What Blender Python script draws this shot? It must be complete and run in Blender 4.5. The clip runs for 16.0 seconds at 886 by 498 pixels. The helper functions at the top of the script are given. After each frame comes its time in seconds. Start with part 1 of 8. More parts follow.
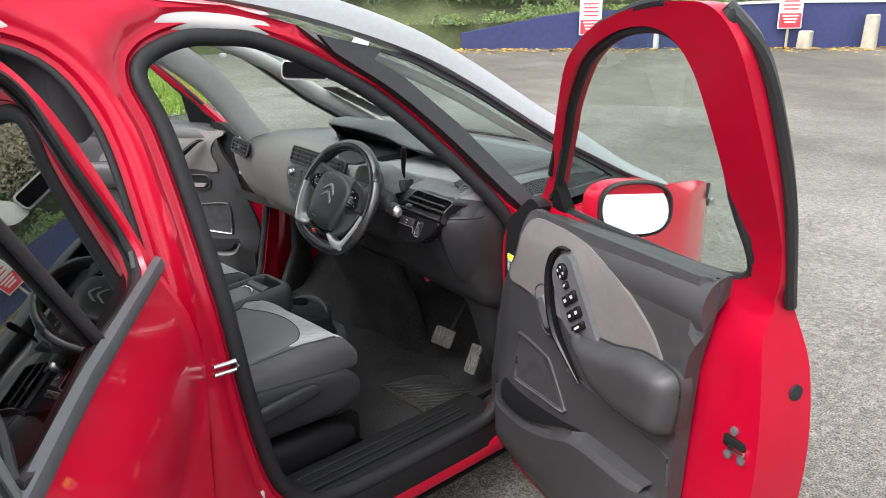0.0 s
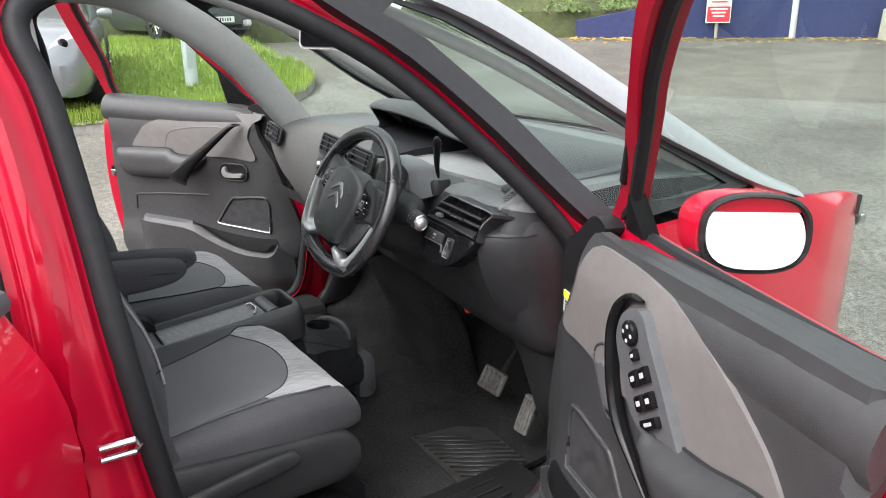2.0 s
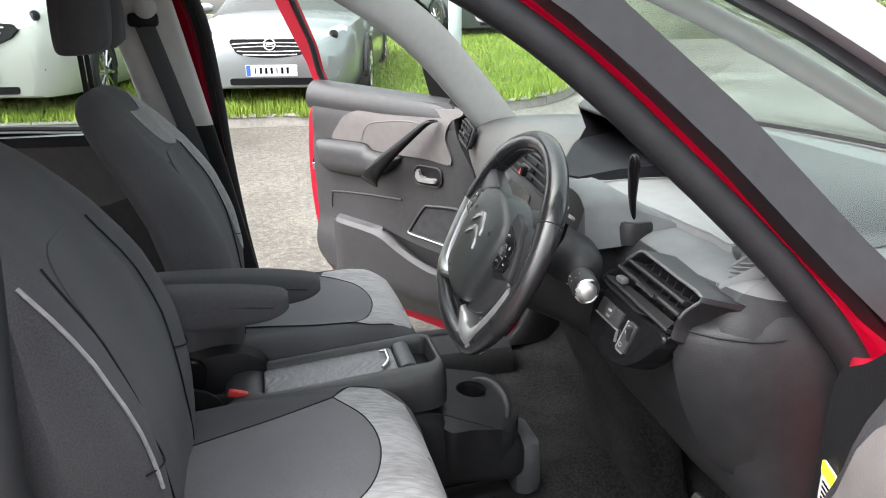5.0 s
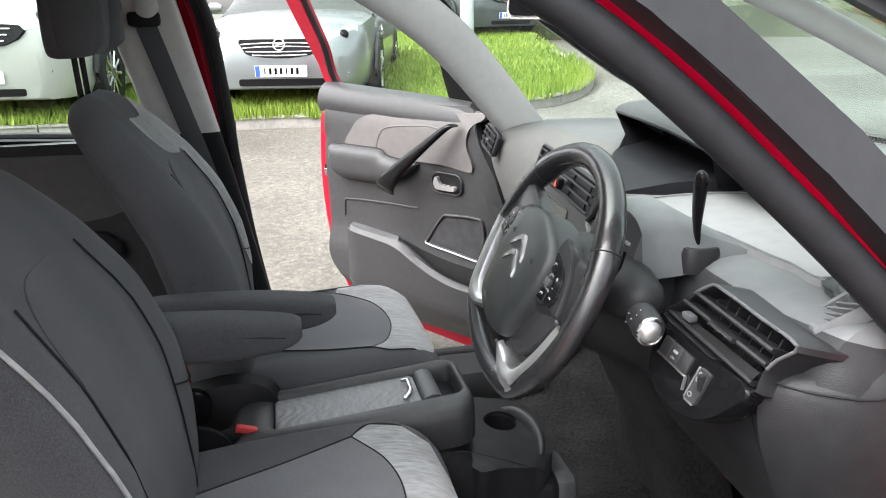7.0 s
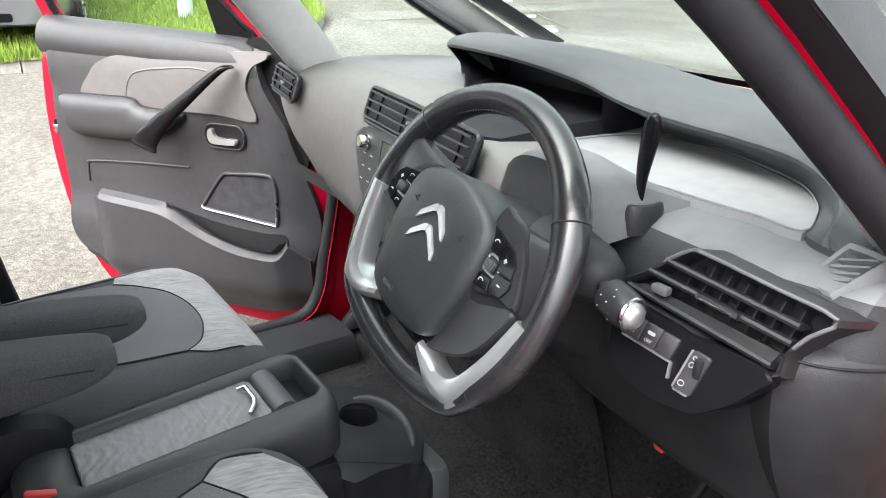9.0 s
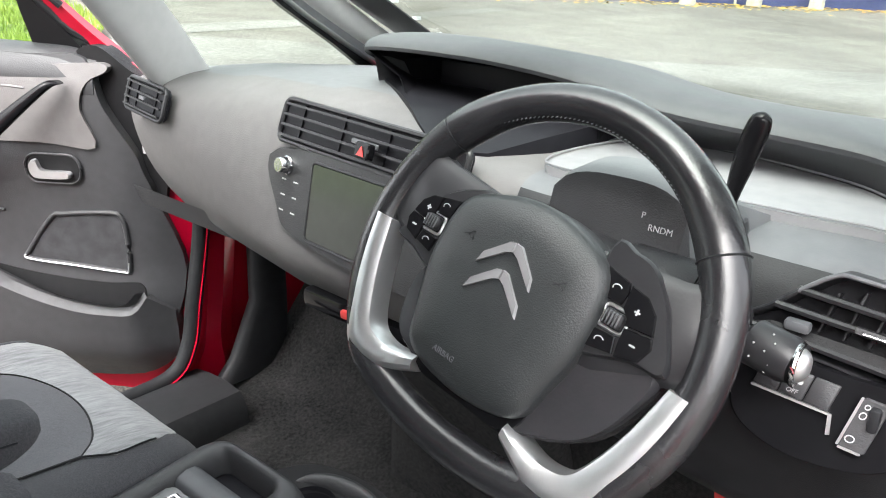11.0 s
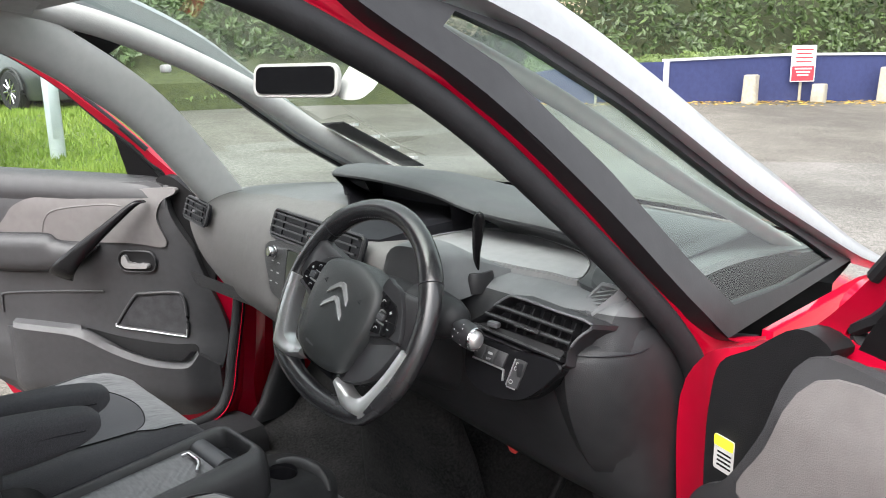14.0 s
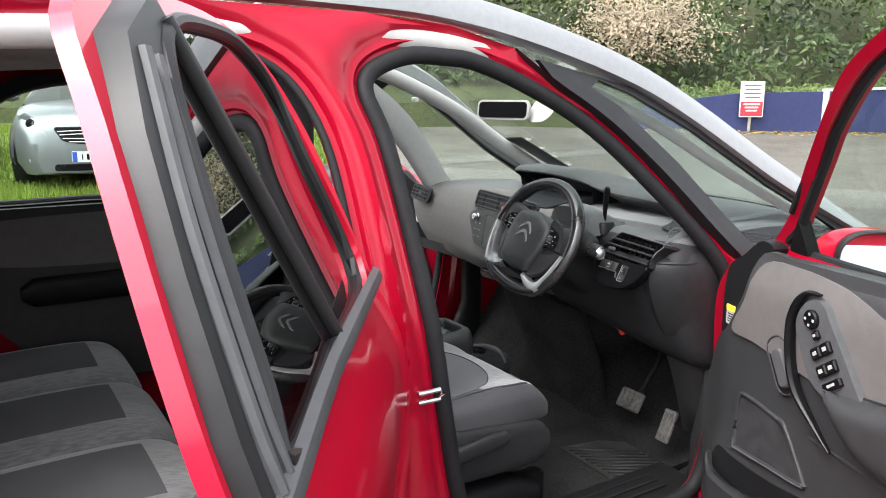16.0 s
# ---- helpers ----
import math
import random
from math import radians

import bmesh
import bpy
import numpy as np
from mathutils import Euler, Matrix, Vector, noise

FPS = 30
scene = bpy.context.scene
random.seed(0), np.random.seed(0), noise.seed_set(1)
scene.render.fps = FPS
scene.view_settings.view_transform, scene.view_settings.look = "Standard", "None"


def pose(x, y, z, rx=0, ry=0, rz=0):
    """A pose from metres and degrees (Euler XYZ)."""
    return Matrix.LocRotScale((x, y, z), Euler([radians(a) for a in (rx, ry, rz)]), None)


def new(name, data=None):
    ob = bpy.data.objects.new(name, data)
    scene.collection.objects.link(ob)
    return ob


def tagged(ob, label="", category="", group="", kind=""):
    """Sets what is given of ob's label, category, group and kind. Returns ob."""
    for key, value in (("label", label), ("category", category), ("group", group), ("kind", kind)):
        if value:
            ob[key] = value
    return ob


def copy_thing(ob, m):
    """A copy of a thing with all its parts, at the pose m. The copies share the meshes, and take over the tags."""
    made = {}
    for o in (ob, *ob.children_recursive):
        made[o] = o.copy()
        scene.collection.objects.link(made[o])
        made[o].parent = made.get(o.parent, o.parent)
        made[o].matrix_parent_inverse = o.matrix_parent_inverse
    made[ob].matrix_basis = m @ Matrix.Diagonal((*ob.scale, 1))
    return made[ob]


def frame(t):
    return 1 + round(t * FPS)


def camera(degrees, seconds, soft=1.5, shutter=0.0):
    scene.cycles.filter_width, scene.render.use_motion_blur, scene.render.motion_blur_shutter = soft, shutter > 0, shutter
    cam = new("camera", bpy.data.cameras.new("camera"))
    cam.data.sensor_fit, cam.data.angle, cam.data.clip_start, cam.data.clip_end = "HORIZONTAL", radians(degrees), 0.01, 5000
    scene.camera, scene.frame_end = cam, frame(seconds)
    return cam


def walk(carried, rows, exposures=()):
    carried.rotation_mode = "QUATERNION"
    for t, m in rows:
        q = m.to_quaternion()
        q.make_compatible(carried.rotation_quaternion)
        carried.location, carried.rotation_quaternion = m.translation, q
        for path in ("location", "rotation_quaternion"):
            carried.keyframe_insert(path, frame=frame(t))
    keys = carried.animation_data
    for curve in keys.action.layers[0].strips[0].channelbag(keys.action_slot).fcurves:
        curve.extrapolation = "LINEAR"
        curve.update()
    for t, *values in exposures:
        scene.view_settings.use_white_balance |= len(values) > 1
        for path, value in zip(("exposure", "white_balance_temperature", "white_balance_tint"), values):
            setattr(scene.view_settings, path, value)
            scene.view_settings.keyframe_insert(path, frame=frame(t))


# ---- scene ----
cam = camera(60.4, 16.0, soft=1.0)
METRES, TILT, LEAN, TURN = 4.1, -15.99, 1.87, 47.0
START = pose(2.37, -0.724, 1.62) @ pose(0, 0, 0, 0, -1.8, 0) @ pose(0, 0, 0, TILT, LEAN, TURN)
ROWS = [
    (0.0, 0.0, 0.0, 0.0, -0.0, 0.0, -0.0),
    (0.5, 0.0058, 0.0353, 0.0041, 1.28, -0.12, -0.45),
    (1.0, 0.0108, 0.0692, 0.0086, 3.04, -0.3, -0.93),
    (1.5, 0.0221, 0.1077, 0.0126, 5.49, -0.53, -1.55),
    (2.0, 0.0406, 0.1523, 0.0199, 8.35, -0.76, -2.48),
    (2.5, 0.0499, 0.1854, 0.0241, 11.33, -1.0, -3.75),
    (3.0, 0.0473, 0.2234, 0.0305, 14.74, -1.28, -5.13),
    (3.5, 0.0442, 0.2525, 0.0364, 18.63, -1.65, -6.53),
    (4.0, 0.0483, 0.2826, 0.0422, 23.03, -2.06, -7.77),
    (4.5, 0.0514, 0.3064, 0.0461, 27.62, -2.4, -8.46),
    (7.0, 0.0177, 0.3416, 0.0545, 28.93, -2.69, -8.29),
    (7.5, -0.0113, 0.3437, 0.0555, 23.77, -3.13, -7.45),
    (8.0, -0.0259, 0.3544, 0.057, 18.53, -3.58, -6.5),
    (8.5, -0.0308, 0.3676, 0.0556, 13.54, -4.17, -5.35),
    (9.0, -0.0553, 0.383, 0.0567, 8.41, -4.82, -4.23),
    (11.5, -0.1256, 0.4375, 0.0584, -8.64, -2.35, 0.46),
    (12.0, -0.1232, 0.4309, 0.0592, -8.62, -1.34, 1.07),
    (12.5, -0.1145, 0.4178, 0.0609, -7.49, -0.04, 1.49),
    (13.0, -0.0929, 0.3901, 0.0591, -5.51, 1.57, 1.64),
    (13.5, -0.0654, 0.3432, 0.0528, -3.03, 3.21, 1.27),
    (14.0, -0.0491, 0.2817, 0.0407, -0.56, 4.36, 0.42),
    (14.5, -0.0345, 0.2177, 0.0243, 1.94, 5.27, -0.71),
    (15.0, -0.0197, 0.1495, 0.0025, 4.5, 5.65, -1.88),
    (15.5, -0.0216, 0.0853, -0.0102, 7.2, 5.8, -2.96),
    (16.0, -0.0483, 0.0315, -0.029, 9.86, 5.68, -3.9),
]
EXPOSURES = [(0.0, 1.34), (1.5, 1.42), (3.0, 1.64), (4.5, 1.84), (7.0, 2.0), (9.0, 2.2), (11.5, 2.25), (12.5, 2.17), (13.2, 1.99), (14.0, 1.64), (15.0, 1.41), (16.0, 1.39)]
walk(cam, [(t, START @ pose(METRES * x, METRES * y, METRES * z, 90 + pitch, roll, yaw)) for t, x, y, z, yaw, pitch, roll in ROWS], EXPOSURES)

# world: bright overcast sky with a weak, very soft sun
world = bpy.data.worlds.new("overcast")
scene.world = world
world.use_nodes = True
wn = world.node_tree.nodes
wl = world.node_tree.links
sky = wn.new("ShaderNodeTexSky")
sky.sky_type, sky.sun_disc = "NISHITA", False
sky.sun_elevation, sky.sun_rotation = radians(58), radians(172)
sky.dust_density, sky.ozone_density = 4.0, 1.0
grey = wn.new("ShaderNodeHueSaturation")
grey.inputs["Saturation"].default_value = 0.18
wl.new(sky.outputs[0], grey.inputs["Color"])
wl.new(grey.outputs[0], wn["Background"].inputs[0])
wn["Background"].inputs[1].default_value = 0.21
sun_data = bpy.data.lights.new("sun", "SUN")
sun_data.energy, sun_data.angle, sun_data.color = 0.8, radians(75), (1.0, 0.97, 0.92)
sun = new("sun", sun_data)
sun.matrix_world = pose(0, 0, 30, 34, 0, 8)

# ---- materials ----
def shader(name):
    m = bpy.data.materials.new(name)
    m.use_nodes = True
    nt = m.node_tree
    return m, nt.nodes, nt.links, nt.nodes["Principled BSDF"]


def surface(name, a, b=None, rough=0.5, scale=40.0, stains=3.0, bump=0.15, bump_scale=250.0, metal=0.0, coat=0.0, stretch=(1, 1, 1), sheen=0.0, detail=6.0, spec=0.5, rough_var=0.08, bump_dist=0.002, contrast=1.0, coat_rough=0.03):
    """A surface with fine grain, larger stains and relief."""
    m, n, l, p = shader(name)
    b = b or tuple(min(1.0, c * 1.25 + 0.004) for c in a)
    tc = n.new("ShaderNodeTexCoord")
    mp = n.new("ShaderNodeMapping")
    mp.inputs["Scale"].default_value = stretch
    l.new(tc.outputs["Object"], mp.inputs["Vector"])
    fine, big, relief = (n.new("ShaderNodeTexNoise") for _ in range(3))
    for t, s in ((fine, scale), (big, stains), (relief, bump_scale)):
        t.inputs["Scale"].default_value = s
        t.inputs["Detail"].default_value = detail
        l.new(mp.outputs[0], t.inputs["Vector"])
    add = n.new("ShaderNodeMath")
    add.operation = "ADD"
    l.new(fine.outputs["Fac"], add.inputs[0])
    l.new(big.outputs["Fac"], add.inputs[1])
    ramp = n.new("ShaderNodeMapRange")
    ramp.inputs["From Min"].default_value, ramp.inputs["From Max"].default_value = 1 - 0.3 / contrast, 1 + 0.3 / contrast
    l.new(add.outputs[0], ramp.inputs["Value"])
    mix = n.new("ShaderNodeMix")
    mix.data_type = "RGBA"
    mix.inputs["A"].default_value, mix.inputs["B"].default_value = (*a, 1), (*b, 1)
    l.new(ramp.outputs[0], mix.inputs["Factor"])
    l.new(mix.outputs["Result"], p.inputs["Base Color"])
    rr = n.new("ShaderNodeMapRange")
    rr.inputs["To Min"].default_value, rr.inputs["To Max"].default_value = max(0.0, rough - rough_var), min(1.0, rough + rough_var)
    l.new(big.outputs["Fac"], rr.inputs["Value"])
    l.new(rr.outputs[0], p.inputs["Roughness"])
    if bump:
        bp = n.new("ShaderNodeBump")
        bp.inputs["Strength"].default_value, bp.inputs["Distance"].default_value = bump, bump_dist
        l.new(relief.outputs["Fac"], bp.inputs["Height"])
        l.new(bp.outputs[0], p.inputs["Normal"])
    p.inputs["Metallic"].default_value = metal
    p.inputs["Coat Weight"].default_value = coat
    p.inputs["Coat Roughness"].default_value = coat_rough
    p.inputs["Sheen Weight"].default_value = sheen
    p.inputs["Specular IOR Level"].default_value = spec
    return m


def glass(name, tint, gloss=1.0, rough=0.0, base=0.07, edge=0.9):
    """Thin clear pane: tinted see-through, with gloss that grows towards grazing view."""
    m, n, l, p = shader(name)
    n.remove(p)
    tr, gl, mx, lw = n.new("ShaderNodeBsdfTransparent"), n.new("ShaderNodeBsdfGlossy"), n.new("ShaderNodeMixShader"), n.new("ShaderNodeLayerWeight")
    tr.inputs[0].default_value = (*tint, 1)
    gl.inputs["Roughness"].default_value = rough
    gl.inputs[0].default_value = (gloss, gloss, gloss, 1)
    pw, ml = n.new("ShaderNodeMath"), n.new("ShaderNodeMath")
    pw.operation, ml.operation = "POWER", "MULTIPLY_ADD"
    pw.inputs[1].default_value = 4.5
    ml.inputs[1].default_value, ml.inputs[2].default_value = edge, base
    l.new(lw.outputs["Facing"], pw.inputs[0])
    l.new(pw.outputs[0], ml.inputs[0])
    l.new(ml.outputs[0], mx.inputs[0])
    l.new(tr.outputs[0], mx.inputs[1])
    l.new(gl.outputs[0], mx.inputs[2])
    l.new(mx.outputs[0], n["Material Output"].inputs["Surface"])
    return m


def melange(name, a, b, scale=1.0):
    """Woven heather fabric: short dark and light threads running one way."""
    m = surface(name, a, b, rough=0.95, scale=190 * scale, stains=6, bump=0.5, bump_scale=420, stretch=(1.0, 0.16, 0.3), sheen=0.3, spec=0.2)
    return m


# One car paint twice: brightened for shaded panels, dimmed for the strongly lit sides.
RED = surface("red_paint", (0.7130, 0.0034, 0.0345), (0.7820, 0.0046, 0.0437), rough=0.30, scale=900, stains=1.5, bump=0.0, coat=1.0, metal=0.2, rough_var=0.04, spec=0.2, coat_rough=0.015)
RED_DIMMED = surface("red_paint_dimmed", (0.3864, 0.0017, 0.0202), (0.4326, 0.0025, 0.0252), rough=0.32, scale=30, stains=4, bump=0.0, coat=0.5, metal=0.15, spec=0.15, coat_rough=0.1)
SILVER_ARCH = surface("satin_silver_arch", (0.306, 0.319, 0.332), (0.357, 0.370, 0.383), rough=0.34, scale=60, stains=2, bump=0.0, metal=0.35, coat=0.4)
MESH = surface("speaker_mesh", (0.016, 0.016, 0.018), (0.05, 0.05, 0.055), rough=0.7, scale=700, stains=30, bump=0.6, bump_scale=900, detail=1.0)
RUBBER = surface("black_rubber", (0.012, 0.0125, 0.014), (0.020, 0.0205, 0.023), rough=0.6, bump=0.2, bump_scale=160, spec=0.25)
BLACK_TRIM = surface("satin_black_trim", (0.015, 0.015, 0.017), (0.024, 0.024, 0.026), rough=0.38, bump=0.06, spec=0.4)
GREY_SEAL = surface("grey_belt_moulding", (0.072, 0.075, 0.081), (0.102, 0.104, 0.111), rough=0.48, bump=0.05)
PIANO = surface("gloss_black", (0.006, 0.006, 0.007), (0.009, 0.009, 0.010), rough=0.07, bump=0.0, spec=0.18, rough_var=0.03)
CHEEK = surface("glossy_charcoal_plastic", (0.024, 0.024, 0.027), (0.034, 0.033, 0.036), rough=0.22, bump=0.08, bump_scale=300, rough_var=0.05)
DARK = surface("dark_grained_plastic", (0.0335, 0.0341, 0.0365), (0.0450, 0.0456, 0.0487), spec=0.45, rough=0.42, bump=0.35, bump_scale=620, stains=5)
DARK_LOW = surface("black_hard_plastic", (0.007, 0.007, 0.008), (0.012, 0.012, 0.013), spec=0.22, rough=0.52, bump=0.3, bump_scale=500)
DASH = surface("charcoal_dash_skin", (0.122, 0.127, 0.132), (0.152, 0.157, 0.162), rough=0.58, bump=0.18, bump_scale=560, stains=4, spec=0.35)
TAUPE = surface("taupe_grey_dash_skin", (0.1276, 0.1223, 0.1206), (0.1540, 0.1478, 0.1461), rough=0.6, bump=0.32, bump_scale=520, stains=4, spec=0.35)
TAUPE_DOOR = surface("taupe_grey_door_inset", (0.1275, 0.1198, 0.1182), (0.1546, 0.1468, 0.1445), rough=0.55, bump=0.32, bump_scale=520, stains=4)
# Paler copy of DARK, for daylight on the upward-facing pocket shoulder.
POCKET = surface("daylit_door_pocket", (0.0558, 0.0567, 0.0603), (0.0738, 0.0747, 0.0792), rough=0.5, bump=0.28, bump_scale=620, stains=5)
# Black plastic taken darker than DARK for the shade beside the doorway.
DASH_LOW = surface("shaded_black_dash", (0.0182, 0.0189, 0.0208), (0.0286, 0.0292, 0.0312), rough=0.45, bump=0.28, bump_scale=620, stains=5, spec=0.3)
MATT_BLACK = surface("matt_black_print", (0.012, 0.012, 0.012), (0.016, 0.016, 0.016), rough=1.0, bump=0.0, spec=0.0)
HOOD_SKIN = surface("charcoal_hood_skin", (0.0562, 0.0593, 0.0624), (0.0718, 0.0749, 0.0780), rough=0.55, bump=0.22, bump_scale=560, stains=4, spec=0.35)
BADGE = surface("bright_badge", (0.4000, 0.4000, 0.4080), (0.4640, 0.4640, 0.4720), rough=0.18, bump=0.0, metal=0.55)
TRAY = surface("pale_grey_tray", (0.21, 0.21, 0.218), (0.25, 0.25, 0.258), rough=0.75, bump=0.2, bump_scale=500, spec=0.25)
LINER = surface("grey_headliner", (0.50, 0.49, 0.485), (0.57, 0.56, 0.55), rough=0.95, bump=0.3, bump_scale=900, sheen=0.2)
PILLAR_TRIM = surface("grey_pillar_trim", (0.42, 0.41, 0.405), (0.48, 0.465, 0.46), rough=0.6, bump=0.2, bump_scale=700)
FABRIC = surface("black_seat_fabric", (0.0513, 0.0513, 0.0568), (0.0954, 0.0954, 0.1027), rough=0.95, scale=420, bump=0.55, bump_scale=700, sheen=0.08, spec=0.1)
FABRIC_MID = surface("charcoal_seat_fabric", (0.1020, 0.1020, 0.1095), (0.1650, 0.1650, 0.1740), rough=0.95, scale=420, bump=0.45, bump_scale=700, sheen=0.15, spec=0.15)
MELANGE = melange("grey_heather_fabric", (0.1792, 0.1792, 0.1837), (0.4144, 0.4144, 0.4222))
MELANGE_DARK = melange("dark_heather_fabric", (0.1155, 0.1155, 0.1210), (0.2640, 0.2640, 0.2695))
CARPET = surface("black_carpet", (0.0080, 0.0082, 0.0090), (0.0420, 0.0412, 0.0410), rough=1.0, scale=140, stains=5, bump=0.6, bump_scale=420, sheen=0.03, spec=0.06, bump_dist=0.003)
WORN_RUBBER = surface("dusty_worn_rubber", (0.065, 0.063, 0.06), (0.17, 0.165, 0.155), rough=0.6, scale=90, stains=12, bump=0.4, bump_scale=240)
MAT_RUBBER = surface("ribbed_heel_pad", (0.0150, 0.0150, 0.0165), (0.0450, 0.0435, 0.0405), rough=0.6, scale=25, stains=8, bump=0.3, bump_scale=200)
LEATHER = surface("worn_black_leather", (0.010, 0.010, 0.0115), (0.020, 0.020, 0.022), rough=0.25, bump=0.2, bump_scale=420, stains=9, rough_var=0.10, spec=0.7, coat=0.25, coat_rough=0.12)
AIRBAG = surface("grained_airbag_cover", (0.022, 0.025, 0.026), (0.032, 0.034, 0.035), rough=0.40, bump=0.28, bump_scale=700)
CHROME = surface("bright_chrome", (0.62, 0.62, 0.63), (0.70, 0.70, 0.71), rough=0.2, bump=0.0, metal=1.0)
SATIN = surface("satin_silver_plastic", (0.62, 0.625, 0.63), (0.72, 0.725, 0.73), rough=0.36, bump=0.03, metal=0.9)
BRUSHED = surface("brushed_console_lid", (0.15, 0.15, 0.157), (0.24, 0.24, 0.247), rough=0.45, scale=160, stretch=(0.2, 1, 1), bump=0.1, metal=0.2)
SCREEN = surface("dark_screen_glass", (0.045, 0.050, 0.046), (0.055, 0.060, 0.055), rough=0.12, bump=0.0, rough_var=0.04)
HOOD_BLACK = surface("black_display_recess", (0.010, 0.010, 0.013), (0.015, 0.015, 0.018), rough=0.5, bump=0.1, spec=0.2)
WHITE_MARK = surface("white_print", (0.42, 0.42, 0.42), rough=0.6, bump=0.0)
RED_PLASTIC = surface("red_plastic", (0.62, 0.05, 0.05), (0.70, 0.07, 0.06), rough=0.45, bump=0.0)
YELLOW = surface("yellow_print", (0.85, 0.72, 0.03), rough=0.6, bump=0.0)
GREEN_GLASS = glass("green_tinted_glass", (0.78, 0.87, 0.82), base=0.05, edge=0.5)
DARK_GLASS = glass("privacy_glass", (0.02, 0.022, 0.024), 1.0, 0.0, 0.17)
MIRROR = surface("mirror_silver", (0.68, 0.70, 0.71), (0.68, 0.70, 0.71), rough=0.0, bump=0.0, metal=1.0, rough_var=0.0)
LAMP_GLASS = glass("clear_lamp_cover", (0.92, 0.93, 0.94))

# ---- mesh helpers ----
def V(*a):
    return Vector(a)


def part(name, bm, material, parent=None, label="", smooth=40):
    """Links a bmesh as one mesh object, under a thing or a part when a parent is given."""
    me = bpy.data.meshes.new(name)
    bmesh.ops.remove_doubles(bm, verts=bm.verts[:], dist=1e-5)
    bmesh.ops.recalc_face_normals(bm, faces=bm.faces[:])
    if smooth:
        for f in bm.faces:
            f.smooth = True
        lim = radians(smooth)
        for e in bm.edges:
            e.smooth = len(e.link_faces) == 2 and e.calc_face_angle(0) < lim
    bm.to_mesh(me)
    bm.free()
    for m in material if isinstance(material, (list, tuple)) else [material]:
        me.materials.append(m)
    ob = new(name, me)
    if parent:
        ob.parent = parent
    if label:
        ob["label"] = label
    return ob


def thing(name, m=None, label="", category="", group="", kind=""):
    ob = new(name)
    ob.empty_display_size = 0.1
    if m is not None:
        ob.matrix_world = m
    return tagged(ob, label, category, group, kind)


def spline(pts, per=6, closed=False):
    """Catmull-Rom curve through points of any dimension."""
    p = [np.array(q, float) for q in pts]
    n = len(p)
    out = []
    for i in range(n if closed else n - 1):
        a, b, c, d = (p[(i - 1) % n], p[i], p[(i + 1) % n], p[(i + 2) % n]) if closed else (p[max(i - 1, 0)], p[i], p[i + 1], p[min(i + 2, n - 1)])
        for k in range(per):
            t = k / per
            out.append(0.5 * (2 * b + (c - a) * t + (2 * a - 5 * b + 4 * c - d) * t * t + (3 * b - a - 3 * c + d) * t ** 3))
    if not closed:
        out.append(p[-1])
    return out


def inside(pt, poly):
    x, y = pt
    hit = False
    for (x1, y1), (x2, y2) in zip(poly, poly[1:] + poly[:1]):
        if (y1 > y) != (y2 > y) and x < (x2 - x1) * (y - y1) / (y2 - y1) + x1:
            hit = not hit
    return hit


def sheet(outline, fn, holes=(), step=0.06, back=None, bm=None, mat=0, extra=()):
    """A curved panel over a 2D outline with holes; fn(u, v) gives its face and back(u, v) its rear, walls closing the edges."""
    from_outline = [tuple(map(float, q)) for q in outline]
    loops = [from_outline] + [[tuple(map(float, q)) for q in h] for h in holes]
    pts, edges = [], []
    for lp in loops:
        s = len(pts)
        pts += lp
        edges += [(s + i, s + (i + 1) % len(lp)) for i in range(len(lp))]
    pts += [tuple(map(float, q)) for q in extra if inside(q, loops[0]) and not any(inside(q, h) for h in loops[1:])]
    rim = np.array(pts)
    lo, hi = rim.min(0), rim.max(0)
    for u in np.arange(lo[0] + step / 2, hi[0], step):
        for v in np.arange(lo[1] + step / 2, hi[1], step):
            if inside((u, v), loops[0]) and not any(inside((u, v), h) for h in loops[1:]) and np.min(np.hypot(rim[:, 0] - u, rim[:, 1] - v)) > step * 0.45:
                pts.append((float(u), float(v)))
    co, _, tri, *_ = mathutils_cdt([Vector(q) for q in pts], edges, [], 0, 1e-6)
    co = [tuple(c) for c in co]
    faces = []
    for f in tri:
        c = (sum(co[i][0] for i in f) / 3, sum(co[i][1] for i in f) / 3)
        if inside(c, loops[0]) and not any(inside(c, h) for h in loops[1:]):
            faces.append(f)
    bm = bm or bmesh.new()
    front = [bm.verts.new(fn(*c)) for c in co]
    rear = [bm.verts.new(back(*c)) for c in co] if back else None
    count = {}
    for f in faces:
        fa = bm.faces.new([front[i] for i in f])
        fa.material_index = mat
        if back:
            bm.faces.new([rear[i] for i in reversed(f)]).material_index = mat
        for a, b in zip(f, (*f[1:], f[0])):
            count[(a, b)] = 1
    if back:
        for a, b in count:
            if (b, a) not in count:
                bm.faces.new((front[b], front[a], rear[a], rear[b])).material_index = mat
    loose = [v for v in bm.verts if not v.link_faces]
    bmesh.ops.delete(bm, geom=loose, context="VERTS")
    return bm


def loft(rings, closed=True, caps=True, bm=None, mat=0, wrap=False):
    """Skin over rings of equal length; closed joins each ring's ends, wrap joins the last ring to the first."""
    bm = bm or bmesh.new()
    vs = [[bm.verts.new(Vector(tuple(map(float, q)))) for q in r] for r in rings]
    n = len(vs[0])
    for i in range(len(vs) if wrap else len(vs) - 1):
        a, b = vs[i], vs[(i + 1) % len(vs)]
        for j in range(n if closed else n - 1):
            k = (j + 1) % n
            try:
                bm.faces.new((a[j], a[k], b[k], b[j])).material_index = mat
            except ValueError:
                pass
    if caps and closed and not wrap:
        for r in (vs[0][::-1], vs[-1]):
            bm.faces.new(r).material_index = mat
    return bm


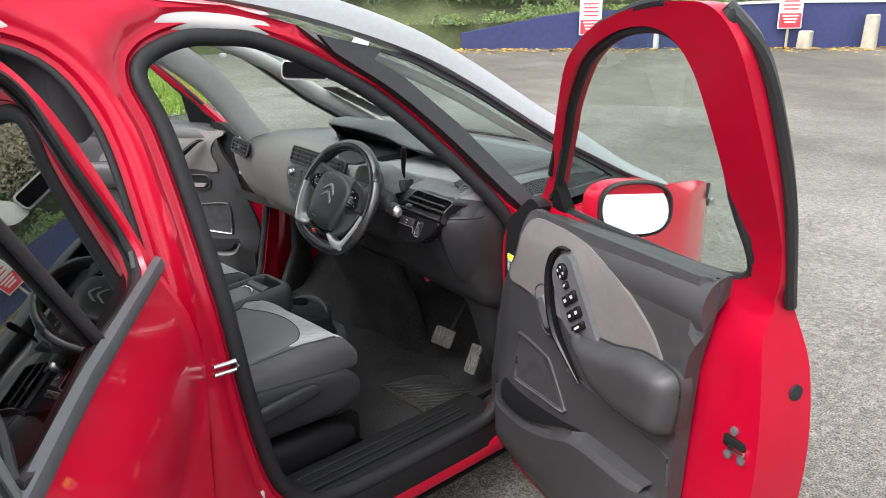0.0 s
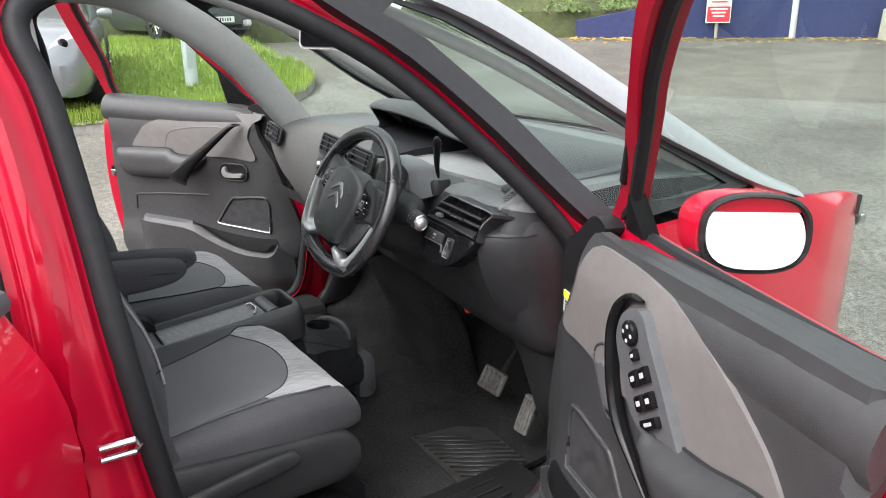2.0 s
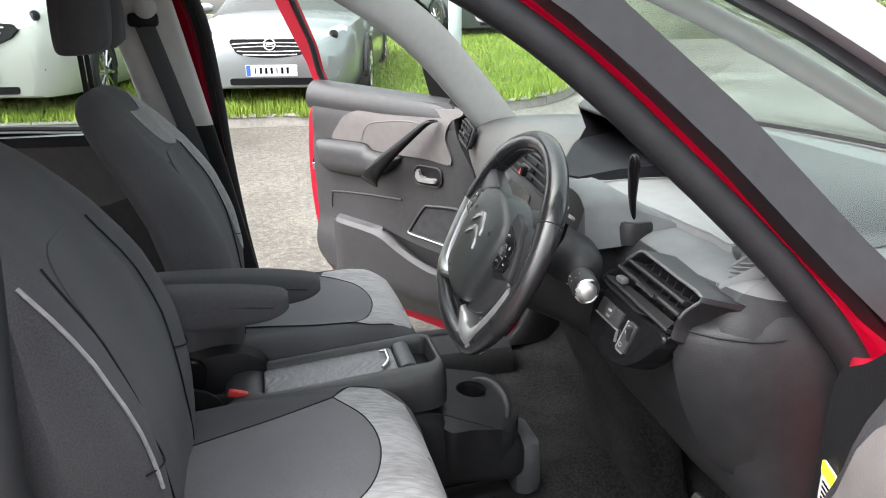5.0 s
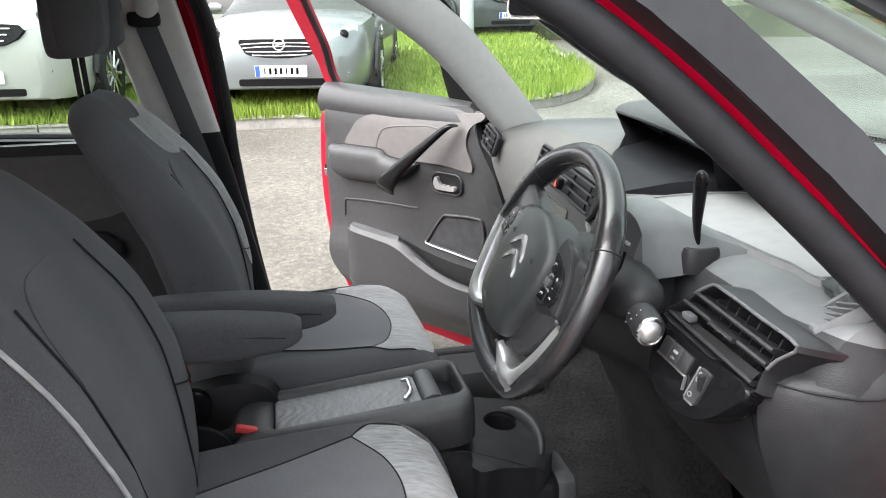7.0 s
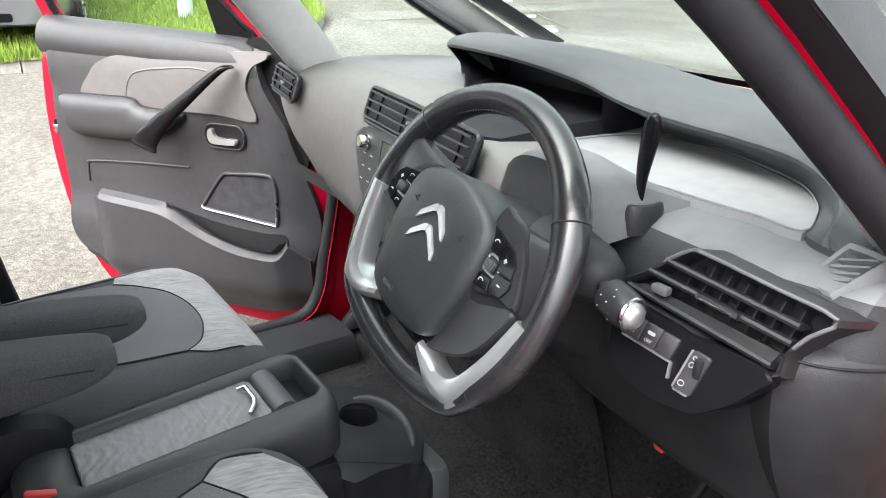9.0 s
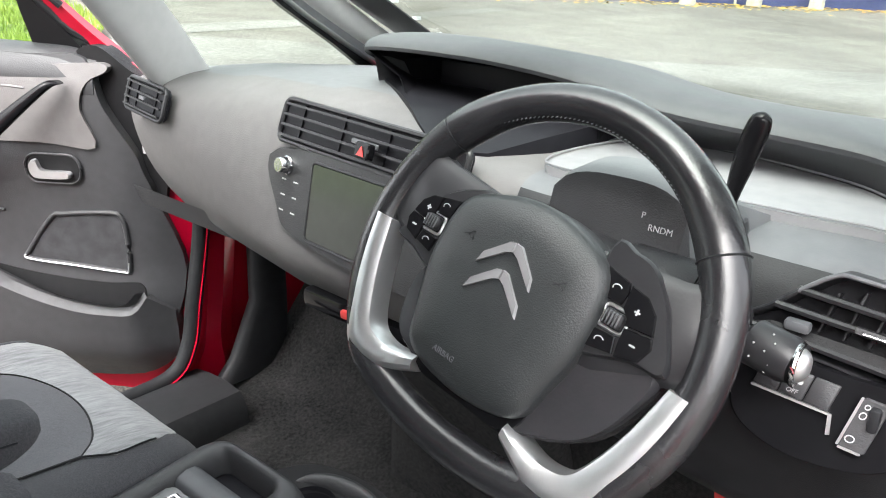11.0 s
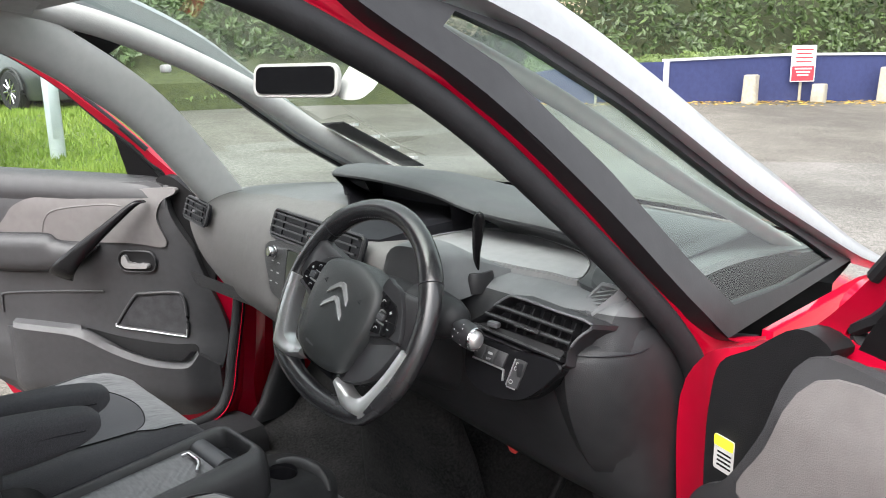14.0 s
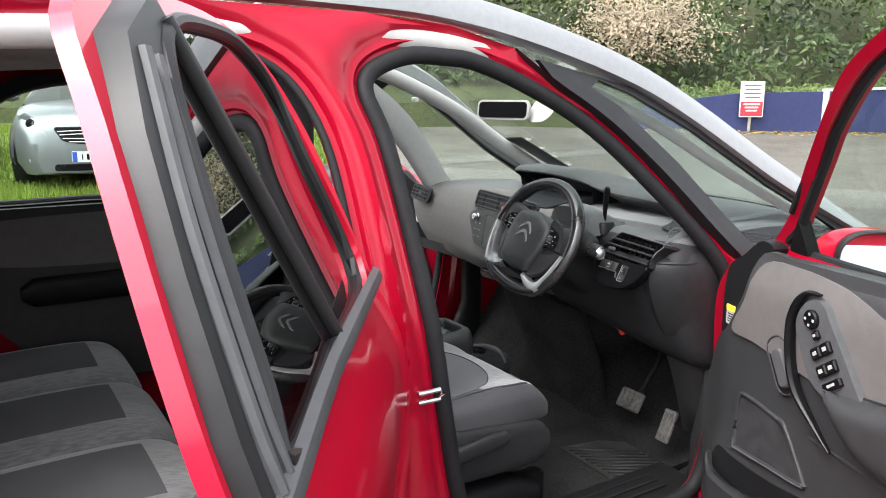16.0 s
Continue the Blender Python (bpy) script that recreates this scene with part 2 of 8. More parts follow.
def oval(c, a, b, n=24, e=2.6):
    """A rounded ring round c with half-axes a and b; e above 2 squares it off."""
    c, a, b = Vector(c), Vector(a), Vector(b)
    out = []
    for k in range(n):
        t = 2 * math.pi * (k + 0.5) / n
        x, y = math.cos(t), math.sin(t)
        out.append(c + a * math.copysign(abs(x) ** (2 / e), x) + b * math.copysign(abs(y) ** (2 / e), y))
    return out


def tube(path, r, n=10, closed=False, bm=None, flat=1.0, up=(0, 0, 1), mat=0, caps=True):
    """A tube along a path; r is a number or one for each point; flat squeezes it along 'up'."""
    p = [Vector(tuple(map(float, q))) for q in path]
    rings = []
    up = Vector(up)
    for i, q in enumerate(p):
        d = (p[(i + 1) % len(p)] - p[i - 1]) if closed else (p[min(i + 1, len(p) - 1)] - p[max(i - 1, 0)])
        d.normalize()
        s = d.cross(up)
        if s.length < 1e-3:
            s = d.cross(Vector((1, 0, 0)))
        s.normalize()
        w = s.cross(d)
        rr = r[i] if isinstance(r, (list, tuple)) else r
        rings.append([q + s * rr * math.cos(2 * math.pi * k / n) + w * rr * flat * math.sin(2 * math.pi * k / n) for k in range(n)])
    return loft(rings, True, caps and not closed, bm, mat, wrap=closed)


def rbox(c, size, bevel=0.005, seg=2, m=None, bm=None):
    """A box with rounded edges, centred on c."""
    own = bmesh.new()
    bmesh.ops.create_cube(own, size=1.0)
    bmesh.ops.scale(own, vec=size, verts=own.verts[:])
    if bevel:
        bmesh.ops.bevel(own, geom=own.edges[:], offset=min(bevel, min(size) * 0.45), segments=seg, profile=0.5, affect="EDGES")
    bmesh.ops.transform(own, matrix=(Matrix.Translation(c) @ m) if m is not None else Matrix.Translation(c), verts=own.verts[:])
    return join(own, bm)


def join(own, bm):
    if bm is None:
        return own
    tmp = bpy.data.meshes.new("tmp")
    own.to_mesh(tmp)
    own.free()
    bm.from_mesh(tmp)
    bpy.data.meshes.remove(tmp)
    return bm


def plate(outline, m, depth=0.004, bevel=0.001, bm=None):
    """A flat shape with rounded rim: an outline in the x, y plane of m, raised by depth along its z."""
    own = bmesh.new()
    if sum(a[0] * b[1] - b[0] * a[1] for a, b in zip(outline, list(outline[1:]) + [outline[0]])) < 0:
        outline = outline[::-1]
    c = np.mean(np.array(outline, float), 0)
    size = np.max(np.abs(np.array(outline, float) - c))
    k = max(0.3, 1 - bevel / size)
    rings = [[m @ Vector((float(q[0]), float(q[1]), 0)) for q in outline], [m @ Vector((float(q[0]), float(q[1]), depth - bevel)) for q in outline],
             [m @ Vector((float(c[0] + (q[0] - c[0]) * k), float(c[1] + (q[1] - c[1]) * k), depth)) for q in outline]]
    loft(rings, True, True, own)
    return join(own, bm)


def rrect(w, h, r, n=4, cx=0.0, cy=0.0):
    """Outline of a rounded rectangle."""
    out = []
    for sx, sy, a0 in ((1, 1, 0), (-1, 1, 90), (-1, -1, 180), (1, -1, 270)):
        for k in range(n + 1):
            a = radians(a0 + 90 * k / n)
            out.append((cx + sx * (w / 2 - r) + r * math.cos(a), cy + sy * (h / 2 - r) + r * math.sin(a)))
    return out


def basis(o, x, y):
    """Pose with origin o, x axis along x and the plane's y towards y."""
    x = Vector(x).normalized()
    y = Vector(y)
    z = x.cross(y).normalized()
    y = z.cross(x)
    m = Matrix((x, y, z)).transposed().to_4x4()
    m.translation = Vector(o)
    return m


def lerp_table(v, table):
    return float(np.interp(v, [q[0] for q in table], [q[1] for q in table]))


from mathutils.geometry import delaunay_2d_cdt as mathutils_cdt

# ---- the car park ----
def ground_z(x, y):
    return 0.06 * min(max(0.0, -x - 1.2), 11.0) + 0.018 * min(max(y, 0.0), 22.0)


def ground_material(name, dark, pale, shade, grit):
    m, n, l, p = shader(name)
    tc = n.new("ShaderNodeTexCoord")
    tex = {}
    for key, s, d in (("grit", grit, 2), ("fine", 28, 8), ("mid", 1.6, 6), ("big", 0.28, 4)):
        t = tex[key] = n.new("ShaderNodeTexNoise")
        t.inputs["Scale"].default_value, t.inputs["Detail"].default_value = s, d
        l.new(tc.outputs["Object"], t.inputs["Vector"])
    mix1, mix2, mix3 = (n.new("ShaderNodeMix") for _ in range(3))
    for mx in (mix1, mix2, mix3):
        mx.data_type = "RGBA"
    rng = []
    for key, lo, hi in (("big", 0.40, 0.60), ("mid", 0.38, 0.66), ("grit", 0.36, 0.64)):
        r = n.new("ShaderNodeMapRange")
        r.inputs["From Min"].default_value, r.inputs["From Max"].default_value = lo, hi
        l.new(tex[key].outputs["Fac"], r.inputs["Value"])
        rng.append(r)
    mix1.inputs["A"].default_value, mix1.inputs["B"].default_value = (*dark, 1), (*pale, 1)
    l.new(rng[0].outputs[0], mix1.inputs["Factor"])
    mix2.blend_type = "MULTIPLY"
    mix2.inputs["B"].default_value = (*shade, 1)
    l.new(rng[1].outputs[0], mix2.inputs["Factor"])
    l.new(mix1.outputs["Result"], mix2.inputs["A"])
    mix3.blend_type = "OVERLAY"
    mix3.inputs["Factor"].default_value = 0.62
    l.new(mix2.outputs["Result"], mix3.inputs["A"])
    l.new(rng[2].outputs[0], mix3.inputs["B"])
    # chippings and worn spots
    mottle = n.new("ShaderNodeMapRange")
    mottle.inputs["From Min"].default_value, mottle.inputs["From Max"].default_value = 0.36, 0.66
    mottle.inputs["To Min"].default_value, mottle.inputs["To Max"].default_value = 0.70, 1.22
    l.new(tex["fine"].outputs["Fac"], mottle.inputs["Value"])
    mix4 = n.new("ShaderNodeMix")
    mix4.data_type, mix4.blend_type = "RGBA", "MULTIPLY"
    mix4.inputs["Factor"].default_value = 1.0
    l.new(mix3.outputs["Result"], mix4.inputs["A"])
    l.new(mottle.outputs[0], mix4.inputs["B"])
    l.new(mix4.outputs["Result"], p.inputs["Base Color"])
    p.inputs["Roughness"].default_value = 0.85
    bp = n.new("ShaderNodeBump")
    bp.inputs["Strength"].default_value, bp.inputs["Distance"].default_value = 0.6, 0.008
    l.new(tex["grit"].outputs["Fac"], bp.inputs["Height"])
    l.new(bp.outputs[0], p.inputs["Normal"])
    return m


TARMAC = ground_material("worn_tarmac", (0.094, 0.087, 0.074), (0.148, 0.138, 0.119), (0.76, 0.75, 0.73), 180)
CONCRETE = ground_material("pale_concrete_slab", (0.105, 0.101, 0.091), (0.183, 0.176, 0.161), (0.80, 0.79, 0.77), 150)
KERB = surface("weathered_kerb", (0.208, 0.196, 0.176), (0.320, 0.304, 0.280), rough=0.9, scale=30, stains=4, bump=0.5, bump_scale=60, bump_dist=0.004)
SOIL = surface("grass_soil", (0.075, 0.120, 0.022), (0.143, 0.188, 0.045), rough=1.0, scale=12, stains=1.2, bump=0.6, bump_scale=50, bump_dist=0.03)
BLADE = surface("grass_blades", (0.144, 0.238, 0.020), (0.259, 0.331, 0.047), rough=0.7, scale=3, stains=0.7, bump=0.0)
BLUE_WALL = surface("blue_painted_block_wall", (0.0226, 0.0303, 0.1011), (0.0327, 0.0428, 0.1315), rough=0.8, scale=9, stains=0.8, bump=0.3, bump_scale=25, bump_dist=0.01)
WHITE_PAINT = surface("white_coping_paint", (0.527, 0.544, 0.561), (0.637, 0.646, 0.654), rough=0.7, scale=12, stains=2)
STONE = surface("pale_stone_post", (0.304, 0.280, 0.224), (0.416, 0.392, 0.328), rough=0.9, scale=14, stains=3, bump=0.4, bump_scale=40)
SIGN_RED = surface("sign_red", (0.62, 0.03, 0.05), (0.68, 0.05, 0.07), rough=0.5, bump=0.0)
SIGN_WHITE = surface("sign_white", (0.663, 0.646, 0.654), (0.714, 0.697, 0.705), rough=0.5, bump=0.0)
PINK = surface("banner_pink", (0.72, 0.04, 0.13), (0.76, 0.06, 0.16), rough=0.5, bump=0.0)
GALV = surface("galvanised_post", (0.42, 0.47, 0.48), (0.54, 0.58, 0.59), rough=0.55, scale=14, stains=3, bump=0.1, bump_scale=40, metal=0.2)
LEAF = surface("dark_hedge_leaves", (0.0102, 0.0238, 0.0059), (0.0723, 0.1190, 0.0238), rough=0.5, scale=2.5, stains=0.5, bump=0.0)
LEAF_PALE = surface("cream_blossom", (0.24, 0.20, 0.13), (0.42, 0.35, 0.25), rough=0.8, scale=4, stains=1, bump=0.0)
LEAF_MID = surface("mid_green_ivy", (0.0467, 0.0850, 0.0170), (0.1190, 0.1700, 0.0382), rough=0.5, scale=3, stains=0.8, bump=0.0)
LITTER = surface("yellow_leaf_litter", (0.38, 0.20, 0.03), (0.60, 0.42, 0.07), rough=0.8, scale=6, stains=2, bump=0.0)
BARK = surface("brown_bank", (0.10, 0.065, 0.035), (0.20, 0.12, 0.06), rough=1.0, scale=10, stains=1, bump=0.5, bump_scale=30)
BANK = surface("leafy_bank_soil", (0.030, 0.040, 0.016), (0.075, 0.085, 0.030), rough=1.0, scale=9, stains=1, bump=0.7, bump_scale=24, bump_dist=0.03)


def build_ground():
    xs = sorted(set(np.concatenate([np.linspace(-500, -60, 8), np.linspace(-60, -14, 12), np.linspace(-14, 6, 61), np.linspace(6, 60, 12), np.linspace(60, 500, 8)]).round(3)))
    ys = sorted(set(np.concatenate([np.linspace(-500, -60, 8), np.linspace(-60, -10, 12), np.linspace(-10, 24, 69), np.linspace(24, 60, 8), np.linspace(60, 500, 8)]).round(3)))
    rows = [[(x, y, ground_z(x, y)) for x in xs] for y in ys]
    tagged(part("ground", loft(rows, False, False), TARMAC), "worn grey tarmac car park sloping up to the verge", "ground", kind="structure")


build_ground()

KERB_LINE = [(-7.2, -14), (-6.6, -6), (-6.38, -0.12), (-6.24, 0.9), (-6.33, 2.5), (-6.55, 3.3), (-7.03, 3.89), (-7.8, 4.38), (-8.6, 4.64), (-9.6, 4.82), (-11.1, 5.05), (-13.0, 5.4), (-18.0, 6.6), (-30.0, 9.0)]


def build_verge():
    line = spline(KERB_LINE, 8)
    full = [(float(q[0]), float(q[1])) for q in line]
    # grass bank behind the kerb
    area = full + [(-40.0, 9.0), (-40.0, -14.0)]

    def top(x, y):
        d = min(math.hypot(x - a, y - b) for a, b in full)
        return Vector((x, y, ground_z(x, y) + 0.10 + min(d, 6) * 0.02 + 0.03 * noise.noise((x * 0.7, y * 0.7, 0)) * min(d, 1)))
    tagged(part("lawn", sheet(area, top, step=0.9), SOIL), "bright green mown grass verge behind the kerb", "lawn", kind="structure")
    # blades, thickest where the verge comes close
    random.seed(5)
    vs, fs = [], []
    tries = 0
    while len(fs) < 60000 and tries < 400000:
        tries += 1
        x = -6.2 - 9.5 * random.random() ** 1.7
        y = random.uniform(-4.5, 5.4)
        if not inside((x, y), area):
            continue
        d = min(math.hypot(x - a, y - b) for a, b in full[16:72:2])
        z = ground_z(x, y) + 0.10 + min(d, 6) * 0.02 - 0.01
        tall = random.uniform(0.04, 0.10) * (1.7 if d < 0.35 else 1.0)
        a = random.uniform(0, 6.28)
        w = random.uniform(0.006, 0.012)
        lean = Vector((random.gauss(0, 0.03), random.gauss(0, 0.03), tall))
        b = len(vs)
        vs += [(x - w * math.cos(a), y - w * math.sin(a), z), (x + w * math.cos(a), y + w * math.sin(a), z), (x + lean.x, y + lean.y, z + lean.z)]
        fs.append((b, b + 1, b + 2))
    me = bpy.data.meshes.new("grass")
    me.from_pydata(vs, [], fs)
    me.materials.append(BLADE)
    tagged(new("grass", me), "short bright green grass blades on the verge", "grass", kind="stuff")
    # kerb stones
    kerb = thing("kerb", label="weathered pale concrete kerb stones edging the grass", category="kerb", kind="structure")
    cum = [0.0]
    for a, b in zip(full, full[1:]):
        cum.append(cum[-1] + math.dist(a, b))

    def along(s):
        return np.interp(s, cum, [q[0] for q in full]), np.interp(s, cum, [q[1] for q in full])
    s = 5.0
    while s < min(cum[-1], 34):
        e = s + 0.9
        ring = []
        for k in range(4):
            t = s + 0.006 + (0.888) * k / 3
            (x, y), (x2, y2) = along(t), along(t + 0.01)
            dx, dy = x2 - x, y2 - y
            q = math.hypot(dx, dy)
            nx, ny = -dy / q, dx / q
            if not inside((x + nx * 0.3, y + ny * 0.3), area):
                nx, ny = -nx, -ny
            z = ground_z(x, y)
            ring.append([(x, y, z - 0.1), (x + nx * 0.012, y + ny * 0.012, z + 0.10), (x + nx * 0.03, y + ny * 0.03, z + 0.12), (x + nx * 0.13, y + ny * 0.13, z + 0.12), (x + nx * 0.14, y + ny * 0.14, z - 0.1)])
        part("kerb_stone", loft(ring), KERB, kerb)
        s = e


build_verge()


def build_marks():
    """Pale concrete apron and worn strips in the tarmac."""
    def flat(outline, name, mat, label):
        tagged(part(name, sheet(outline, lambda x, y: Vector((x, y, ground_z(x, y) + 0.006)), step=1.5), mat), label, "road marking", kind="structure")
    flat([(-8.3, 4.95), (-7.6, 4.75), (-7.4, 8.0), (-7.6, 12.0), (-8.0, 12.0), (-7.95, 8.0)], "concrete_channel", CONCRETE, "pale worn concrete channel across the tarmac")
    flat([(-9.0, 4.2), (-4.6, 7.9), (-1.4, 11.1), (3.0, 15.0), (9.0, 15.0), (9.0, -4.0), (0.6, -4.0), (0.6, 1.7), (-2.2, 1.2), (-6.1, 1.4), (-6.3, 2.6), (-6.6, 3.5), (-7.2, 4.15), (-8.0, 4.6)][1:], "concrete_apron", CONCRETE, "pale weathered concrete apron in front of the car")
    flat([(-1.9, 13.6), (-1.7, 14.1), (2.5, 12.6), (2.4, 12.2)], "worn_line", CONCRETE, "pale worn line on the tarmac")


build_marks()

WALL = [(-11.0, 11.3), (-8.1, 16.2), (-4.8, 21.6), (3.0, 34.6)]


def wall_point(s):
    """A point s metres along the wall from its end, with the wall's direction."""
    for (a, b), (c, d) in zip(WALL, WALL[1:]):
        q = math.dist((a, b), (c, d))
        if s <= q or (c, d) == WALL[-1]:
            k = s / q
            return Vector((a + (c - a) * k, b + (d - b) * k, 0)), Vector(((c - a) / q, (d - b) / q, 0))
        s -= q


def build_wall():
    rows = []
    tops = [(0, 0.30), (1.0, 0.38), (2.0, 0.60), (3.4, 0.85), (5.66, 0.93), (8.7, 1.08), (14, 1.15), (26.0, 1.2)]
    for s in np.linspace(0.8, 26, 27):
        p, d = wall_point(float(s))
        o = Vector((-d.y, d.x, 0))
        z0, h = ground_z(p.x, p.y), lerp_table(s, tops)
        rows.append([(p.x, p.y, z0 - 0.2), (p.x, p.y, z0 + h), (p.x + o.x * 0.22, p.y + o.y * 0.22, z0 + h), (p.x + o.x * 0.22, p.y + o.y * 0.22, z0 - 0.2)])
    wall = tagged(part("wall_back", loft(rows), BLUE_WALL), "low blue painted block wall with scuffs along the car park", "wall", kind="structure")
    rows = []
    for s in np.linspace(5.66, 26, 20):
        p, d = wall_point(float(s))
        o = Vector((-d.y, d.x, 0))
        z = ground_z(p.x, p.y) + lerp_table(s, tops)
        rows.append([p + o * a + Vector((0, 0, z + b)) for a, b in ((-0.03, 0.002), (-0.03, 0.06), (0.25, 0.06), (0.25, 0.002))])
    part("coping", loft(rows), WHITE_PAINT, wall, "white painted coping")
    p, d = wall_point(5.66)
    part("end_post", rbox(p + Vector((0, -0.03, ground_z(p.x, p.y) + 0.48)), (0.10, 0.10, 1.02), 0.01), WHITE_PAINT, wall, "white painted end post")


build_wall()


def stone_post(s, h):
    p, d = wall_point(s)
    p = p + Vector((d.y, -d.x, 0)) * 0.35
    z = ground_z(p.x, p.y)
    rings = [oval((p.x + 0.02 * k, p.y, z - 0.1 + (h + 0.1) * k), (0.17 - 0.02 * k, 0, 0), (0, 0.13, 0), 16, 5) for k in (0, 0.5, 0.97, 1.0)]
    rings[-1] = oval((p.x + 0.02, p.y, z + h), (0.12, 0, 0), (0, 0.09, 0), 16, 5)
    tagged(part("stone_post", loft(rings), STONE), "short pale weathered stone post in front of the blue wall", "post", "stone posts by the wall")


def notice(s, z0, w=0.60, h=0.92):
    p, d = wall_point(s)
    o = Vector((d.y, -d.x, 0))
    p = p + o * 0.10
    z = ground_z(p.x, p.y)
    m = basis(p + Vector((0, 0, z + z0)), d, (0, 0, 1))
    sign = thing("sign", label="red and white parking notice board by the blue wall", category="sign", group="parking notices")
    part("board", plate(rrect(w, h, 0.02, 3, 0, h / 2), m, 0.02, 0.002), SIGN_WHITE, sign)
    part("red_panel", plate(rrect(w * 0.92, h * 0.40, 0.01, 2, 0, h * 0.225), m @ pose(0, 0, 0.020), 0.003), SIGN_RED, sign, "red lower panel")
    part("white_panel", plate(rrect(w * 0.90, h * 0.54, 0.01, 2, 0, h * 0.70), m @ pose(0, 0, 0.022), 0.003), SIGN_WHITE, sign, "white upper panel")
    for k in range(4):
        part("text_bar", plate(rrect(w * (0.72 - 0.1 * (k % 2)), 0.03, 0.003, 1, 0, h * (0.88 - 0.11 * k)), m @ pose(0, 0, 0.027), 0.002, 0.0005), SIGN_RED, sign)
    for k in range(3):
        part("text_bar", plate(rrect(w * (0.70 - 0.12 * k), 0.035, 0.003, 1, 0, h * (0.36 - 0.09 * k)), m @ pose(0, 0, 0.022), 0.002, 0.0005), SIGN_WHITE, sign)
    part("post", rbox(p - o * 0.04 + Vector((0, 0, z + z0 / 2 + 0.2)), (0.06, 0.04, z0 + 0.6), 0.005), STONE, sign, "pale post")


for s_, h_ in ((7.61, 0.66), (11.3, 0.85), (9.45, 0.45)):
    stone_post(s_, h_)
notice(3.87, 0.33, 0.55, 0.80)
notice(9.15, 0.48, 0.66, 0.85)


def banner():
    p, d = wall_point(12.85)
    o = Vector((d.y, -d.x, 0))
    m = basis(p + o * 0.06 + Vector((0, 0, ground_z(p.x, p.y) + 0.75)), d, (0, 0, 1))
    b = thing("banner", label="bright pink printed banner fixed to the blue wall", category="banner")
    part("cloth", plate(rrect(1.6, 1.1, 0.01, 2, 0.4, 0.2), m, 0.012, 0.002), PINK, b)
    part("text_bar", plate(rrect(1.0, 0.07, 0.01, 1, 0.4, -0.12), m @ pose(0, 0, 0.013), 0.003, 0.0005), SIGN_WHITE, b)


banner()


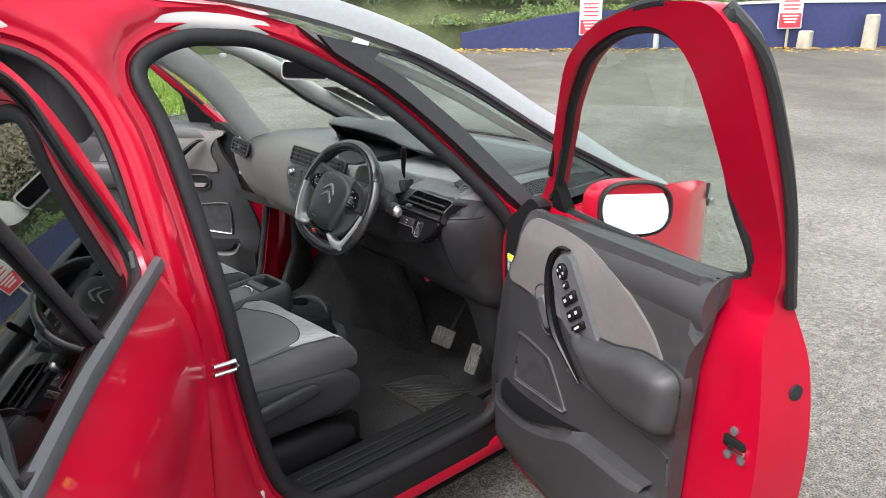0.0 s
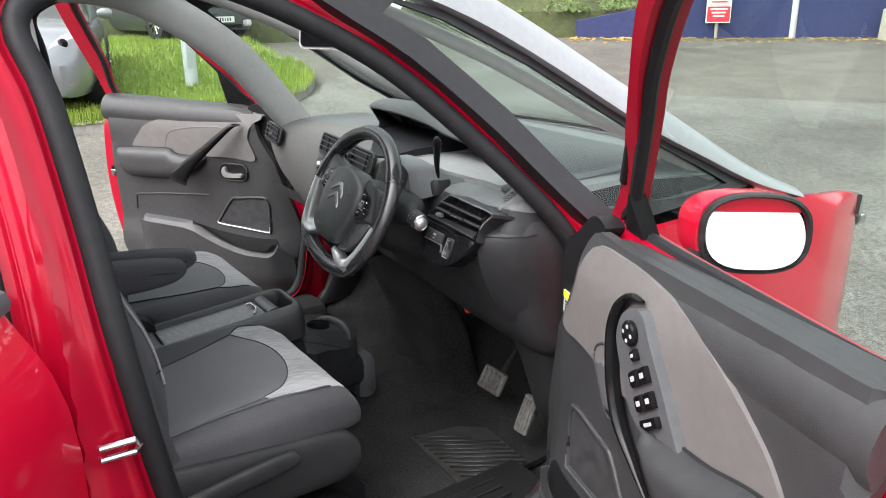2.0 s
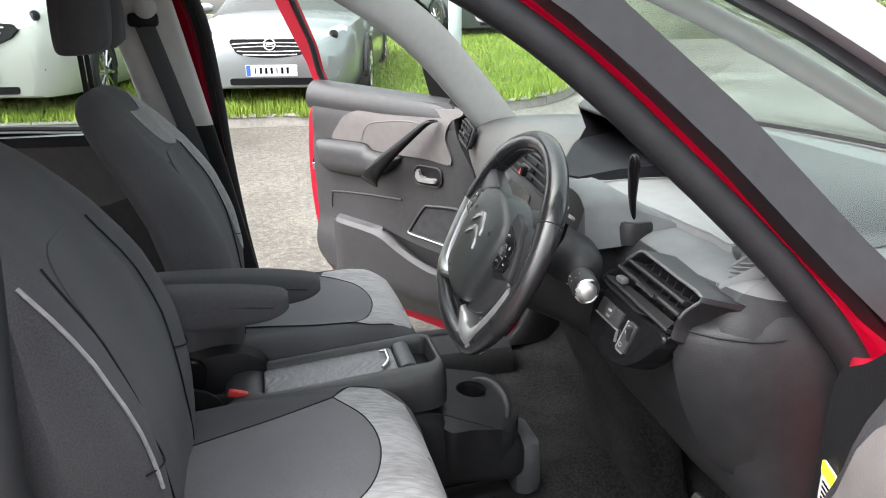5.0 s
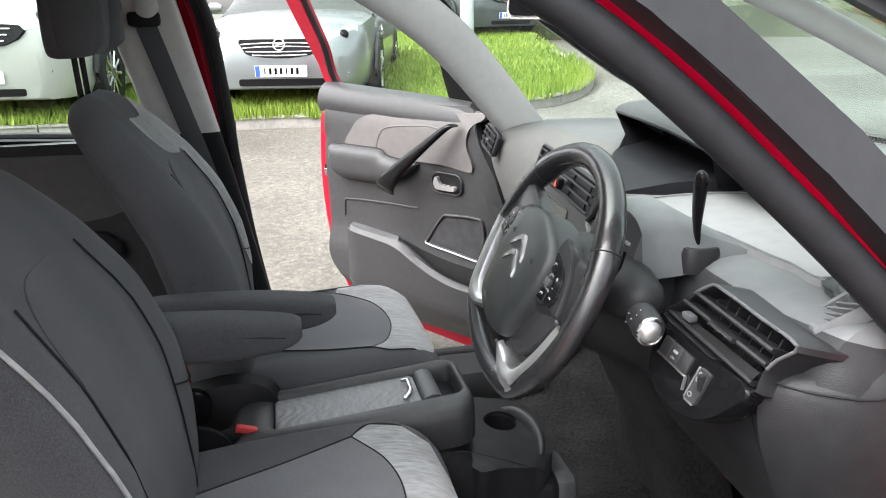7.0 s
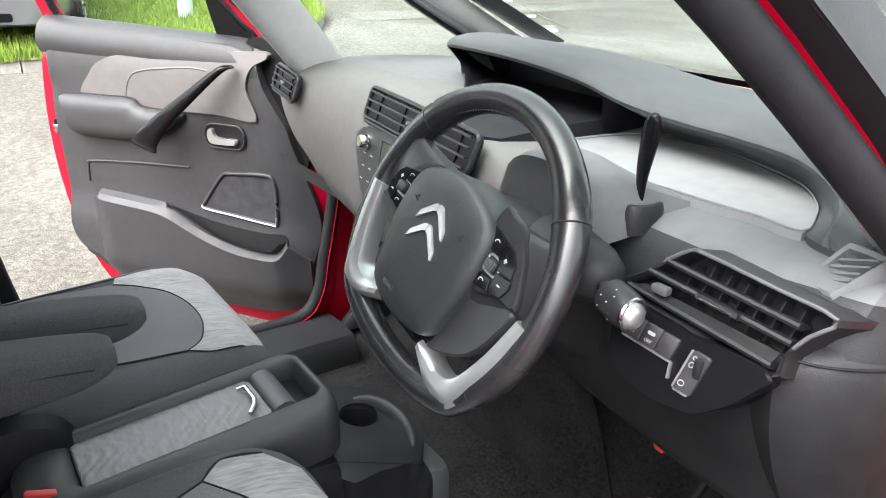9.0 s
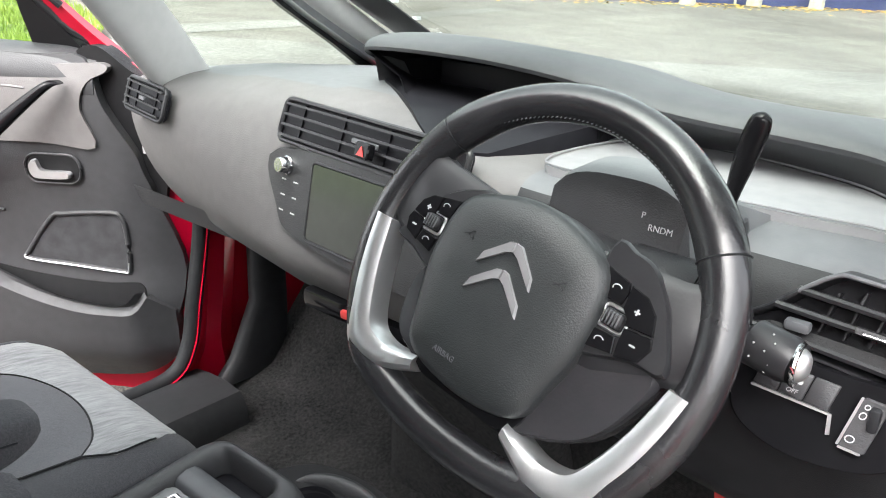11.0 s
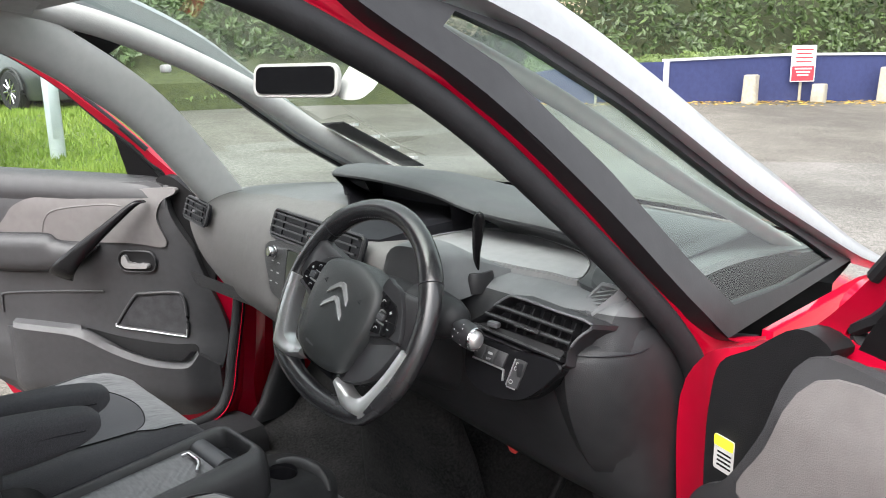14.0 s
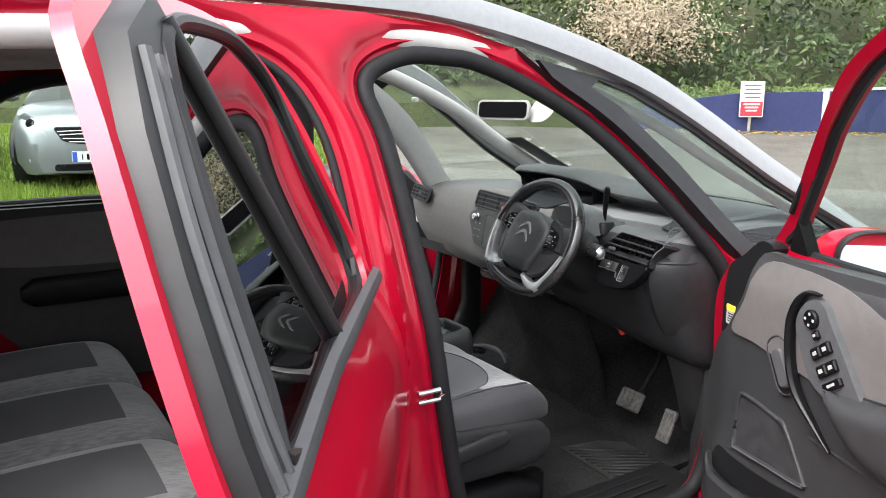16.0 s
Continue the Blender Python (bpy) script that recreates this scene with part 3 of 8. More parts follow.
def build_hedge():
    """Bank and dense evergreen hedge behind the wall, with pale blossom on one shrub."""
    random.seed(11)
    def spot(s):
        p, d = wall_point(float(max(s, 0)))
        return p + d * min(s, 0), d, Vector((-d.y, d.x, 0))
    rows = []
    for s in np.linspace(-14, 26, 41):
        p, d, o = spot(float(s))
        z = ground_z(p.x, p.y)
        rows.append([p + o * a + Vector((0, 0, z + b + 0.12 * noise.noise((s * 0.6, a, 0)))) for a, b in ((0.1, 0.0 if s > 0 else -0.1), (0.3, 0.55), (1.2, 0.95), (2.5, 1.8), (5, 3.4), (9, 5.0))])
    tagged(part("bank", loft(rows, False, False), BANK), "dark earth bank under ivy and leaf litter behind the wall", "bank", kind="structure")
    kinds = (("hedge", LEAF, 52000, "dense dark green evergreen hedge on the bank"), ("ivy", LEAF_MID, 9000, "mid green ivy trailing over the wall top"), ("blossom_shrub", LEAF_PALE, 5200, "pale cream flowering shrub in the hedge"))
    for kind, mat, count, lab in kinds:
        vs, fs = [], []
        for _ in range(count):
            if kind == "hedge":
                s, up = random.uniform(-13, 25), random.random() ** 0.8
                clump = noise.noise((s * 0.8, up * 4.5, 2.0))
                bulge = 0.8 * clump + 0.5 * noise.noise((s * 2.6, up * 11, 7))
                if clump < -0.42 and random.random() < 0.6:
                    continue
                a, h = 1.1 + 2.2 * up - bulge * 0.8 + random.gauss(0, 0.12), 1.0 + 5.6 * up + 0.3 * clump
                r = random.uniform(0.06, 0.13)
            elif kind == "ivy":
                s, up = random.uniform(0.5, 9.5) if random.random() < 0.7 else random.uniform(-10, 25), random.random()
                if noise.noise((s * 1.3, 3, 0)) + 0.35 < up:
                    continue
                a, h = 0.15 + 0.9 * up, 0.52 + 0.55 * up + 0.06 * s * (s < 8)
                r = random.uniform(0.03, 0.07)
            else:
                s, up = random.gauss(1.6, 0.75), random.random()
                q = random.uniform(0, 6.28)
                a, h = 0.9 + 0.5 * up + 0.35 * math.cos(q), 1.9 + 0.9 * up + 0.4 * math.sin(q)
                r = random.uniform(0.03, 0.07)
            p, d, o = spot(s)
            c = p + o * a + d * random.gauss(0, 0.1) + Vector((0, 0, ground_z(p.x, p.y) + h))
            n = (o * -1 + Vector((random.gauss(0, 0.6), random.gauss(0, 0.6), random.gauss(0.7, 0.5)))).normalized()
            t = n.orthogonal().normalized()
            t.rotate(Matrix.Rotation(random.uniform(0, 6.28), 3, n))
            b = n.cross(t)
            k = len(vs)
            vs += [c - t * r, c - b * r * 0.45 + n * r * 0.12, c + t * r, c + b * r * 0.45 + n * r * 0.12]
            fs += [(k, k + 1, k + 2, k + 3)]
        me = bpy.data.meshes.new(kind)
        me.from_pydata([tuple(v) for v in vs], [], fs)
        me.materials.append(mat)
        tagged(new(kind, me), lab, "hedge", kind="stuff")
    vs, fs = [], []
    for _ in range(900):
        s = random.uniform(0.5, 19)
        p, d = wall_point(s)
        o = Vector((d.y, -d.x, 0))
        c = p + o * (0.05 + abs(random.gauss(0, 0.45)))
        z = ground_z(c.x, c.y) + 0.012
        r = random.uniform(0.03, 0.07)
        a = random.uniform(0, 6.28)
        k = len(vs)
        vs += [(c.x + r * math.cos(a + q), c.y + r * math.sin(a + q), z + random.uniform(0, 0.03)) for q in (0, 1.9, 3.1, 5.0)]
        fs.append((k, k + 1, k + 2, k + 3))
    me = bpy.data.meshes.new("fallen_leaves")
    me.from_pydata(vs, [], fs)
    me.materials.append(LITTER)
    tagged(new("fallen_leaves", me), "yellow and brown fallen leaves along the wall foot", "leaves", kind="stuff")


build_hedge()


def street_lamp():
    x, y = -7.9, 2.73
    z = ground_z(x, y) + 0.1
    lamp = thing("street_lamp", label="pale green-grey galvanised lamp post standing in the grass", category="lamp post")
    part("base", loft([oval((x, y, z + h), (r, 0, 0), (0, r, 0), 20, 2) for h, r in ((-0.1, 0.083), (0.02, 0.083), (0.98, 0.082), (1.03, 0.070), (1.06, 0.052))]), GALV, lamp)
    part("column", loft([oval((x, y, z + h), (r, 0, 0), (0, r, 0), 16, 2) for h, r in ((1.05, 0.052), (3.0, 0.045), (5.5, 0.035))]), GALV, lamp)
    part("access_door", rbox((x + 0.078, y - 0.02, z + 0.55), (0.018, 0.075, 0.6), 0.006), GALV, lamp)
    part("lantern", loft([oval((x + a, y, z + 5.5 + b), (0.02, 0, 0.05), (0, w, 0), 12, 2.4) for a, b, w in ((-0.1, 0, 0.03), (0.05, 0.03, 0.10), (0.45, 0.06, 0.11), (0.6, 0.05, 0.04))]), GALV, lamp)


street_lamp()


# ---- parked cars on the verge ----
SILVER_PAINT = surface("silver_car_paint", (0.208, 0.228, 0.236), (0.248, 0.268, 0.276), rough=0.3, scale=700, stains=1, bump=0.0, metal=0.55, coat=0.8)
WHITE_CAR = surface("pearl_white_car_paint", (0.350, 0.364, 0.329), (0.392, 0.399, 0.371), rough=0.3, scale=500, stains=1, bump=0.0, coat=0.8)
DARK_CAR = surface("dark_grey_car_paint", (0.05, 0.058, 0.062), (0.065, 0.072, 0.078), rough=0.3, scale=500, stains=1, bump=0.0, metal=0.4, coat=0.8)
PLATE_WHITE = surface("plate_white", (0.80, 0.81, 0.80), (0.84, 0.85, 0.84), rough=0.45, bump=0.0)
PLATE_BLUE = surface("plate_blue", (0.03, 0.10, 0.55), (0.04, 0.12, 0.60), rough=0.45, bump=0.0)


def parked_car(x, y, turn, paint, label, tall=0.0, face="saloon"):
    """A parked car; x, y is the middle of its nose, which points along turn (degrees)."""
    z0 = ground_z(x, y) + 0.14
    m = pose(x, y, z0, 0, 0, turn)
    c = thing("parked_car", m, label, "car", "parked cars")
    t = tall

    def put(name, bm, mat, parent=None, lab="", smooth=40):
        return part(name, bm, mat, parent or c, lab, smooth)

    def ring(x_, w, top, low=0.20, crown=0.03):
        half = [(w * 0.90, low), (w * 0.985, low + 0.12), (w, 0.52 + t * 0.4), (w * 0.985, top - 0.14), (w * 0.93, top - 0.05), (w * 0.80, top - 0.01), (w * 0.4, top + crown * 0.8)]
        pts = half + [(0, top + crown)] + [(-a, b) for a, b in half[::-1]]
        return [(x_, a, b) for a, b in pts]
    body = [(-4.72, 0.70, 0.72), (-4.6, 0.82, 0.92), (-4.2, 0.90, 1.0), (-3.2, 0.92, 0.98), (-2.0, 0.92, 0.96), (-1.25, 0.91, 0.95), (-0.85, 0.90, 0.93), (-0.45, 0.86, 0.88), (-0.22, 0.80, 0.83), (-0.10, 0.72, 0.76), (-0.03, 0.64, 0.66), (0.0, 0.58, 0.56)]
    put("body", loft([ring(a, w, h + t * (0.9 if a < -0.1 else 0.6), 0.20 + (0.02 if a > -0.05 else 0.0)) for a, w, h in [tuple(q) for q in spline(body, 3)]]), paint)
    cabin = [(-4.3, 0.60, 0.98), (-3.7, 0.68, 1.30), (-3.0, 0.66, 1.44), (-2.3, 0.66, 1.46), (-1.9, 0.68, 1.38), (-1.45, 0.74, 1.15), (-1.1, 0.80, 0.93)]
    rows = []
    for a, w, h in [tuple(q) for q in spline(cabin, 4)]:
        h = h + t * 1.1
        rows.append([(a, 0.86, 0.88 + t), (a, 0.86 - 0.3 * (0.86 - w), 0.5 * (0.9 + t + h)), (a, w, h - 0.03), (a, w * 0.5, h + 0.01), (a, 0, h + 0.015), (a, -w * 0.5, h + 0.01), (a, -w, h - 0.03), (a, -0.86 + 0.3 * (0.86 - w), 0.5 * (0.9 + t + h)), (a, -0.86, 0.88 + t)])
    bm = loft(rows, False, False)
    for f in bm.faces:
        q = f.calc_center_median()
        f.material_index = 1 if (q.z > 1.39 + t * 1.1) or (abs(q.y) > 0.6 and (abs(q.x + 2.55) < 0.05 or q.x < -3.9)) else 0
    put("cabin", bm, [SCREEN, paint], None, "glasshouse with dark glass")
    for wx in (-0.95, -3.72):
        for sy in (-1, 1):
            r = 0.33 + t * 0.15
            tyre = [(0.6 * r, -0.1), (0.93 * r, -0.105), (r, -0.07), (r, 0.07), (0.93 * r, 0.105), (0.6 * r, 0.1)]
            wheel_ = put("wheel", loft([[(wx + q * math.cos(k), sy * 0.83 + sy * o, r - 0.0 + q * math.sin(k)) for q, o in tyre] for k in np.linspace(0, 2 * math.pi, 28, endpoint=False)], True, False, None, 0, True), RUBBER)
            for k in range(10):
                a = k * math.pi / 5
                put("spoke", tube([(wx + 0.06 * math.cos(a), sy * 0.92, r + 0.06 * math.sin(a)), (wx + 0.62 * r * math.cos(a + 0.08), sy * 0.925, r + 0.62 * r * math.sin(a + 0.08))], 0.02, 6), CHROME, wheel_)
            put("arch", tube([(wx + 1.12 * r * math.cos(a), sy * 0.905, r + 1.12 * r * math.sin(a)) for a in np.linspace(-0.15, math.pi + 0.15, 16)], 0.03, 6), BLACK_TRIM)
    # face: grille, lamps, plate, fog lamps
    g = basis((-0.015, 0, 0.60 + t * 0.7), (0, 1, 0), (-0.22, 0, 1))
    if face == "saloon":
        grille = [tuple(q) for q in spline([(-0.40, 0.085), (-0.2, 0.10), (0.2, 0.10), (0.40, 0.085), (0.37, 0.0), (0.30, -0.065), (0.0, -0.095), (-0.30, -0.065), (-0.37, 0.0)], 4, True)]
        unit = put("grille", plate(grille, g @ pose(0, 0, -0.03), 0.06, 0.008), PIANO, None, "black grille with chrome bars")
        for k, (yy, w) in enumerate(((0.092, 0.78), (0.05, 0.76), (0.015, 0.72), (-0.02, 0.66), (-0.055, 0.54))):
            put("bar", tube([g @ Vector((u * w / 2, yy - 0.012 * u * u * (k > 0) - 0.018 * (1 - u * u) * (k > 2), 0.035)) for u in np.linspace(-1, 1, 9)], 0.014 if k == 0 else 0.009, 8), CHROME, unit)
        put("badge", tube([g @ Vector((0.055 * math.cos(a), 0.03 + 0.055 * math.sin(a), 0.05)) for a in np.linspace(0, 2 * math.pi, 20, endpoint=False)], 0.009, 8, True), CHROME, unit, "round chrome badge")
        put("badge", plate([(-0.05, 0.022), (0.01, 0.024), (0.05, 0.038), (-0.01, 0.036)], g @ pose(0, 0, 0.046), 0.01, 0.001), CHROME, unit)
    else:
        grille = [tuple(q) for q in spline([(-0.45, 0.08), (0.45, 0.08), (0.32, -0.10), (-0.32, -0.10)], 3, True)]
        unit = put("grille", plate(grille, g @ pose(0, 0, -0.03), 0.055, 0.008), PIANO, None, "black grille")
        for k in range(3):
            put("bar", tube([g @ Vector((-0.38 + 0.03 * k, 0.045 - 0.055 * k, 0.03)), g @ Vector((0.38 - 0.03 * k, 0.045 - 0.055 * k, 0.03))], 0.010, 8), CHROME, unit)
    for sy in (-1, 1):
        lamp = [(sy * 0.46, 0.60), (sy * 0.52, 0.72), (sy * 0.62, 0.80), (sy * 0.70, 0.83), (sy * 0.76, 0.80), (sy * 0.75, 0.70), (sy * 0.66, 0.62)]

        def on(u, v, off):
            return Vector((-0.03 - 0.34 * max(0.0, abs(u) - 0.42) - 0.55 * max(0.0, abs(u) - 0.62) - 0.18 * max(0, v - 0.6) + off, u, v + t * 0.8))
        light = put("headlight", sheet(lamp, lambda u, v: on(u, v, 0.03), (), 0.06, lambda u, v: on(u, v, -0.08)), CHROME, None, "clear headlamp")
        put("lamp_cover", sheet(lamp, lambda u, v: on(u, v, 0.045), (), 0.06), LAMP_GLASS, light)
        put("projector", loft([oval(on(sy * 0.63, 0.725, o), (0, r, 0), (0, 0, r), 16, 2) for o, r in ((0.03, 0.05), (0.045, 0.048), (0.048, 0.035))]), PIANO, light)
        fog = [(sy * 0.50, 0.30), (sy * 0.50, 0.37), (sy * 0.68, 0.39), (sy * 0.70, 0.33), (sy * 0.66, 0.30)]
        holder = put("fog_lamp", sheet(fog, lambda u, v: on(u, v, 0.0) + Vector((0.045, 0, -t * 0.4)), (), 0.06, lambda u, v: on(u, v, -0.1)), PIANO, None, "fog lamp in a black surround")
        put("fog_lens", loft([oval(on(sy * 0.64, 0.348, 0.05 + o) + Vector((0, 0, -t * 0.4)), (0, r, 0), (0, 0, r), 14, 2) for o, r in ((0, 0.034), (0.012, 0.030), (0.015, 0.02))]), CHROME, holder)
    put("lower_intake", plate(rrect(0.86, 0.07, 0.025, 4, 0, 0.275), basis((0.0, 0, 0.0), (0, 1, 0), (0, 0, 1)) @ pose(0, 0, -0.02), 0.035, 0.006), PIANO)
    pm = basis((0.01, 0, 0.385 + t * 0.1), (0, 1, 0), (0, 0, 1))
    np_ = put("number_plate", plate(rrect(0.52, 0.112, 0.006, 2), pm, 0.014, 0.002), PLATE_WHITE, None, "white number plate with dark bars")
    put("plate_band", plate(rrect(0.045, 0.105, 0.004, 2, -0.232, 0), pm @ pose(0, 0, 0.014), 0.001, 0.0003), PLATE_BLUE, np_, "blue country band")
    for k in range(7):
        put("plate_bar", plate(rrect(0.026 if k % 4 else 0.012, 0.062, 0.002, 1, -0.16 + 0.054 * k, 0), pm @ pose(0, 0, 0.014), 0.001, 0.0003), PIANO, np_)
    for sy in (-1, 1):
        put("side_mirror", loft([oval((-1.45, sy * (0.93 + o), 1.0 + t), (0.05, 0, 0), (0, 0, h), 14, 2.5) for o, h in ((0, 0.03), (0.05, 0.06), (0.13, 0.06), (0.16, 0.03))]), paint)


parked_car(-6.55, 0.46, -13, SILVER_PAINT, "silver saloon parked on the grass behind the kerb")
parked_car(-6.55, -2.30, -8, WHITE_CAR, "pearl white tall hatchback parked on the grass", 0.28, "suv")
parked_car(-13.2, 5.0, 12, DARK_CAR, "dark grey car parked beyond the lamp post", 0.20, "suv")


# ---- trees that close the car park off behind and beside ----
def tree(x, y, h, seed):
    random.seed(seed)
    z = ground_z(x, y)
    ob = thing("tree", pose(x, y, z), "tall leafy green tree at the edge of the car park", "tree", "trees round the car park")
    bend = [(0, 0, 0), (0.08, 0.05, h * 0.25), (0.0, 0.12, h * 0.5), (0.05, 0.05, h * 0.85)]
    part("trunk", tube(spline(bend, 4), [0.20 * (1 - 0.8 * k / 12) + 0.02 for k in range(13)], 9), BARK, ob)
    vs, fs = [], []
    blobs = []
    for k in range(16):
        a = random.uniform(0, 6.28)
        r = random.uniform(0.3, 1.0) * h * 0.26
        zc = random.uniform(0.28, 0.95) * h
        r *= 1.25 - 0.7 * abs(zc / h - 0.5)
        c = Vector((r * math.cos(a), r * math.sin(a), zc))
        blobs.append(c)
        part("limb", tube([Vector((0.03, 0.08, zc * 0.75)), Vector((c.x * 0.5, c.y * 0.5, zc * 0.88)), c], [0.06, 0.04, 0.015], 6), BARK, ob)
    for c in blobs:
        for k in range(230):
            d = Vector((random.gauss(0, 1), random.gauss(0, 1), random.gauss(0, 0.8)))
            q = c + d.normalized() * (random.random() ** 0.5) * h * 0.15
            u = Vector((random.uniform(-1, 1), random.uniform(-1, 1), random.uniform(-1, 1))).normalized()
            w = u.cross(Vector((random.uniform(-1, 1), random.uniform(-1, 1), 1))).normalized()
            sz = random.uniform(0.08, 0.20)
            n0 = len(vs)
            vs += [q - u * sz, q + w * sz * 0.5, q + u * sz, q - w * sz * 0.5]
            fs.append((n0, n0 + 1, n0 + 2, n0 + 3))
    me = bpy.data.meshes.new("crown")
    me.from_pydata([tuple(v) for v in vs], [], fs)
    me.materials.append(LEAF_MID)
    crown = new("crown", me)
    crown.parent = ob
    return ob


first_tree = tree(38.0, -15.0, 6.5, 3)
random.seed(11)
for tx, ty in ((35.0, -27.0), (39.0, -4.0), (41.0, 7.0), (40.0, 20.0), (46.0, 32.0), (25.0, -37.0), (12.0, -41.0), (0.0, -40.0), (-12.0, -42.0), (55.0, 46.0), (49.0, -10.0), (52.0, 12.0), (44.0, -20.0), (32.0, -33.0), (19.0, -40.0), (6.0, -43.0), (45.0, 2.0), (47.0, 26.0)):
    k = random.uniform(0.85, 1.25)
    copy_thing(first_tree, pose(tx, ty, ground_z(tx, ty), 0, 0, random.uniform(0, 360)))

# ---- the red car: body ----
car = thing("car", label="red people carrier with silver roof arches and open doors", category="car")
SIDE = [(0.18, 0.84), (0.30, 0.888), (0.5, 0.896), (0.75, 0.90), (0.95, 0.89), (1.05, 0.865), (1.15, 0.825), (1.35, 0.745), (1.5, 0.675), (1.6, 0.615), (1.68, 0.55)]


SIDE = [tuple(q) for q in spline(SIDE, 8)]


def side_x(z):
    return lerp_table(z, SIDE)


# outlines along the car (y) and up (z)
FRONT_OPENING = spline([(0.20, 0.375), (0.13, 0.44), (0.085, 0.55), (0.045, 0.75), (0.015, 1.0), (0.004, 1.2), (-0.012, 1.38), (-0.034, 1.48), (0.0, 1.53), (0.10, 1.565), (0.20, 1.566), (0.30, 1.553), (0.45, 1.49), (0.617, 1.388), (0.784, 1.234), (0.922, 1.087), (1.00, 0.97), (1.02, 0.85), (1.0, 0.68), (0.965, 0.52), (0.94, 0.41), (0.88, 0.345), (0.7, 0.335), (0.45, 0.335), (0.30, 0.345)], 5, True)
REAR_OPENING = spline([(-0.20, 0.42), (-0.15, 0.60), (-0.135, 0.9), (-0.135, 1.2), (-0.16, 1.42), (-0.26, 1.55), (-0.5, 1.585), (-0.8, 1.55), (-1.0, 1.42), (-1.08, 1.2), (-1.05, 0.9), (-0.95, 0.72), (-0.80, 0.55), (-0.72, 0.42), (-0.6, 0.36), (-0.35, 0.36)], 5, True)
FO = [tuple(q) for q in FRONT_OPENING]
RO = [tuple(q) for q in REAR_OPENING]
BODY_LINE = [(-2.1, 0.40), (-1.62, 0.30), (-1.55, 0.55), (-1.35, 0.70), (-1.1, 0.70), (-0.88, 0.5), (-0.82, 0.22), (1.20, 0.22), (1.22, 0.55), (1.17, 0.85), (1.14, 1.0), (1.04, 1.015), (0.95, 1.105), (0.812, 1.255), (0.645, 1.41), (0.485, 1.52), (0.40, 1.592), (0.228, 1.641), (0.0, 1.658), (-0.4, 1.662), (-1.0, 1.63), (-1.6, 1.52), (-2.05, 1.25), (-2.15, 0.9)]


def edge_distance(u, v, loop):
    a = np.array(loop)
    d = np.roll(a, -1, 0) - a
    w = np.array((u, v)) - a
    t = np.clip((w * d).sum(1) / np.maximum((d * d).sum(1), 1e-12), 0, 1)
    g = w - d * t[:, None]
    return float(np.min(np.hypot(g[:, 0], g[:, 1])))


def smoothstep(t):
    t = min(max(t, 0.0), 1.0)
    return t * t * (3 - 2 * t)


SKEW = 0.17  # the far side sits a little further forward


def skew(x, y):
    return y + SKEW * (0.5 - x / 1.72)


def jamb_rings(loop, other):
    """Loops that step outwards from an opening over its jamb, narrower where the body is."""
    a = np.array(loop)
    d = np.roll(a, -2, 0) - np.roll(a, 2, 0)
    n = np.stack([d[:, 1], -d[:, 0]], 1) / np.hypot(d[:, 0], d[:, 1])[:, None]
    if sum(p[0] * q[1] - q[0] * p[1] for p, q in zip(loop, loop[1:] + loop[:1])) < 0:
        n = -n
    w = np.array([min(0.062, 0.72 * edge_distance(q[0], q[1], BODY_LINE), 0.46 * edge_distance(q[0], q[1], other)) for q in a])
    for _ in range(4):
        w = np.minimum(w, (np.roll(w, 1) + w + np.roll(w, -1)) / 3)
    return [[(float(q[0]), float(q[1])) for q in a + n * w[:, None] * k] for k in (0, 0.18, 0.36, 0.43, 0.50, 0.58, 0.72, 0.86, 1.0)]


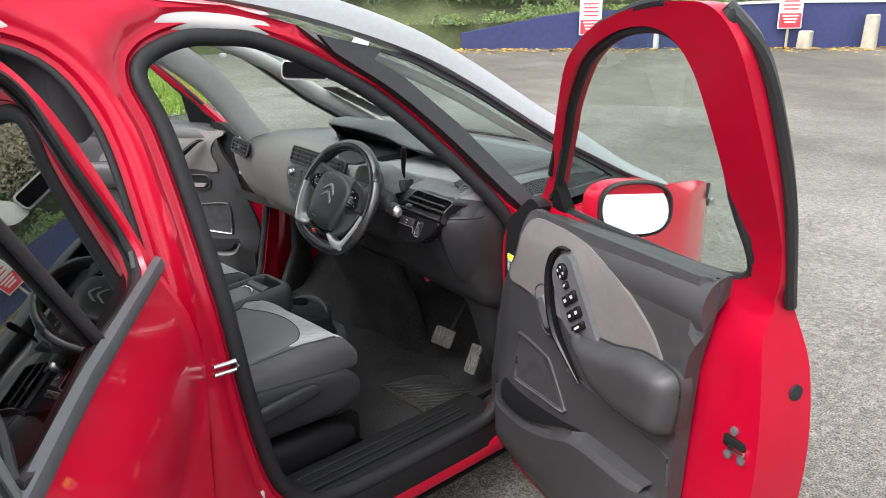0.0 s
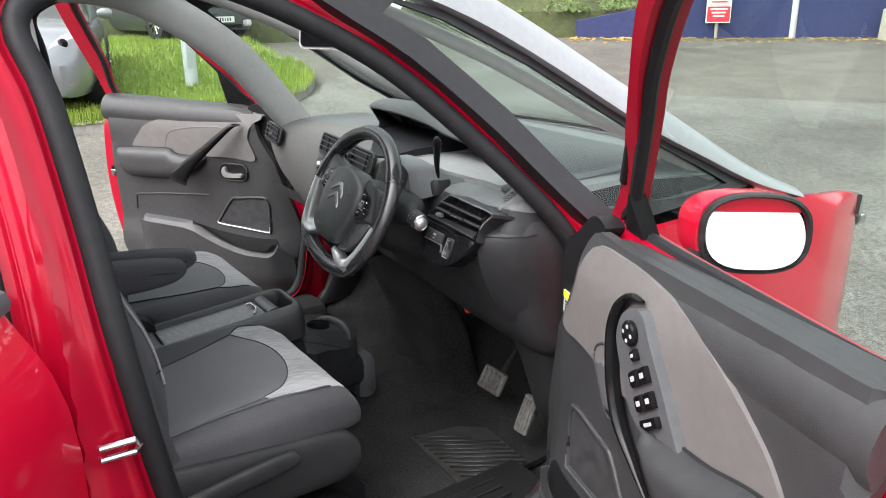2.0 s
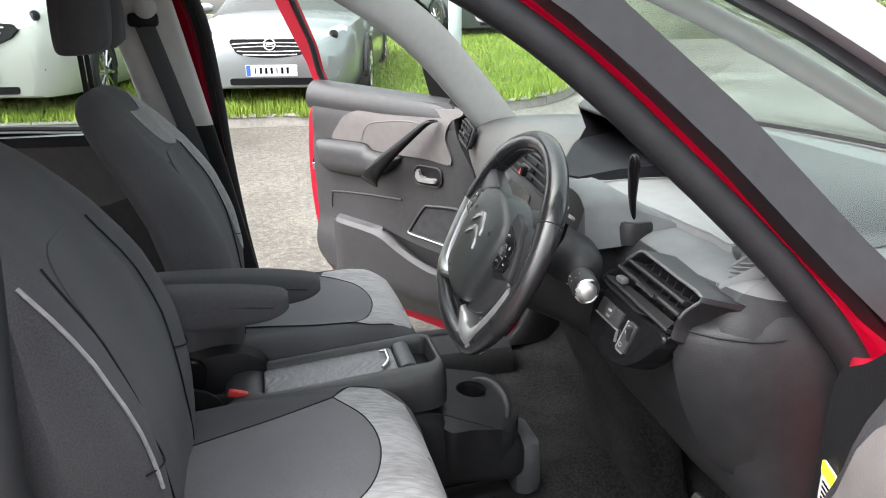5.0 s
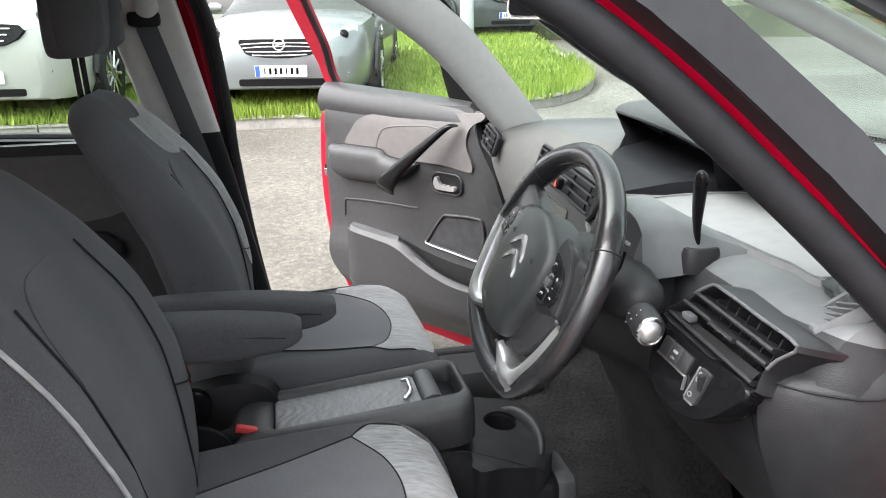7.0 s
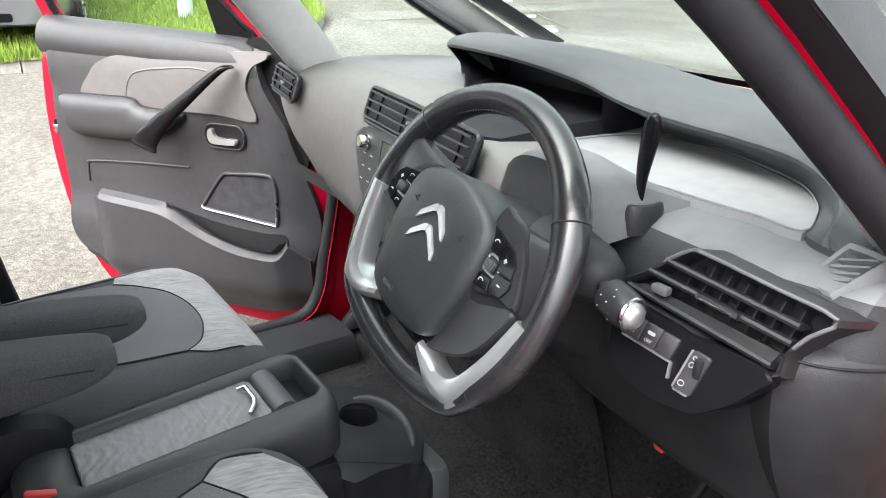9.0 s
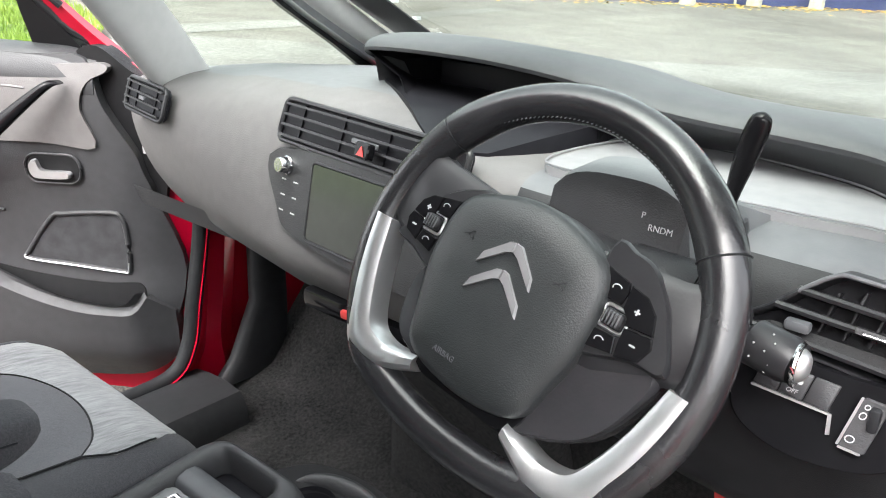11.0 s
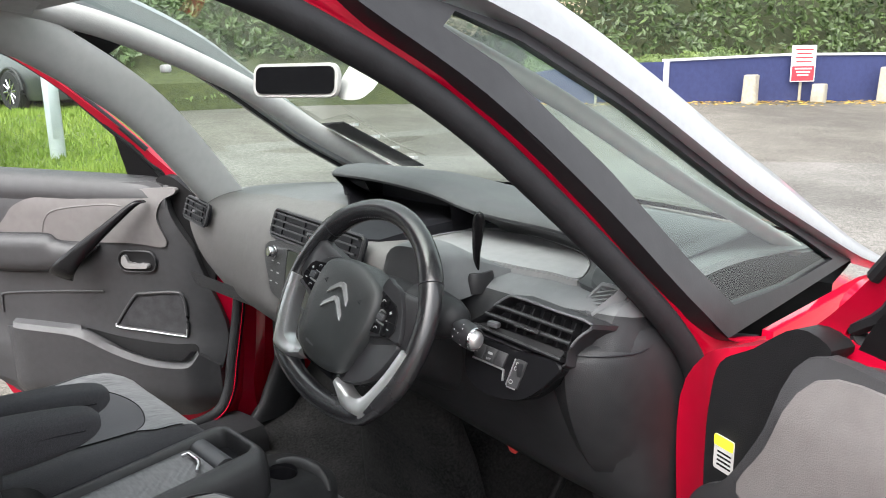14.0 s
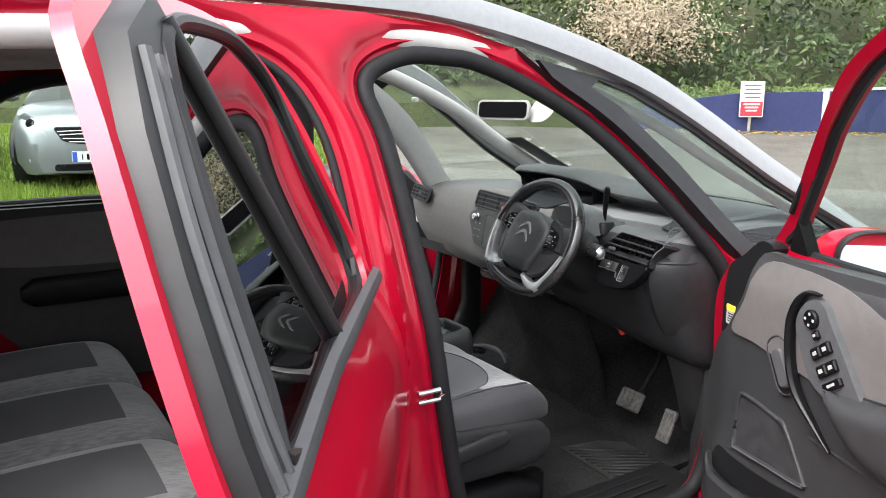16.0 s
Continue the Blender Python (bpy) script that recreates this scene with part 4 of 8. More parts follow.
def body_side(s, rear_open):
    def far(u):
        return 0.0 if s > 0 else lerp_table(u, [(0.0, SKEW), (0.9, 0.085), (1.2, 0.09)])
    dy = 0.0 if s > 0 else SKEW
    def face(u, v, inset=0.0):
        d = edge_distance(u, v, FO)
        dip = 0.055 - 0.018 * smoothstep((d - 0.024) / 0.012) - 0.037 * smoothstep((d - 0.048) / 0.045)
        if rear_open:
            d = edge_distance(u, v, RO)
            dip = max(dip, 0.06 - 0.022 * smoothstep((d - 0.020) / 0.010) - 0.038 * smoothstep((d - 0.036) / 0.05))
        return Vector((s * (side_x(v) - dip - inset), u + far(u), v))
    holes = [FO, RO] if rear_open else [FO]
    if not rear_open:
        holes.append(REAR_WINDOW)
    bm = bmesh.new()
    outer = []
    for k, loop in enumerate(holes):
        if loop is REAR_WINDOW:
            outer.append(loop)
            continue
        rings = jamb_rings(loop, RO if k == 0 else FO)
        loft([[face(u, v, 0.03) for u, v in rings[0]]] + [[face(u, v) for u, v in r] for r in rings], True, False, bm)
        outer.append(rings[-1])
    sheet(BODY_LINE, face, outer, 0.035 if s > 0 else 0.06, None, bm)
    part("body_side", bm, RED_DIMMED, car, "glossy red body side with door openings", 55)
    pts = [(s * (side_x(v) - 0.058), u + far(u), v) for u, v in FO]
    part("door_seal", tube(pts, 0.021, 12, True), RUBBER, car, "thick black rubber door seal")
    if rear_open:
        part("door_seal", tube([(s * (side_x(v) - 0.062), u + far(u), v) for u, v in RO], 0.009, 10, True), RUBBER, car, "black rubber door seal")
    else:
        part("rear_window", sheet(REAR_WINDOW, lambda u, v: Vector((s * (side_x(v) - 0.012), u + far(u), v)), (), 0.15), GREEN_GLASS, car, "clear rear side window")
        part("window_seal", tube([(s * (side_x(v) - 0.005), u + far(u), v) for u, v in REAR_WINDOW], 0.012, 8, True), BLACK_TRIM, car)
    # quarter window between the two front pillars
    rim = [(0.46, 1.566), (0.485, 1.522), (0.645, 1.412), (0.812, 1.257), (0.95, 1.107), (1.04, 1.018), (1.3, 1.03), (1.60, 1.045), (1.42, 1.13), (1.217, 1.235), (0.947, 1.40), (0.751, 1.50)]
    pane = [(0.60, 1.525), (0.565, 1.502), (0.667, 1.434), (0.834, 1.279), (0.972, 1.130), (1.066, 1.040), (1.3, 1.040), (1.53, 1.056), (1.42, 1.118), (1.217, 1.222), (0.947, 1.387), (0.751, 1.488)]
    if s > 0:
        pane = [(0.64, 1.518), (0.607, 1.497), (0.690, 1.448), (0.853, 1.298), (0.990, 1.149), (1.082, 1.061), (1.3, 1.053), (1.51, 1.062), (1.42, 1.112), (1.217, 1.216), (0.947, 1.380), (0.751, 1.480)]
    part("quarter_trim", sheet(rim, lambda u, v: Vector((s * (side_x(v) - 0.012), u + far(u), v)), [pane], 0.06, lambda u, v: Vector((s * (side_x(v) - 0.03), u + far(u), v))), BLACK_TRIM, car, "satin black quarter window surround")
    part("quarter_window", sheet(pane, lambda u, v: Vector((s * (side_x(v) - 0.02), u + far(u), v)), (), 0.1), GREEN_GLASS, car, "green tinted quarter glass")
    edge = [(0.40, 1.592), (0.485, 1.520), (0.645, 1.410), (0.812, 1.255), (0.95, 1.105), (1.04, 1.015), (1.14, 1.0)]
    part("pillar_strip", loft([[(s * (side_x(v) - k), u + far(u) - o, v - o) for k, o in ((0.010, 0.0), (0.06, 0.006), (0.10, 0.006))] for u, v in spline(edge, 5)], False, False), BLACK_TRIM, car, "black strip between pillar and quarter glass")
    # silver arch over the pillars and roof edge
    low = spline([(1.80, 0.985), (1.60, 1.05), (1.42, 1.135), (1.217, 1.237), (0.947, 1.402), (0.751, 1.503), (0.475, 1.595), (0.228, 1.650), (0.0, 1.667), (-0.4, 1.670), (-1.0, 1.64), (-1.6, 1.53), (-2.05, 1.28)], 4)
    rings = []
    low = [(q[0] + far(q[0]), q[1]) for q in low]
    for i, (u, v) in enumerate(low):
        d = np.array(low[min(i + 1, len(low) - 1)]) - np.array(low[max(i - 1, 0)])
        d = d / np.hypot(*d)
        nu, nv = (d[1], -d[0]) if d[0] < 0 else (-d[1], d[0])
        nu, nv = (nu, nv) if nv > 0 else (-nu, -nv)
        w = 0.08 if u - dy < 1.3 else 0.08 - 0.05 * (u - dy - 1.3) / 0.5
        x0 = side_x(v)
        rings.append([(s * (x0 - 0.02), u, v - 0.004), (s * (x0 + 0.008), u + nu * 0.004, v + nv * 0.004), (s * (x0 + 0.004), u + nu * w * 0.4, v + nv * w * 0.4), (s * (x0 - 0.022), u + nu * w * 0.85, v + nv * w * 0.85), (s * (x0 - 0.05), u + nu * w, v + nv * w), (s * (x0 - 0.075), u + nu * w * 0.9, v + nv * w * 0.8), (s * (x0 - 0.06), u, v)])
    part("roof_arch", loft(rings), SILVER_ARCH, car, "satin silver roof arch")
    # sill with scuffed black tread
    rings = []
    for y in np.linspace(0.12, 0.96, 12):
        rings.append([(s * x, y + far(y), z) for x, z in ((0.86, 0.315), (0.845, 0.335), (0.80, 0.345), (0.72, 0.352), (0.66, 0.345), (0.635, 0.315), (0.63, 0.26), (0.86, 0.26))])
    sill = part("sill_trim", loft(rings), DARK_LOW if s > 0 else DASH_LOW, car, "scuffed black plastic sill tread")
    for k in range(3 if s > 0 else 0):
        part("sill_rib", rbox((s * (0.71 + 0.035 * k), 0.55 + dy, 0.353), (0.006, 0.62, 0.006), 0.002), RUBBER, sill)


REAR_WINDOW = [tuple(q) for q in spline([(-0.20, 1.12), (-0.20, 1.35), (-0.28, 1.49), (-0.45, 1.53), (-0.75, 1.50), (-0.92, 1.40), (-1.0, 1.25), (-1.02, 1.12), (-0.6, 1.11)], 5, True)]
body_side(1, True)
body_side(-1, False)


def shell():
    # windscreen, bowed between the arches
    rows = []
    for k in np.linspace(0, 1, 25):
        v = lerp_table(k, [(0, 1.04), (0.25, 1.20), (0.5, 1.37), (0.75, 1.52), (1, 1.655)])
        u = lerp_table(k, [(0, 1.74), (0.25, 1.36), (0.5, 1.03), (0.75, 0.72), (1, 0.36)])
        w = side_x(v) - 0.05
        rows.append([(w * t, skew(w * t, u + (0.16 - 0.06 * k) * (1 - t * t)), v + 0.03 * k * (1 - t * t)) for t in np.linspace(-1, 1, 21)])
    part("windscreen", loft(rows, False, False), GREEN_GLASS, car, "large green tinted panoramic windscreen")
    frit = []
    for k in np.linspace(0, 0.16, 4):
        frit.append([(x, y + 0.003, z - 0.006) for x, y, z in rows[int(round(k * 24))]])
    part("windscreen_border", loft(frit[:2], False, False), MATT_BLACK, car, "black lower windscreen border")
    # roof skin and liner
    for name, mat, dz, lab in (("roof", RED, 0.0, "glossy red roof"), ("headliner", LINER, -0.055, "pale grey fabric headliner")):
        rows = []
        for u in np.linspace(0.33, -2.0, 20):
            v = lerp_table(-u, [(-0.36, 1.655), (0.0, 1.69), (0.6, 1.70), (1.2, 1.66), (1.7, 1.56), (2.0, 1.42)])
            w = side_x(min(v - 0.02, 1.66)) - 0.02
            rows.append([(w * t, skew(w * t, u), v + dz - 0.045 * t ** 4) for t in np.linspace(-1, 1, 15)])
        part(name, loft(rows, False, False), mat, car, lab)
    # bonnet and wings
    rows = []
    for u in np.linspace(1.60, 2.62, 16):
        z = lerp_table(u, [(1.6, 0.945), (1.8, 0.925), (2.1, 0.88), (2.35, 0.81), (2.5, 0.74), (2.62, 0.60)])
        w = lerp_table(u, [(1.6, 0.86), (2.0, 0.85), (2.35, 0.76), (2.5, 0.66), (2.62, 0.52)])
        bow = lerp_table(u, [(1.6, 0.17), (1.9, 0.12), (2.62, 0.0)])
        row = []
        for t in np.linspace(-1, 1, 21):
            row.append((w * t, skew(w * t, u + 0.14 * (1 - t * t) * smoothstep((u - 1.6) / 1.0)), z + 0.018 * (1 - t * t) - 0.06 * abs(t) ** 6))
        rows.append(row)
    part("bonnet", loft(rows, False, False), RED, car, "glossy red bonnet")
    for s in (1, -1):
        arch = [(1.62 + 0.37 * math.cos(a), 0.34 + 0.37 * math.sin(a)) for a in np.linspace(0, math.pi, 15)]
        wing = [(1.15, 0.25), (1.25, 0.25)] + arch[::-1][0:] + [(2.05, 0.30), (2.45, 0.30), (2.60, 0.45), (2.60, 0.62), (2.48, 0.80), (2.33, 0.90), (2.1, 0.955), (1.8, 0.99), (1.60, 1.01), (1.17, 1.0)]

        def skin(u, v, inset=0.0, s=s):
            x = lerp_table(u, [(1.15, 0.0), (1.6, 0.012), (1.95, 0.0), (2.2, -0.06), (2.4, -0.15), (2.6, -0.36)])
            return Vector((s * (side_x(v) + x - inset), u + (SKEW if s < 0 else 0.0), v))
        part("wing", sheet(wing, skin, (), 0.07, lambda u, v: skin(u, v, 0.02)), RED, car, "glossy red front wing")
        lamp = [(2.22, 0.86), (2.30, 0.83), (2.45, 0.74), (2.54, 0.68), (2.56, 0.74), (2.48, 0.81), (2.34, 0.895)]
        light = part("headlight", sheet(lamp, lambda u, v: skin(u, v, -0.012), (), 0.05, lambda u, v: skin(u, v, 0.004)), PIANO, car, "dark headlamp unit")
        part("lens", rbox(skin(2.42, 0.79, -0.016), (0.02, 0.07, 0.035), 0.008), CHROME, light)
    rows = []
    for z, w in ((0.24, 0.5), (0.40, 0.58), (0.62, 0.58), (0.66, 0.52)):
        rows.append([(w * t, skew(w * t, 2.56 + 0.16 * (1 - t * t)), z) for t in np.linspace(-1, 1, 15)])
    part("front_bumper", loft(rows, False, False), RED, car)
    # tail
    rows = []
    for z, u in ((0.28, -2.12), (0.6, -2.2), (0.95, -2.18), (1.25, -2.05), (1.45, -1.95)):
        rows.append([(side_x(z) * 0.98 * t, skew(side_x(z) * t, u - 0.05 * (1 - t * t)), z) for t in np.linspace(-1, 1, 13)])
    part("tailgate", loft(rows, False, False), RED, car)
    # floor pan, bulkhead and carpets
    rows = []
    for u, z in ((1.50, 0.75), (1.38, 0.50), (1.22, 0.315), (1.05, 0.268), (0.4, 0.262), (-0.2, 0.262), (-0.55, 0.262), (-0.60, 0.36), (-1.1, 0.42), (-2.1, 0.48)):
        rows.append([(0.80 * t, u, z + (0.05 * math.exp(-(t / 0.18) ** 2) if u > -0.6 else 0.0)) for t in np.linspace(-1, 1, 25)])
    part("floor_carpet", loft(rows, False, False), CARPET, car, "dusty black floor carpet")
    rows = [[(0.84 * t, u, z) for t in np.linspace(-1, 1, 5)] for u, z in ((1.52, 0.70), (1.55, 1.0), (1.72, 1.05))]
    part("bulkhead", loft(rows, False, False), DARK_LOW, car)
    rows = [[(0.79 * t, skew(0.79 * t, u + (u - 1.5) * 0.66 * (1 - t * t)), z) for t in np.linspace(-1, 1, 17)] for u, z in ((1.50, 1.066), (1.60, 1.056), (1.73, 1.034))]
    part("scuttle_panel", loft(rows, False, False), DASH, car, "charcoal panel at the windscreen foot")
    rows = [[(0.86 * t, u, 0.20) for t in np.linspace(-1, 1, 5)] for u in np.linspace(2.5, -2.1, 9)]
    part("underbody", loft(rows, False, False), DARK_LOW, car)


shell()


def wheel(x, y):
    z = 0.325 + ground_z(x, y)
    s = 1 if x > 0 else -1
    tyre = [(0.21, -0.1), (0.29, -0.105), (0.32, -0.085), (0.325, 0.0), (0.32, 0.085), (0.29, 0.105), (0.21, 0.1)]
    rings = []
    for k in range(32):
        a = 2 * math.pi * k / 32
        rings.append([(x + s * w, y + r * math.cos(a), z + r * math.sin(a)) for r, w in tyre])
    w = part("wheel", loft(rings, True, False, None, 0, True), RUBBER, car, "black tyre with silver alloy rim")
    rim = []
    for r, o in ((0.215, 0.10), (0.205, 0.06), (0.06, 0.07), (0.02, 0.085)):
        rim.append([(x + s * o, y + r * math.cos(2 * math.pi * k / 32), z + r * math.sin(2 * math.pi * k / 32)) for k in range(32)])
    part("rim", loft(rim), CHROME, w)


for wx, wy in ((0.77, 1.62), (-0.77, 1.79), (0.77, -1.22), (-0.77, -1.05)):
    wheel(wx, wy)


# ---- the open doors ----
def door_frame(s, hinge, angle):
    """Pose of an open door: x runs from the hinge along the door, y points outwards (inwards on the near side's mirror)."""
    a = radians(angle)
    m = Matrix(((s * math.sin(a), math.cos(a), 0, hinge[0]), (-math.cos(a), s * math.sin(a), 0, hinge[1]), (0, 0, 1, 0), (0, 0, 0, 1)))
    return m


DOOR = [tuple(q) for q in spline([(0.06, 0.26), (0.02, 0.42), (-0.01, 0.7), (-0.02, 0.93), (0.05, 1.03), (0.17, 1.085), (0.255, 1.15), (0.37, 1.275), (0.452, 1.36), (0.60, 1.502), (0.70, 1.562), (0.79, 1.597), (0.93, 1.626), (1.04, 1.618), (1.078, 1.55), (1.082, 1.40), (1.068, 1.22), (1.052, 1.11), (1.078, 0.98), (1.09, 0.80), (1.075, 0.62), (1.03, 0.45), (0.94, 0.30), (0.85, 0.26), (0.5, 0.25)], 4, True)]
DRIVER_DOOR = [tuple(q) for q in spline([(0.06, 0.26), (0.02, 0.42), (-0.01, 0.7), (-0.02, 0.93), (0.05, 1.03), (0.17, 1.085), (0.255, 1.15), (0.37, 1.275), (0.452, 1.36), (0.60, 1.502), (0.70, 1.562), (0.79, 1.597), (0.93, 1.626), (1.04, 1.632), (1.10, 1.620), (1.128, 1.565), (1.122, 1.45), (1.105, 1.30), (1.078, 1.16), (1.058, 1.10), (1.078, 0.98), (1.09, 0.80), (1.075, 0.62), (1.03, 0.45), (0.94, 0.30), (0.85, 0.26), (0.5, 0.25)], 4, True)]
PANE = [tuple(q) for q in spline([(0.285, 1.12), (0.33, 1.177), (0.393, 1.252), (0.47, 1.342), (0.544, 1.424), (0.667, 1.52), (0.79, 1.571), (0.889, 1.592), (0.965, 1.586), (1.005, 1.54), (1.01, 1.45), (0.998, 1.30), (0.978, 1.13), (0.6, 1.11)], 5, True)]


def front_door(s, hinge, angle, label):
    ox = lambda z: side_x(z) - 0.865 + 0.012
    m = door_frame(s, hinge, angle)
    P = lambda d, o, z: Vector((d, s * o, z))
    outer = lambda d, z: P(d, ox(z) - 0.02 * smoothstep((0.06 - d) / 0.08), z)

    def inner(d, z):
        deep = -0.085 + 0.04 * smoothstep((0.12 - d) / 0.12)
        return P(d, lerp_table(z, [(1.04, deep), (1.09, -0.05), (1.22, ox(1.22) - 0.03), (1.7, ox(1.7) - 0.03)]), z)
    outline = DRIVER_DOOR if s > 0 else DOOR
    door = part("front_door", sheet(outline, outer, [PANE], 0.05, inner), RED_DIMMED, car, label)
    door.matrix_world = m
    sub = lambda n, bm, mat, lab="", smooth=40: part(n, bm, mat, door, lab, smooth)
    sub("window", sheet(PANE, lambda d, z: P(d, ox(z) - 0.02, z), (), 0.1), GREEN_GLASS, "green tinted door glass")
    sub("window_seal", tube([P(d, ox(z) - 0.028, z) for d, z in PANE], 0.012, 8, True), RUBBER)
    top = [q for q in outline if q[1] > 1.2 and q[0] < 1.0]
    sub("frame_seal", tube([P(d + 0.004, ox(z) - 0.03, z + 0.002) for d, z in top], 0.009, 8), RUBBER)
    sub("edge_strip", tube([P(d, ox(z) - 0.012, z) for d, z in spline([(1.062, 1.10), (1.108, 1.30), (1.125, 1.45), (1.130, 1.565), (1.10, 1.625)] if s > 0 else [(1.056, 1.10), (1.074, 1.25), (1.088, 1.42), (1.085, 1.56)], 5)], 0.012, 8, False, None, 1.0), BLACK_TRIM, "black strip on the rear frame edge")
    sub("strip_end", rbox(P(1.095 if s > 0 else 1.07, ox(1.6) - 0.03, 1.605), (0.045, 0.022, 0.035), 0.009), RUBBER, "black rubber frame corner")
    # corner cover by the mirror
    corner = [(0.287, 1.112), (0.322, 1.162), (0.350, 1.197), (0.353, 1.16), (0.353, 1.112)] if s > 0 else [(0.287, 1.112), (0.335, 1.180), (0.372, 1.225), (0.405, 1.262), (0.408, 1.20), (0.408, 1.112)]
    sub("corner_cover", sheet(corner, lambda d, z: P(d, ox(z) - 0.045, z), (), 0.04, lambda d, z: P(d, ox(z) - 0.012, z)), DARK_LOW, "black corner cover inside the window")

    # trim panel: charcoal body, taupe inset, padded armrest, pocket
    def depth(d, z):
        w = 0.128
        w += 0.02 * smoothstep((0.62 - z) / 0.12) * smoothstep((d - 0.02) / 0.15)
        w -= 0.030 * smoothstep((d - (0.935 if s > 0 else 1.005)) / 0.02)
        w -= 0.02 * smoothstep((z - 1.02) / 0.10)
        w -= 0.05 * smoothstep((0.20 - d) / 0.2)
        return w
    panel = [(0.05, 0.42), (0.0, 0.60), (0.05, 0.78), (0.10, 0.85), (0.165, 0.90), (0.225, 1.0), (0.265, 1.105), (0.40, 1.11), (0.70, 1.12), (0.90, 1.125), (0.958, 1.12), (0.952, 1.03), (0.930, 0.94), (0.918, 0.80), (0.908, 0.62), (0.90, 0.46), (0.83, 0.40), (0.5, 0.375), (0.2, 0.365)]
    if s < 0:
        panel = [(d + 0.085 * smoothstep((d - 0.78) / 0.10) + 0.075 * smoothstep((0.16 - d) / 0.10), z) for d, z in panel]
    panel = [tuple(q) for q in spline(panel, 4, True)]
    sub("trim_panel", sheet(panel, lambda d, z: P(d, -depth(d, z), z), (), 0.035, lambda d, z: P(d, -0.09 + 0.05 * smoothstep((0.12 - d) / 0.12), z)), DARK, "dark grained plastic door trim")
    if s > 0:
        inset = [(0.195, 0.898), (0.235, 0.98), (0.285, 1.085), (0.40, 1.098), (0.512, 1.092), (0.609, 1.075), (0.722, 1.037), (0.806, 0.988), (0.852, 0.94), (0.885, 0.885), (0.86, 0.86), (0.7, 0.86), (0.5, 0.87), (0.3, 0.89)]
    else:
        inset = [(0.871, 0.927), (0.834, 0.998), (0.794, 1.034), (0.715, 1.059), (0.518, 1.076), (0.287, 1.093), (0.216, 1.094), (0.210, 1.077), (0.254, 1.052), (0.275, 0.992), (0.249, 0.905), (0.381, 0.912), (0.665, 0.910)]
    inset = [tuple(q) for q in spline(inset, 4, True)]
    sub("trim_inset", sheet(inset, lambda d, z: P(d, -depth(d, z) - 0.007, z), (), 0.03, lambda d, z: P(d, -depth(d, z) + 0.02, z)), TAUPE_DOOR, "taupe grey padded inset")
    # top roll along the glass, rounding over into the panel
    rows = []
    for d in np.linspace(0.24, 0.957 if s > 0 else 1.035, 20):
        z = (1.083 if s > 0 else 1.104) + 0.030 * (d - 0.26) / 0.7 - 0.012 * smoothstep((0.34 - d) / 0.10)
        rows.append([P(d, o, z + h) for o, h in ((-0.034, 0.010), (-0.050, 0.018), (-0.070, 0.019), (-0.090, 0.013), (-0.107, 0.001), (-0.119, -0.016), (-0.127, -0.038), (-0.129, -0.064), (-0.118, -0.09))])
    sub("top_roll", loft(rows), DARK, "dark padded window ledge", 60)
    off = -0.042 if s > 0 else 0.055
    if s > 0:
        # switch pod with a gloss black edge
        pod = [tuple(q) for q in spline([(0.452, 0.985), (0.468, 1.032), (0.50, 1.052), (0.533, 1.043), (0.563, 1.008), (0.60, 0.962), (0.64, 0.908), (0.665, 0.872), (0.62, 0.855), (0.57, 0.855), (0.515, 0.878), (0.478, 0.93)], 4, True)]
        sub("switch_pod", sheet(pod, lambda d, z: P(d, -depth(d, z) - 0.024, z), (), 0.03, lambda d, z: P(d, -depth(d, z), z)), GREY_SEAL, "satin grey window switch panel")
        edge = [(0.505, 1.064), (0.462, 1.056), (0.436, 1.01), (0.430, 0.965), (0.440, 0.895), (0.470, 0.835), (0.53, 0.785), (0.585, 0.745)]
        rim = spline(edge, 5)
        thick = [0.0095 * min(1.0, 0.3 + 0.1 * k, 0.3 + 0.07 * (len(rim) - 1 - k)) for k in range(len(rim))]
        sub("pod_edge", tube([P(d, -depth(d, z) - 0.018, z) for d, z in rim], thick, 10, False, None, 1.5, (0, 1, 0)), PIANO, "gloss black pod edge")
        org = P(0.503, -depth(0.50, 1.012) - 0.024, 1.012)
        ctl = basis(org, (1, 0, 0), (0, 0.0, 1))
        rot = ctl.to_3x3()
        sub("mirror_adjuster", loft([oval(ctl @ Vector((0, 0, h)), rot @ Vector((r, 0, 0)), rot @ Vector((0, r, 0)), 24, 2) for h, r in ((0, 0.021), (0.006, 0.021), (0.009, 0.018))]), PIANO, "round mirror adjuster")
        for k in range(4):
            a = k * math.pi / 2
            sub("arrow", plate(rrect(0.006, 0.006, 0.001, 1, 0.012 * math.cos(a), 0.012 * math.sin(a)), ctl @ pose(0, 0, 0.009), 0.001, 0.0003), WHITE_MARK)
        ax = Vector((0.58, 0, -0.815))
        ay = Vector((0.815, 0, 0.58))
        for along, across, w, h in ((0.035, -0.002, 0.020, 0.018), (0.069, -0.018, 0.030, 0.026), (0.069, 0.014, 0.030, 0.026), (0.108, -0.018, 0.030, 0.026), (0.108, 0.014, 0.030, 0.026), (0.142, -0.002, 0.058, 0.018)):
            c = org + ax * along + ay * across
            bb = basis(c, ay, -ax)
            sub("window_switch", plate(rrect(w, h, 0.003, 3), bb, 0.008, 0.003), PIANO, "black window switch")
            sub("switch_mark", plate(rrect(w * 0.42, h * 0.32, 0.001, 1), bb @ pose(0, 0, 0.008), 0.0008, 0.0002), WHITE_MARK)
    else:
